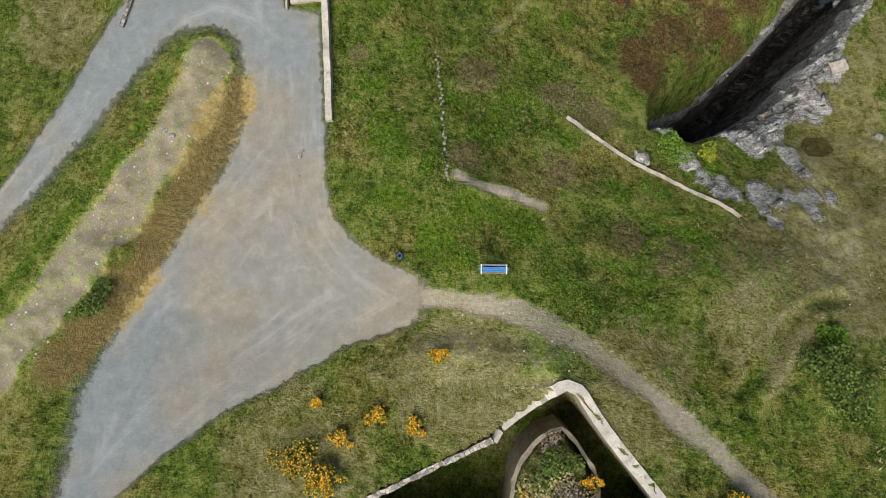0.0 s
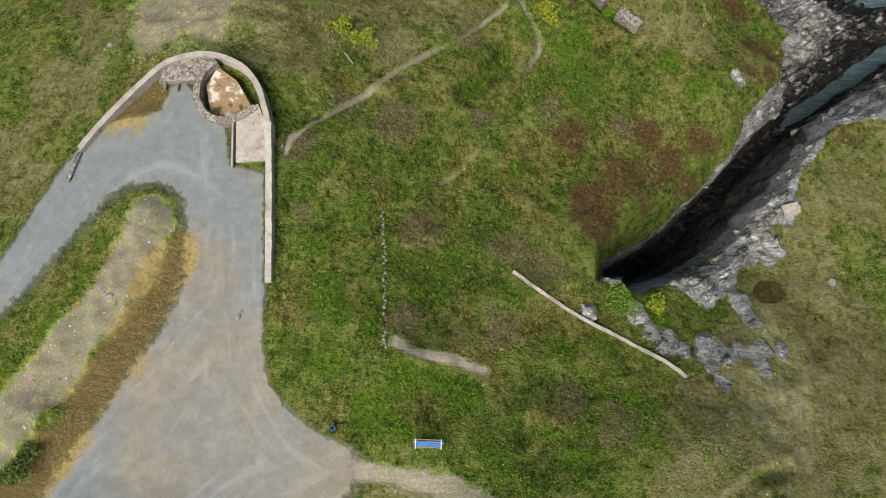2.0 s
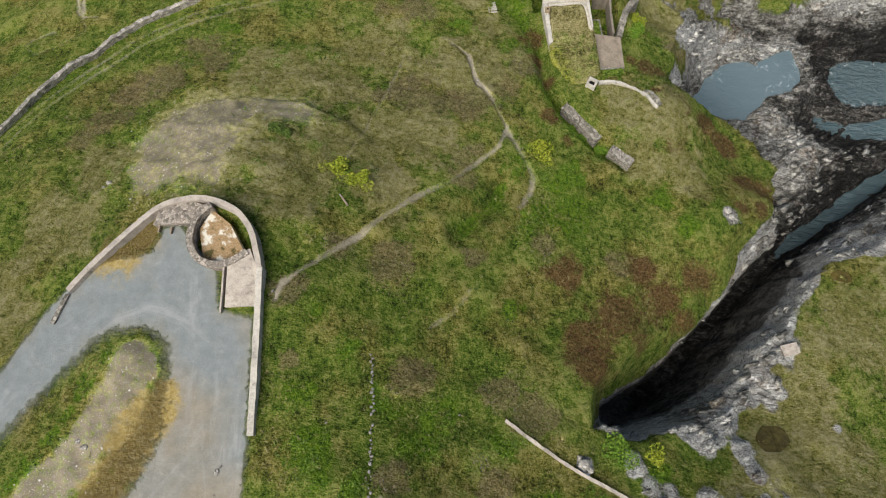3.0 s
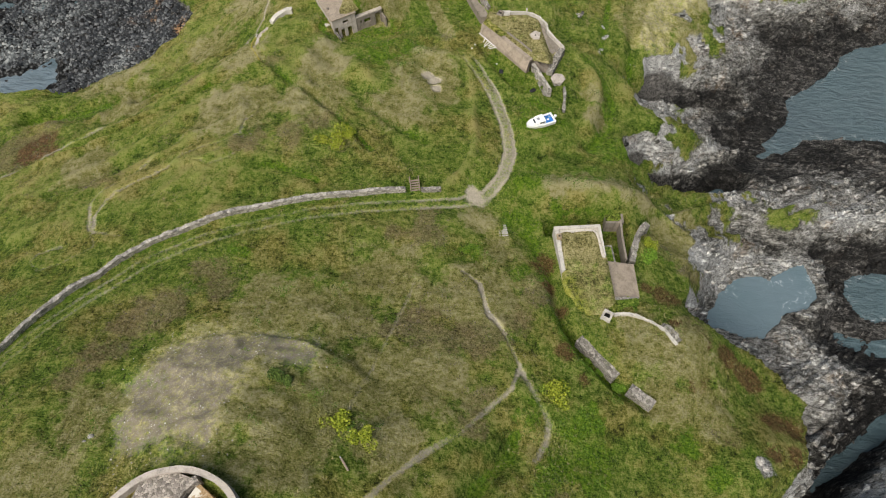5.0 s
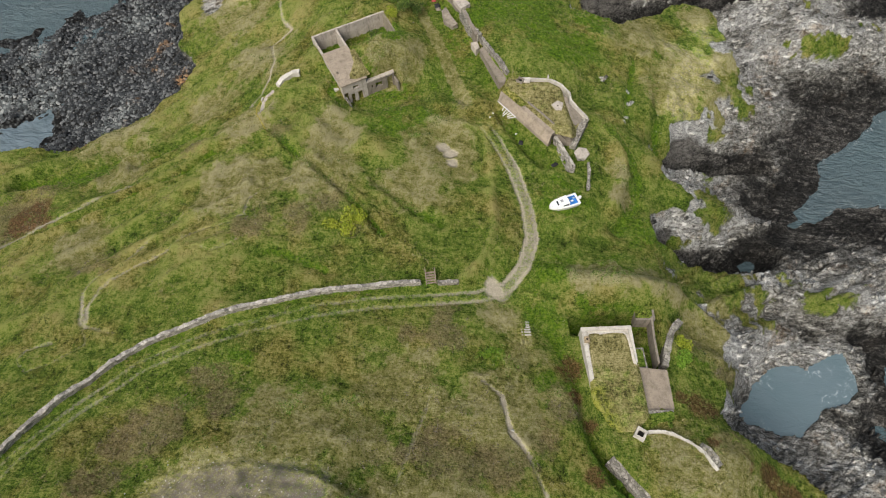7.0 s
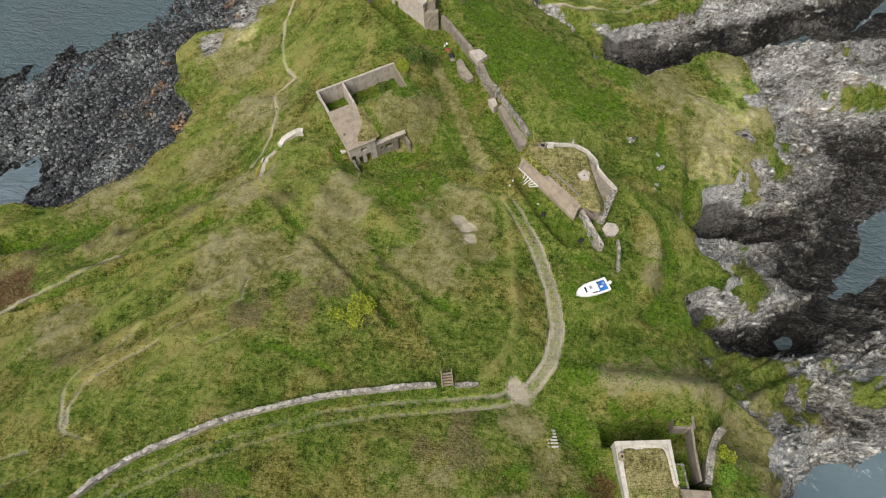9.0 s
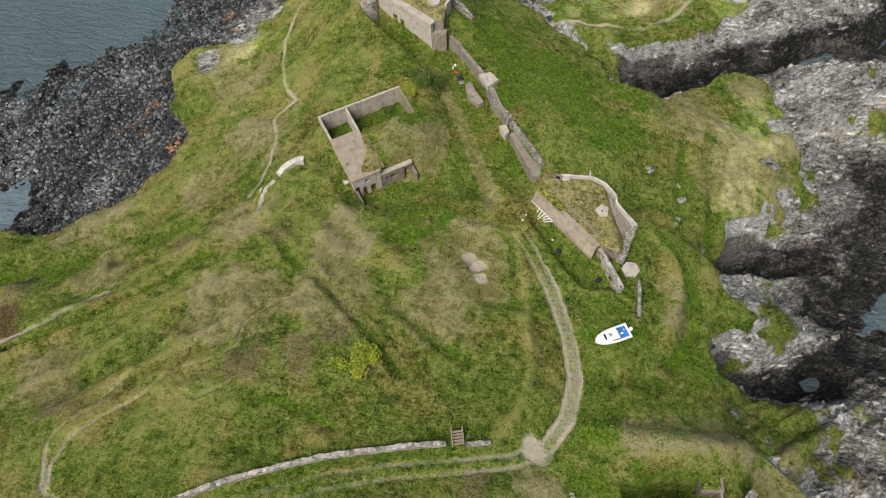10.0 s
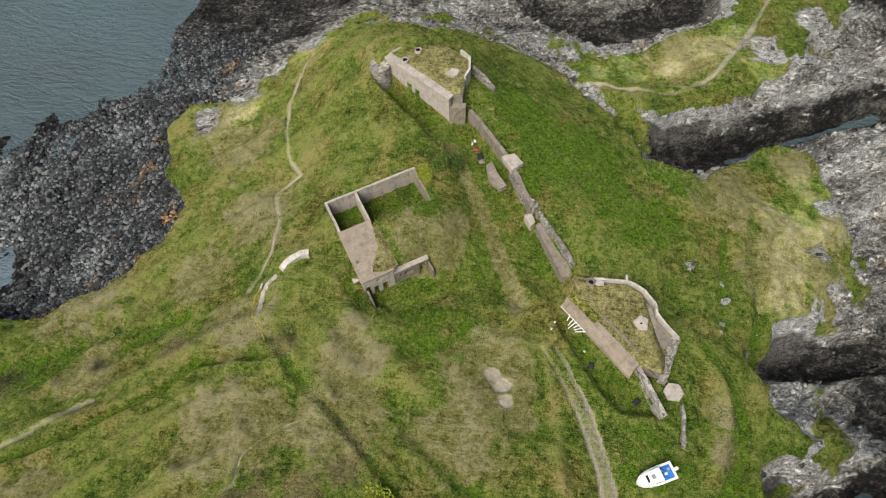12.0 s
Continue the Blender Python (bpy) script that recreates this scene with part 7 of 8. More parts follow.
for k, (x, y, r) in enumerate([(-9.5, -18.9, 1.9), (-7.6, -19.6, 1.5), (-6.3, -20.6, 1.0), (-5.6, -16.9, 0.8), (-3.0, -14.6, 0.9), (-8.6, -13.8, 0.45), (0.6, -14.9, 0.7), (2.2, -8.7, 0.6), (27.8, -18.3, 1.3), (29.6, -19.4, 1.4), (22.6, -19.2, 0.6), (11.0, -20.6, 1.1), (16.2, -18.6, 0.7), (12.6, -21.6, 0.9)]):
    bush("gorse_bush", x, y, r, 0.7 + 0.35 * r, M_BUSH, GORSE, 300 + k, int(260 + 260 * r), "gorse bushes", M_GORSE)
for k, (x, y, r, h, mat, label) in enumerate([
        (-23.0, 90.2, 2.3, 0.9, M_LIME_BUSH, "low yellow-green shrub spreading on the turf"), (-20.8, 91.0, 1.2, 0.7, M_LIME_BUSH, "low yellow-green shrub spreading on the turf"),
        (-22.8, 140.6, 2.2, 2.2, M_BUSH, "dark green scrub bush beside the yard wall"), (-20.8, 142.3, 2.0, 2.0, M_BUSH, "dark green scrub bush beside the yard wall"), (-24.6, 137.6, 1.5, 1.5, M_LIME_BUSH, "yellow-green shrub inside the roofless yard"),
        (-28.8, 136.8, 1.2, 1.2, M_BUSH, "dark shrub against the yard wall"), (14.6, 52.6, 1.8, 1.0, M_LIME_BUSH, "bright yellow-green shrub beside the ditch"), (-8.8, 43.0, 1.7, 0.7, M_LIME_BUSH, "bright yellow-green patch of shrub on the slope"),
        (-6.6, 41.6, 1.3, 0.6, M_LIME_BUSH, "bright yellow-green patch of shrub on the slope"), (-31.3, -7.6, 1.2, 0.9, M_BUSH, "dark green shrub at the gravel's edge"), (-30.8, -5.8, 0.9, 0.7, M_BUSH, "dark green shrub at the gravel's edge"),
        (37.5, -6.6, 3.0, 1.6, M_BUSH, "large dark green scrub thicket in a hollow"), (40.0, -8.8, 2.4, 1.4, M_BUSH, "large dark green scrub thicket in a hollow"), (38.6, -3.4, 2.0, 1.2, M_BRIGHT, "green scrub at the hollow's rim"),
        (-17.0, 47.1, 1.2, 0.5, M_BUSH, "dark low shrub on the stony ground"), (-16.0, 46.6, 0.7, 0.4, M_BUSH, "dark low shrub on the stony ground"), (13.0, -17.0, 2.2, 1.6, M_BUSH, "tangled scrub filling the old fort's island"),
        (12.2, -20.0, 2.2, 1.3, M_STRAW, "tangled scrub filling the old fort's island"), (15.0, -20.6, 1.8, 1.5, M_GREY_BUSH, "bare twiggy scrub on the old fort's island"), (12.8, -15.9, 1.2, 1.2, M_GREY_BUSH, "bare twiggy scrub on the old fort's island"),
        (23.1, 55.5, 1.0, 1.0, M_BRIGHT, "green ivy bush over the rubble wall"), (20.6, 57.2, 0.8, 0.7, M_BRIGHT, "green ivy bush over the rubble wall"), (19.0, 58.6, 0.6, 0.6, M_BRIGHT, "green ivy bush over the rubble wall"),
        (28.4, 79.4, 1.3, 1.0, M_LIME_BUSH, "yellow-green shrub below the court wall"), (27.6, 76.6, 1.5, 0.9, M_BRIGHT, "bright green shrub below the court wall"), (-70.6, 111.4, 1.0, 0.9, M_BUSH, "dark shrub on the seaward slope"),
        (25.0, 15.4, 1.6, 0.9, M_BRIGHT, "green shrub at the head of the chasm"), (29.0, 15.8, 1.3, 0.8, M_LIME_BUSH, "yellow-green shrub at the head of the chasm")]):
    bush("shrub", x, y, r, h, mat, label, 340 + k, int(220 + 260 * r))

# ---- loose stones ----


def pebble_mesh(name, seed, material, size=1.0):
    bm = bmesh.new()
    bmesh.ops.create_icosphere(bm, subdivisions=1, radius=0.5 * size)
    rng = random.Random(seed)
    for v in bm.verts:
        v.co *= rng.uniform(0.75, 1.15)
        v.co.z *= 0.65
    mesh = bpy.data.meshes.new(name)
    bm.to_mesh(mesh)
    bm.free()
    mesh.materials.append(material)
    return mesh


STONES = [pebble_mesh("stone", k, M_BOULDER) for k in range(5)]


def stone(name, x, y, size, label, seed, group="", sink=0.2):
    rng = random.Random(seed)
    ob = new(name, STONES[seed % 5])
    ob.matrix_world = pose(x, y, ground_z(x, y) + size * (0.3 - sink), 0, 0, rng.uniform(0, 360)) @ Matrix.Diagonal((size, size * rng.uniform(0.6, 1), size, 1))
    return tagged(ob, label, "stone", group)


line_wall = thing("wall_stones", pose(0, 0, 0), "crumbling line of pale stones from an old wall", "wall", kind="structure")
rng = random.Random(9)
for k, (x, y) in enumerate(dense(LINE_WALL, 0.34)):
    if rng.random() < 0.85:
        s = rng.uniform(0.22, 0.5)
        ob = new("stone", STONES[k % 5])
        ob.matrix_world = pose(x + rng.uniform(-0.12, 0.12), y, ground_z(x, y) + 0.12, 0, 0, rng.uniform(0, 360)) @ Matrix.Diagonal((s, s * 0.8, s * 0.9, 1))
        ob.parent = line_wall
for k, (x, y, s) in enumerate([(-13.5, 8.9, 0.7), (-13.2, 9.4, 0.4), (-8.9, 2.6, 0.3), (-11.8, 26.4, 0.45), (5.2, 62.1, 0.5), (21.3, 13.7, 1.5), (20.9, 14.3, 0.9), (22.0, 13.3, 0.9), (-25.9, 9.6, 0.8), (-26.6, 10.0, 0.6), (-4.3, 14.5, 0.3), (8.0, 17.0, 0.35), (-34.6, 37.6, 0.9), (-35.1, 37.1, 0.6),
                               (40.2, 48.4, 1.4), (40.8, 47.5, 1.1), (27.2, 121.0, 1.0), (26.8, 119.2, 0.8), (25.9, 117.5, 0.8), (54, 37.0, 0.4), (-3.9, 4.2, 0.25), (-20.8, 138.2, 0.3), (-9.7, 128.3, 0.3), (-13.3, 6.9, 0.25)]):
    stone("stone", x, y, s, "pale loose stone lying on the ground", 500 + k, "loose stones")


def rubble_field(name, label, count, seed, keep, lo, hi, material, box_=(-112, 78, -32, 205)):
    """Many loose stones joined into one mesh."""
    rng = np.random.default_rng(seed)
    xs, ys = rng.uniform(box_[0], box_[1], count), rng.uniform(box_[2], box_[3], count)
    ok = rng.uniform(0, 1, count) < keep(xs, ys)
    xs, ys = xs[ok], ys[ok]
    n = len(xs)
    base = np.array([(0.5, 0, 0), (0.15, 0.48, 0.05), (-0.4, 0.3, -0.05), (-0.4, -0.3, 0.05), (0.15, -0.48, 0), (0.05, 0.03, 0.42)])
    tris = np.array([(0, 1, 5), (1, 2, 5), (2, 3, 5), (3, 4, 5), (4, 0, 5)])
    size = lo + (hi - lo) * rng.uniform(0, 1, n) ** 3
    ang = rng.uniform(0, 2 * np.pi, n)
    c, s = np.cos(ang)[:, None], np.sin(ang)[:, None]
    b = base[None] * size[:, None, None] * rng.uniform(0.7, 1.25, (n, 6, 1))
    v = np.stack([b[..., 0] * c - b[..., 1] * s + xs[:, None], b[..., 0] * s + b[..., 1] * c + ys[:, None], b[..., 2] + surface(xs, ys)[:, None] + 0.02], 2).reshape(-1, 3)
    f = (tris[None] + 6 * np.arange(n)[:, None, None]).reshape(-1, 3).astype(np.int32)
    mesh = bpy.data.meshes.new(name)
    mesh.vertices.add(len(v))
    mesh.vertices.foreach_set("co", v.astype(np.float32).ravel())
    mesh.loops.add(f.size)
    mesh.loops.foreach_set("vertex_index", f.ravel())
    mesh.polygons.add(len(f))
    mesh.polygons.foreach_set("loop_start", np.arange(0, f.size, 3, dtype=np.int32))
    mesh.update(calc_edges=True)
    mesh.materials.append(material)
    return tagged(new(name, mesh), label, "stones", kind="stuff")


M_SCATTER = make_leaf("scattered_stone", (0.20, 0.18, 0.145), (0.36, 0.335, 0.28), (0.62, 0.60, 0.54))
rubble_field("rubble", "scattered pale stones on bare stony ground", 260000, 121, lambda x, y: sampled("rubble", x, y) * 0.35 * (sampled("rock", x, y) < 0.5), 0.06, 0.24, M_SCATTER)
rubble_field("beach_boulders", "dark tumbled boulders along the western shore", 80000, 122, lambda x, y: sampled("beach", x, y) * (sampled("d_sea", x, y) > 0.3), 0.15, 1.15, M_SHINGLE, (-125, -66, 100, 200))



def crag_blocks(name, label, count, seed, keep, lo, hi, area):
    """Angular slabs of bedrock breaking the cliff surface, joined into one mesh."""
    rng = np.random.default_rng(seed)
    xs, ys = rng.uniform(area[0], area[1], count), rng.uniform(area[2], area[3], count)
    ok = rng.uniform(0, 1, count) < keep(xs, ys)
    xs, ys = xs[ok], ys[ok]
    n = len(xs)
    cube = np.array([(-1, -1, -1), (1, -1, -1), (1, 1, -1), (-1, 1, -1), (-1, -1, 1), (1, -1, 1), (1, 1, 1), (-1, 1, 1)], float) * 0.5
    size = lo + (hi - lo) * rng.uniform(0, 1, n) ** 2.2
    v = cube[None] * np.stack([size * rng.uniform(1.0, 2.6, n), size * rng.uniform(0.5, 1.1, n), size * rng.uniform(0.4, 0.8, n)], 1)[:, None]
    v = v * rng.uniform(0.62, 1.1, (n, 8, 1))
    tilt, turn = rng.normal(0.45, 0.3, n), rng.normal(radians(38), 0.3, n)
    ct, st = np.cos(tilt)[:, None], np.sin(tilt)[:, None]
    y1, z1 = v[..., 1] * ct - v[..., 2] * st, v[..., 1] * st + v[..., 2] * ct
    c, s = np.cos(turn)[:, None], np.sin(turn)[:, None]
    w = np.stack([v[..., 0] * c - y1 * s + xs[:, None], v[..., 0] * s + y1 * c + ys[:, None], z1 + surface(xs, ys)[:, None] + 0.16 * size[:, None]], 2).reshape(-1, 3)
    quads = np.array([(0, 3, 2, 1), (4, 5, 6, 7), (0, 1, 5, 4), (1, 2, 6, 5), (2, 3, 7, 6), (3, 0, 4, 7)])
    f = (quads[None] + 8 * np.arange(n)[:, None, None]).reshape(-1, 4).astype(np.int32)
    mesh = bpy.data.meshes.new(name)
    mesh.vertices.add(len(w))
    mesh.vertices.foreach_set("co", w.astype(np.float32).ravel())
    mesh.loops.add(f.size)
    mesh.loops.foreach_set("vertex_index", f.ravel())
    mesh.polygons.add(len(f))
    mesh.polygons.foreach_set("loop_start", np.arange(0, f.size, 4, dtype=np.int32))
    mesh.update(calc_edges=True)
    mesh.materials.append(M_ROCK)
    return tagged(new(name, mesh), label, "rocks", kind="stuff")


crag_blocks("cliff_slabs", "jagged tilted slabs of grey sea cliff rock", 30000, 131, lambda x, y: smooth(0.75, 1.0, sampled("rock", x, y)) * (sampled("d_sea", x, y) > 0.2) * (sampled("d_pool", x, y) > 0.5) * (sampled("beach", x, y) < 0.5) * (sampled("wet_shade", x, y) < 0.6) * 0.8, 0.25, 1.1, (-95, 100, 5, 215))

# ---- boat ----


def build_boat():
    z = ground_z(9.9, 99.2)
    b = thing("motor_boat", pose(9.95, 99.35, z + 0.05, 0, 0, 29.0), "small white cabin motor boat with blue cover on grass", "boat")
    # stations from stern (+x) to bow (-x): x, half beam at gunwale, half beam at chine, gunwale height, chine height
    st = [(2.35, 1.02, 0.90, 0.98, 0.25), (1.2, 1.08, 0.92, 0.98, 0.22), (0.0, 1.08, 0.88, 1.02, 0.22), (-1.2, 0.95, 0.66, 1.12, 0.30), (-2.0, 0.66, 0.36, 1.22, 0.45), (-2.5, 0.26, 0.08, 1.30, 0.75)]
    bm = bmesh.new()
    rows = [[bm.verts.new(c) for c in ((x, -g, gz), (x, -k, kz), (x, 0, kz - 0.22), (x, k, kz), (x, g, gz))] for x, g, k, gz, kz in st]
    for r, s in zip(rows, rows[1:]):
        for i in range(4):
            bm.faces.new((r[i], r[i + 1], s[i + 1], s[i]))
    bm.faces.new(rows[0][::-1])
    bm.faces.new(rows[-1])
    bmesh.ops.recalc_face_normals(bm, faces=bm.faces[:])
    part("hull", bm, M_WHITE, b)
    deck = bmesh.new()
    rim = [(x, g * 0.97, gz) for x, g, _, gz, _ in st[2:]]
    ring = [(x, g) for x, g, z_ in rim] + [(x, -g) for x, g, z_ in rim[::-1]]
    prism(deck, ring, 0.95, 1.16)
    part("foredeck", soften(deck, 0.03), M_WHITE, b)
    for s in (-1, 1):
        part("side_deck", soften(box(bmesh.new(), -0.1, min(s * 0.80, s * 1.06), 0.80, 2.35, max(s * 0.80, s * 1.06), 1.05), 0.03), M_WHITE, b)
    part("transom", soften(box(bmesh.new(), 2.12, -0.82, 0.5, 2.38, 0.82, 1.02), 0.03), M_WHITE, b)
    part("cockpit_floor", box(bmesh.new(), 0.3, -0.8, 0.40, 2.12, 0.8, 0.50), M_STEEL, b)
    cab = bmesh.new()
    prism(cab, [(0.55, -0.80), (0.55, 0.80), (-0.7, 0.76), (-1.5, 0.50), (-1.5, -0.50), (-0.7, -0.76)], 1.1, [1.72, 1.72, 1.68, 1.30, 1.30, 1.68])
    cabin = part("cabin", soften(cab, 0.06, 2), M_WHITE, b, "white moulded cabin")
    part("windscreen", box(bmesh.new(), -1.32, -0.42, 1.40, -1.05, 0.42, 1.475), M_GLASS, cabin)
    part("deck_hatch", soften(box(bmesh.new(), -0.75, -0.24, 1.66, -0.28, 0.24, 1.745), 0.02), M_STEEL, cabin)
    for s in (-1, 1):
        part("side_window", box(bmesh.new(), -0.5, min(s * 0.76, s * 0.815), 1.25, 0.35, max(s * 0.76, s * 0.815), 1.52), M_GLASS, cabin)
    tarp = bmesh.new()
    bmesh.ops.create_grid(tarp, x_segments=16, y_segments=14, size=0.5)
    for v in tarp.verts:
        v.co = Vector((1.30 + v.co.x * 1.5, v.co.y * 1.5, 0.90 + 0.09 * noise.noise(Vector((v.co.x * 6, v.co.y * 6, 1)))))
    part("cockpit_cover", tarp, M_TARP, b, "crumpled blue tarpaulin")
    for k, (x, y, w) in enumerate([(0.85, 0.35, 0.32), (1.25, -0.1, 0.42), (1.75, 0.3, 0.35)]):
        part("cover_fold", soften(box(bmesh.new(), x - w / 2, y - 0.16, 0.93, x + w / 2, y + 0.14, 1.02), 0.04), (M_STEEL, M_WHITE_PAINT, M_STEEL)[k], b)
    eng = part("outboard_engine", soften(box(bmesh.new(), 2.40, -0.2, 0.72, 2.85, 0.2, 1.30), 0.08, 2), M_WHITE_PAINT, b)
    part("engine_leg", box(bmesh.new(), 2.50, -0.07, 0.05, 2.72, 0.07, 0.72), M_BLACK, eng)
    for s in (-1, 1):
        rail = bmesh.new()
        pts = [(-2.3, s * 0.30, 1.55), (-1.6, s * 0.70, 1.50), (-0.8, s * 0.98, 1.45)]
        for a, c in zip(pts, pts[1:]):
            d = Vector(c) - Vector(a)
            bmesh.ops.create_cone(rail, cap_ends=True, segments=6, radius1=0.02, radius2=0.02, depth=d.length, matrix=Matrix.Translation((Vector(a) + Vector(c)) / 2) @ d.to_track_quat("Z", "Y").to_matrix().to_4x4())
        for a in pts:
            box(rail, a[0] - 0.015, a[1] - 0.015, 1.1, a[0] + 0.015, a[1] + 0.015, a[2])
        part("bow_rail", rail, M_STEEL, b)
    for x in (-1.2, 1.4):
        part("keel_block", box(bmesh.new(), x - 0.12, -0.6, -0.25, x + 0.12, 0.6, 0.1), M_WOOD, b)
    return b


build_boat()

# ---- bench and bin by the car park ----


def build_bench():
    z = ground_z(6.25, -0.5)
    b = thing("park_bench", pose(6.25, -0.48, z, 0, 0, 4.6), "blue-painted bench with white end frames on the grass", "bench")
    for k, y in enumerate((-0.26, -0.09, 0.08)):
        part("seat_slat", soften(box(bmesh.new(), -1.12, y - 0.075, 0.43, 1.12, y + 0.075, 0.48), 0.01), M_BLUE, b)
    part("front_slat", soften(box(bmesh.new(), -1.12, -0.44, 0.42, 1.12, -0.36, 0.47), 0.01), M_ORANGE_WOOD, b, "bare orange-brown front slat")
    for h in (0.58, 0.76):
        part("back_slat", soften(box(bmesh.new(), -1.12, 0.26 + 0.12 * (h - 0.5), h, 1.12, 0.31 + 0.12 * (h - 0.5), h + 0.13), 0.01), M_BLUE, b)
    part("top_rail", soften(box(bmesh.new(), -1.12, 0.30, 0.91, 1.12, 0.38, 0.97), 0.01), M_ORANGE_WOOD, b, "bare orange-brown top rail")
    for s in (-1, 1):
        e = part("end_frame", soften(box(bmesh.new(), s * 1.16 - 0.05, -0.52, 0.60, s * 1.16 + 0.05, 0.42, 0.67), 0.015), M_WHITE_PAINT, b, "white-painted end frame")
        for y0 in (-0.46, 0.30):
            part("leg", soften(box(bmesh.new(), s * 1.16 - 0.04, y0, -0.1, s * 1.16 + 0.04, y0 + 0.09, 0.95 if y0 > 0 else 0.61), 0.01), M_WHITE_PAINT, e)
        part("foot", soften(box(bmesh.new(), s * 1.30 - 0.10, -0.12, -0.05, s * 1.30 + 0.10, 0.10, 0.30), 0.02), M_BLUE, b)


build_bench()
bin_ = thing("litter_bin", pose(-2.5, -0.1, ground_z(-2.5, -0.1)), "small dark blue litter bin on the verge", "bin")
part("body", disc(bmesh.new(), 0, 0, 0.24, -0.1, 0.75, 14, 0.2), M_BLUE, bin_)
part("liner", disc(bmesh.new(), 0, 0, 0.2, 0.05, 0.45, 14), M_BLACK, bin_)

# ---- stile, duckboards, post ----
stile = thing("wooden_stile", pose(-8.3, 82.5, ground_z(-8.3, 82.4), 0, 0, 15), "weathered wooden steps leading up through the field wall", "stile")
for k in range(5):
    part("tread", soften(box(bmesh.new(), -0.6, -0.75 + 0.32 * k, 0.12 + 0.18 * k, 0.6, -0.5 + 0.32 * k, 0.18 + 0.18 * k), 0.01), M_WOOD, stile)
for s in (-0.68, 0.68):
    part("stringer", prism(bmesh.new(), [(s - 0.06, -0.9), (s + 0.06, -0.9), (s + 0.06, 0.95), (s - 0.06, 0.95)], -0.3, [0.45, 0.45, 1.35, 1.35]), M_WOOD, stile)
    part("newel", box(bmesh.new(), s - 0.08, 0.9, -0.3, s + 0.08, 1.06, 1.5), M_WOOD, stile)
for k in range(6):
    y = 76.6 + 0.42 * k
    board = new("duckboard")
    board.matrix_world = pose(6.05 - 0.10 * k + 0.15, y, ground_z(6.0, y) + 0.08, 0, 0, 8)
    tagged(board, "pale weathered timber plank laid across the path", "plank", "planks across the path")
    part("plank", soften(box(bmesh.new(), -0.45, -0.11, 0, 0.45, 0.11, 0.07), 0.01), M_LIMEWASH, board)
    part("peg", box(bmesh.new(), -0.85, -0.06, -0.1, -0.65, 0.06, 0.12), M_LIMEWASH, board)
log_ = thing("fallen_post", pose(-7.4, 38.5, ground_z(-7.4, 38.5) + 0.12, 0, 0, -48), "weathered timber post lying on the slope", "post")
part("shaft", soften(box(bmesh.new(), -0.75, -0.1, -0.1, 0.75, 0.1, 0.12), 0.02), M_WOOD, log_)
part("broken_end", soften(box(bmesh.new(), -1.0, -0.07, -0.08, -0.75, 0.05, 0.07), 0.02), M_STEEL, log_)

# ---- hut block, ponds on the east ledge ----
hut = thing("ledge_block", pose(48.0, 30.7, ground_z(48.0, 30.7), 0, 0, 22), "small weathered concrete block on the rocky ledge", "blockhouse")
part("body", worn(soften(box(bmesh.new(), -0.9, -0.6, -0.8, 0.9, 0.6, 0.7), 0.05), 0.6, 0.03), M_CONC_DARK, hut)
part("roof", worn(soften(box(bmesh.new(), -1.05, -0.72, 0.7, 1.05, 0.72, 0.86), 0.03), 0.6, 0.03), M_CONC, hut)


def pond(x, y, rx, ry, turn):
    ring = [(x + rx * math.cos(a) * math.cos(turn) - ry * math.sin(a) * math.sin(turn), y + rx * math.cos(a) * math.sin(turn) + ry * math.sin(a) * math.cos(turn)) for a in [2 * math.pi * k / 26 for k in range(26)]]
    ring = [(px + 0.18 * math.sin(5 * k), py + 0.15 * math.cos(7 * k)) for k, (px, py) in enumerate(ring)]
    bm = bmesh.new()
    bm.faces.new([bm.verts.new((px, py, ground_z(px, py) + 0.10)) for px, py in ring])
    bmesh.ops.triangulate(bm, faces=bm.faces[:])
    ob = part("water_pond", bm, M_POND)
    return tagged(ob, "brown peaty pond in a rock hollow", "pond", kind="structure")


pond(44.6, 19.4, 2.3, 1.5, 0.5)
pond(57.0, 42.3, 1.5, 0.9, 0.2)

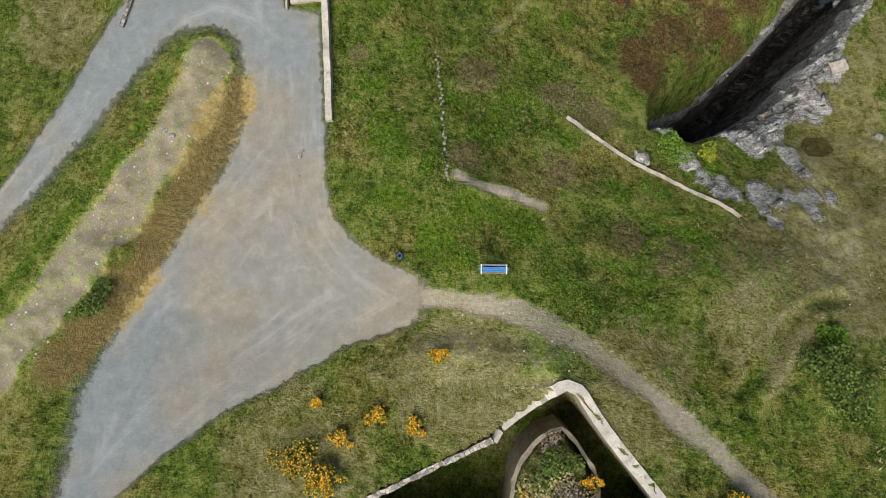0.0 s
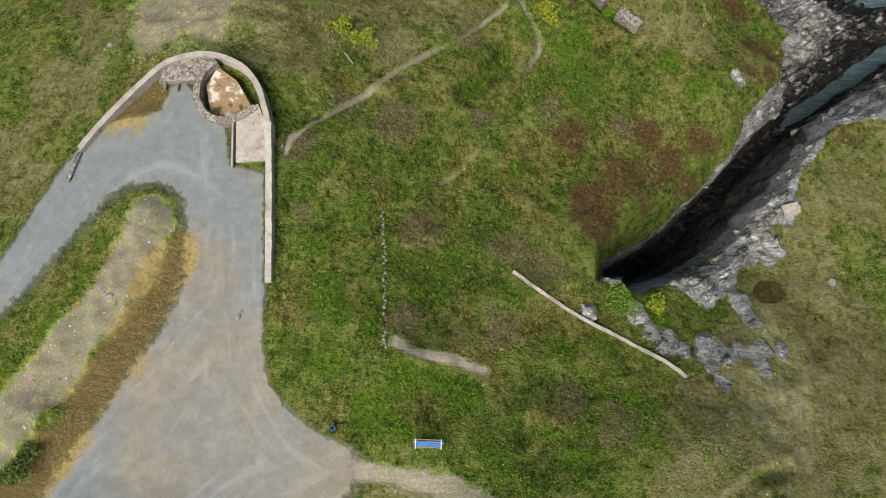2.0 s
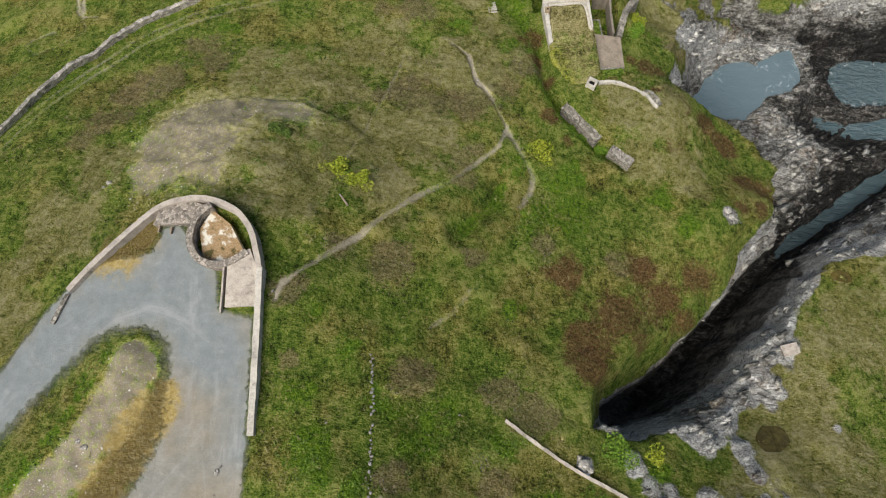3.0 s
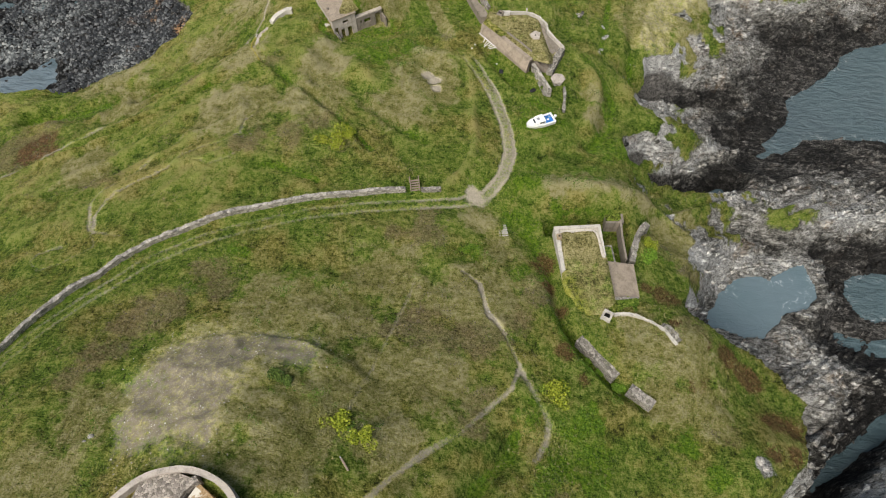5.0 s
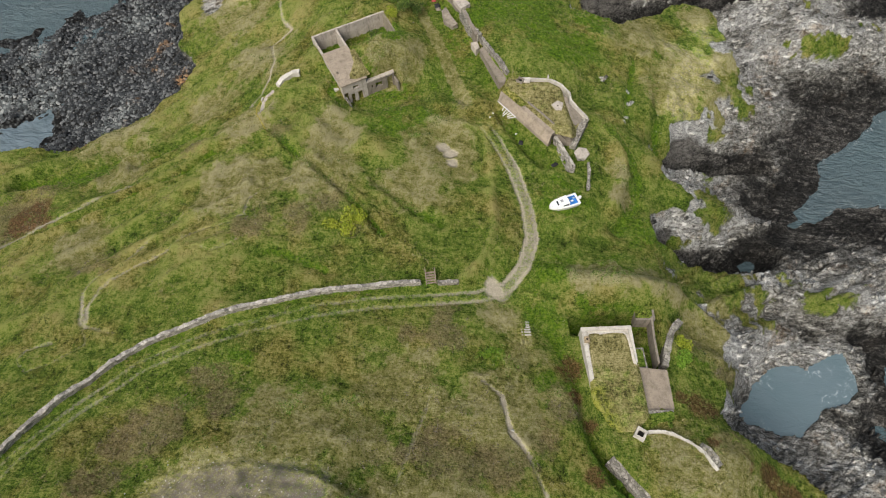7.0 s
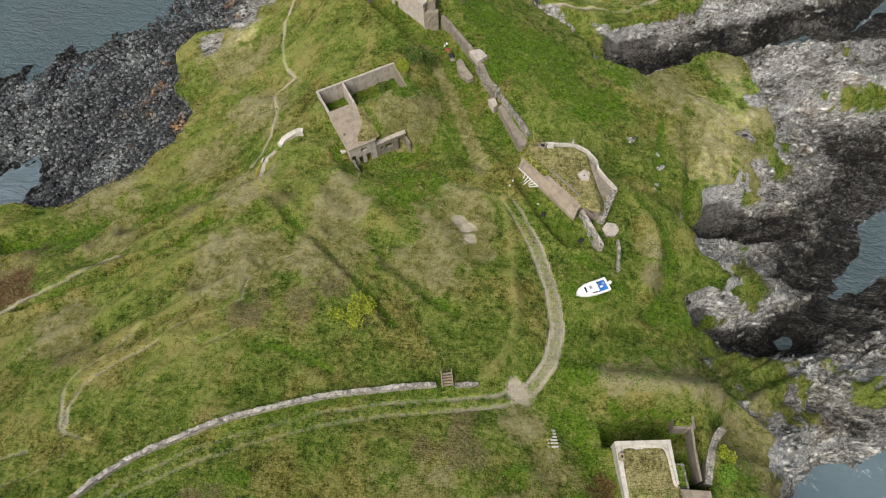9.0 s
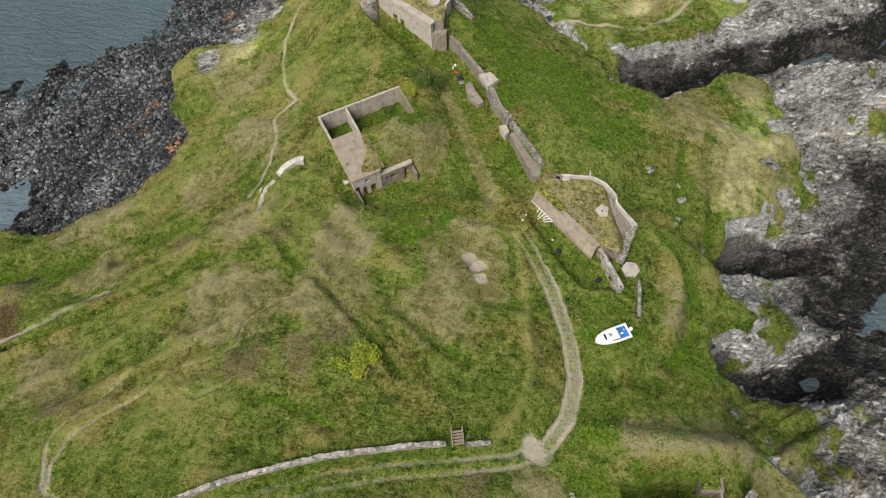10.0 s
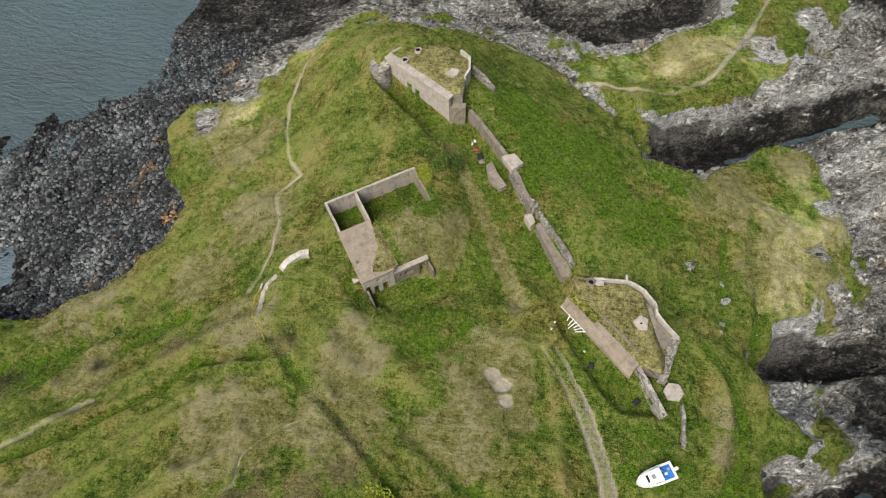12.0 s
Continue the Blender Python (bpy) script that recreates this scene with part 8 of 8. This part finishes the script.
# ---- litter by the batteries ----
rng = random.Random(31)
for k, (x, y, mat, w, d, h, label) in enumerate([
        (-18.2, 146.6, M_RED, 0.9, 0.6, 0.35, "faded red plastic crate among rubbish"), (-17.3, 145.3, M_BLACK, 1.1, 1.3, 0.35, "black tray of discarded sheeting"), (-16.9, 144.3, M_CONC_DARK, 1.0, 0.8, 0.4, "broken concrete lump by the wall"),
        (-18.9, 147.6, M_WHITE_PAINT, 0.7, 0.25, 0.3, "white painted scrap of timber"), (-18.6, 148.2, M_WHITE_PAINT, 0.3, 0.6, 0.25, "white painted scrap of timber"), (2.2, 113.0, M_BLACK, 0.9, 0.8, 0.35, "heap of dark rubbish on the grass"),
        (8.2, 109.0, M_BLACK, 1.2, 0.7, 0.4, "heap of dark rubbish in the gable's corner"), (-3.2, 118.0, M_WHITE_PAINT, 0.3, 0.3, 0.2, "white scrap on the grass"), (-3.6, 116.9, M_WHITE_PAINT, 0.3, 0.25, 0.2, "white scrap on the grass"), (1.2, 114.9, M_WHITE_PAINT, 0.3, 0.3, 0.2, "white scrap on the grass")]):
    junk = thing("rubbish", pose(x, y, ground_z(x, y), 0, 0, rng.uniform(0, 90)), label, "rubbish", "rubbish by the batteries")
    bm = bmesh.new()
    bmesh.ops.create_icosphere(bm, subdivisions=2, radius=0.5)
    for v in bm.verts:
        v.co = Vector((max(-0.4, min(0.4, v.co.x * 1.2)) * w * 1.2, max(-0.4, min(0.4, v.co.y * 1.2)) * d * 1.2, max(-0.2, v.co.z * h * 1.6))) * rng.uniform(0.9, 1.1)
    part("heap", bm, mat, junk)
rail = thing("broken_railing", pose(0, 0, 0), "broken white railing hanging from the battery's edge", "railing")
a0, a1 = Vector((-2.5, 120.2, -20.1)), Vector((1.0, 116.9, -20.15))
for k, z in enumerate((0.15, 0.0)):
    d = a1 - a0
    bm = bmesh.new()
    bmesh.ops.create_cone(bm, cap_ends=True, segments=6, radius1=0.06, radius2=0.06, depth=d.length, matrix=Matrix.Translation((a0 + a1) / 2 + Vector((-0.15 * k, -0.15 * k, z - 0.1))) @ d.to_track_quat("Z", "Y").to_matrix().to_4x4())
    part("bar", bm, M_WHITE_PAINT, rail)
for k, f in enumerate((0.35, 0.5, 0.62, 0.74, 0.86, 1.0)):
    p = a0 + (a1 - a0) * f
    bm = bmesh.new()
    box(bm, -0.06, -0.9 - 0.3 * (k % 3), -0.05, 0.06, 0.05, 0.04)
    picket = part("picket", bm, M_WHITE_PAINT, rail)
    picket.matrix_basis = Matrix.Translation(p - Vector((0.05, 0.05, 0.1))) @ pose(0, 0, 0, 20, 0, -20 - 14 * k)
hose = thing("yellow_hose", pose(0, 0, 0), "yellow hose trailing along the hillside path", "hose")
line = curve_line([(-41.6, 108.9), (-43.2, 111.0), (-45.2, 113.4), (-46.0, 115.6), (-45.6, 118.0)], 0.4)
bm = bmesh.new()
for a, c in zip(line, line[1:]):
    a3, c3 = Vector((*a, ground_z(*a) + 0.12)), Vector((*c, ground_z(*c) + 0.12))
    d = c3 - a3
    bmesh.ops.create_cone(bm, cap_ends=True, segments=6, radius1=0.05, radius2=0.05, depth=d.length * 1.05, matrix=Matrix.Translation((a3 + c3) / 2) @ d.to_track_quat("Z", "Y").to_matrix().to_4x4())
part("hose", bm, M_YELLOW, hose)
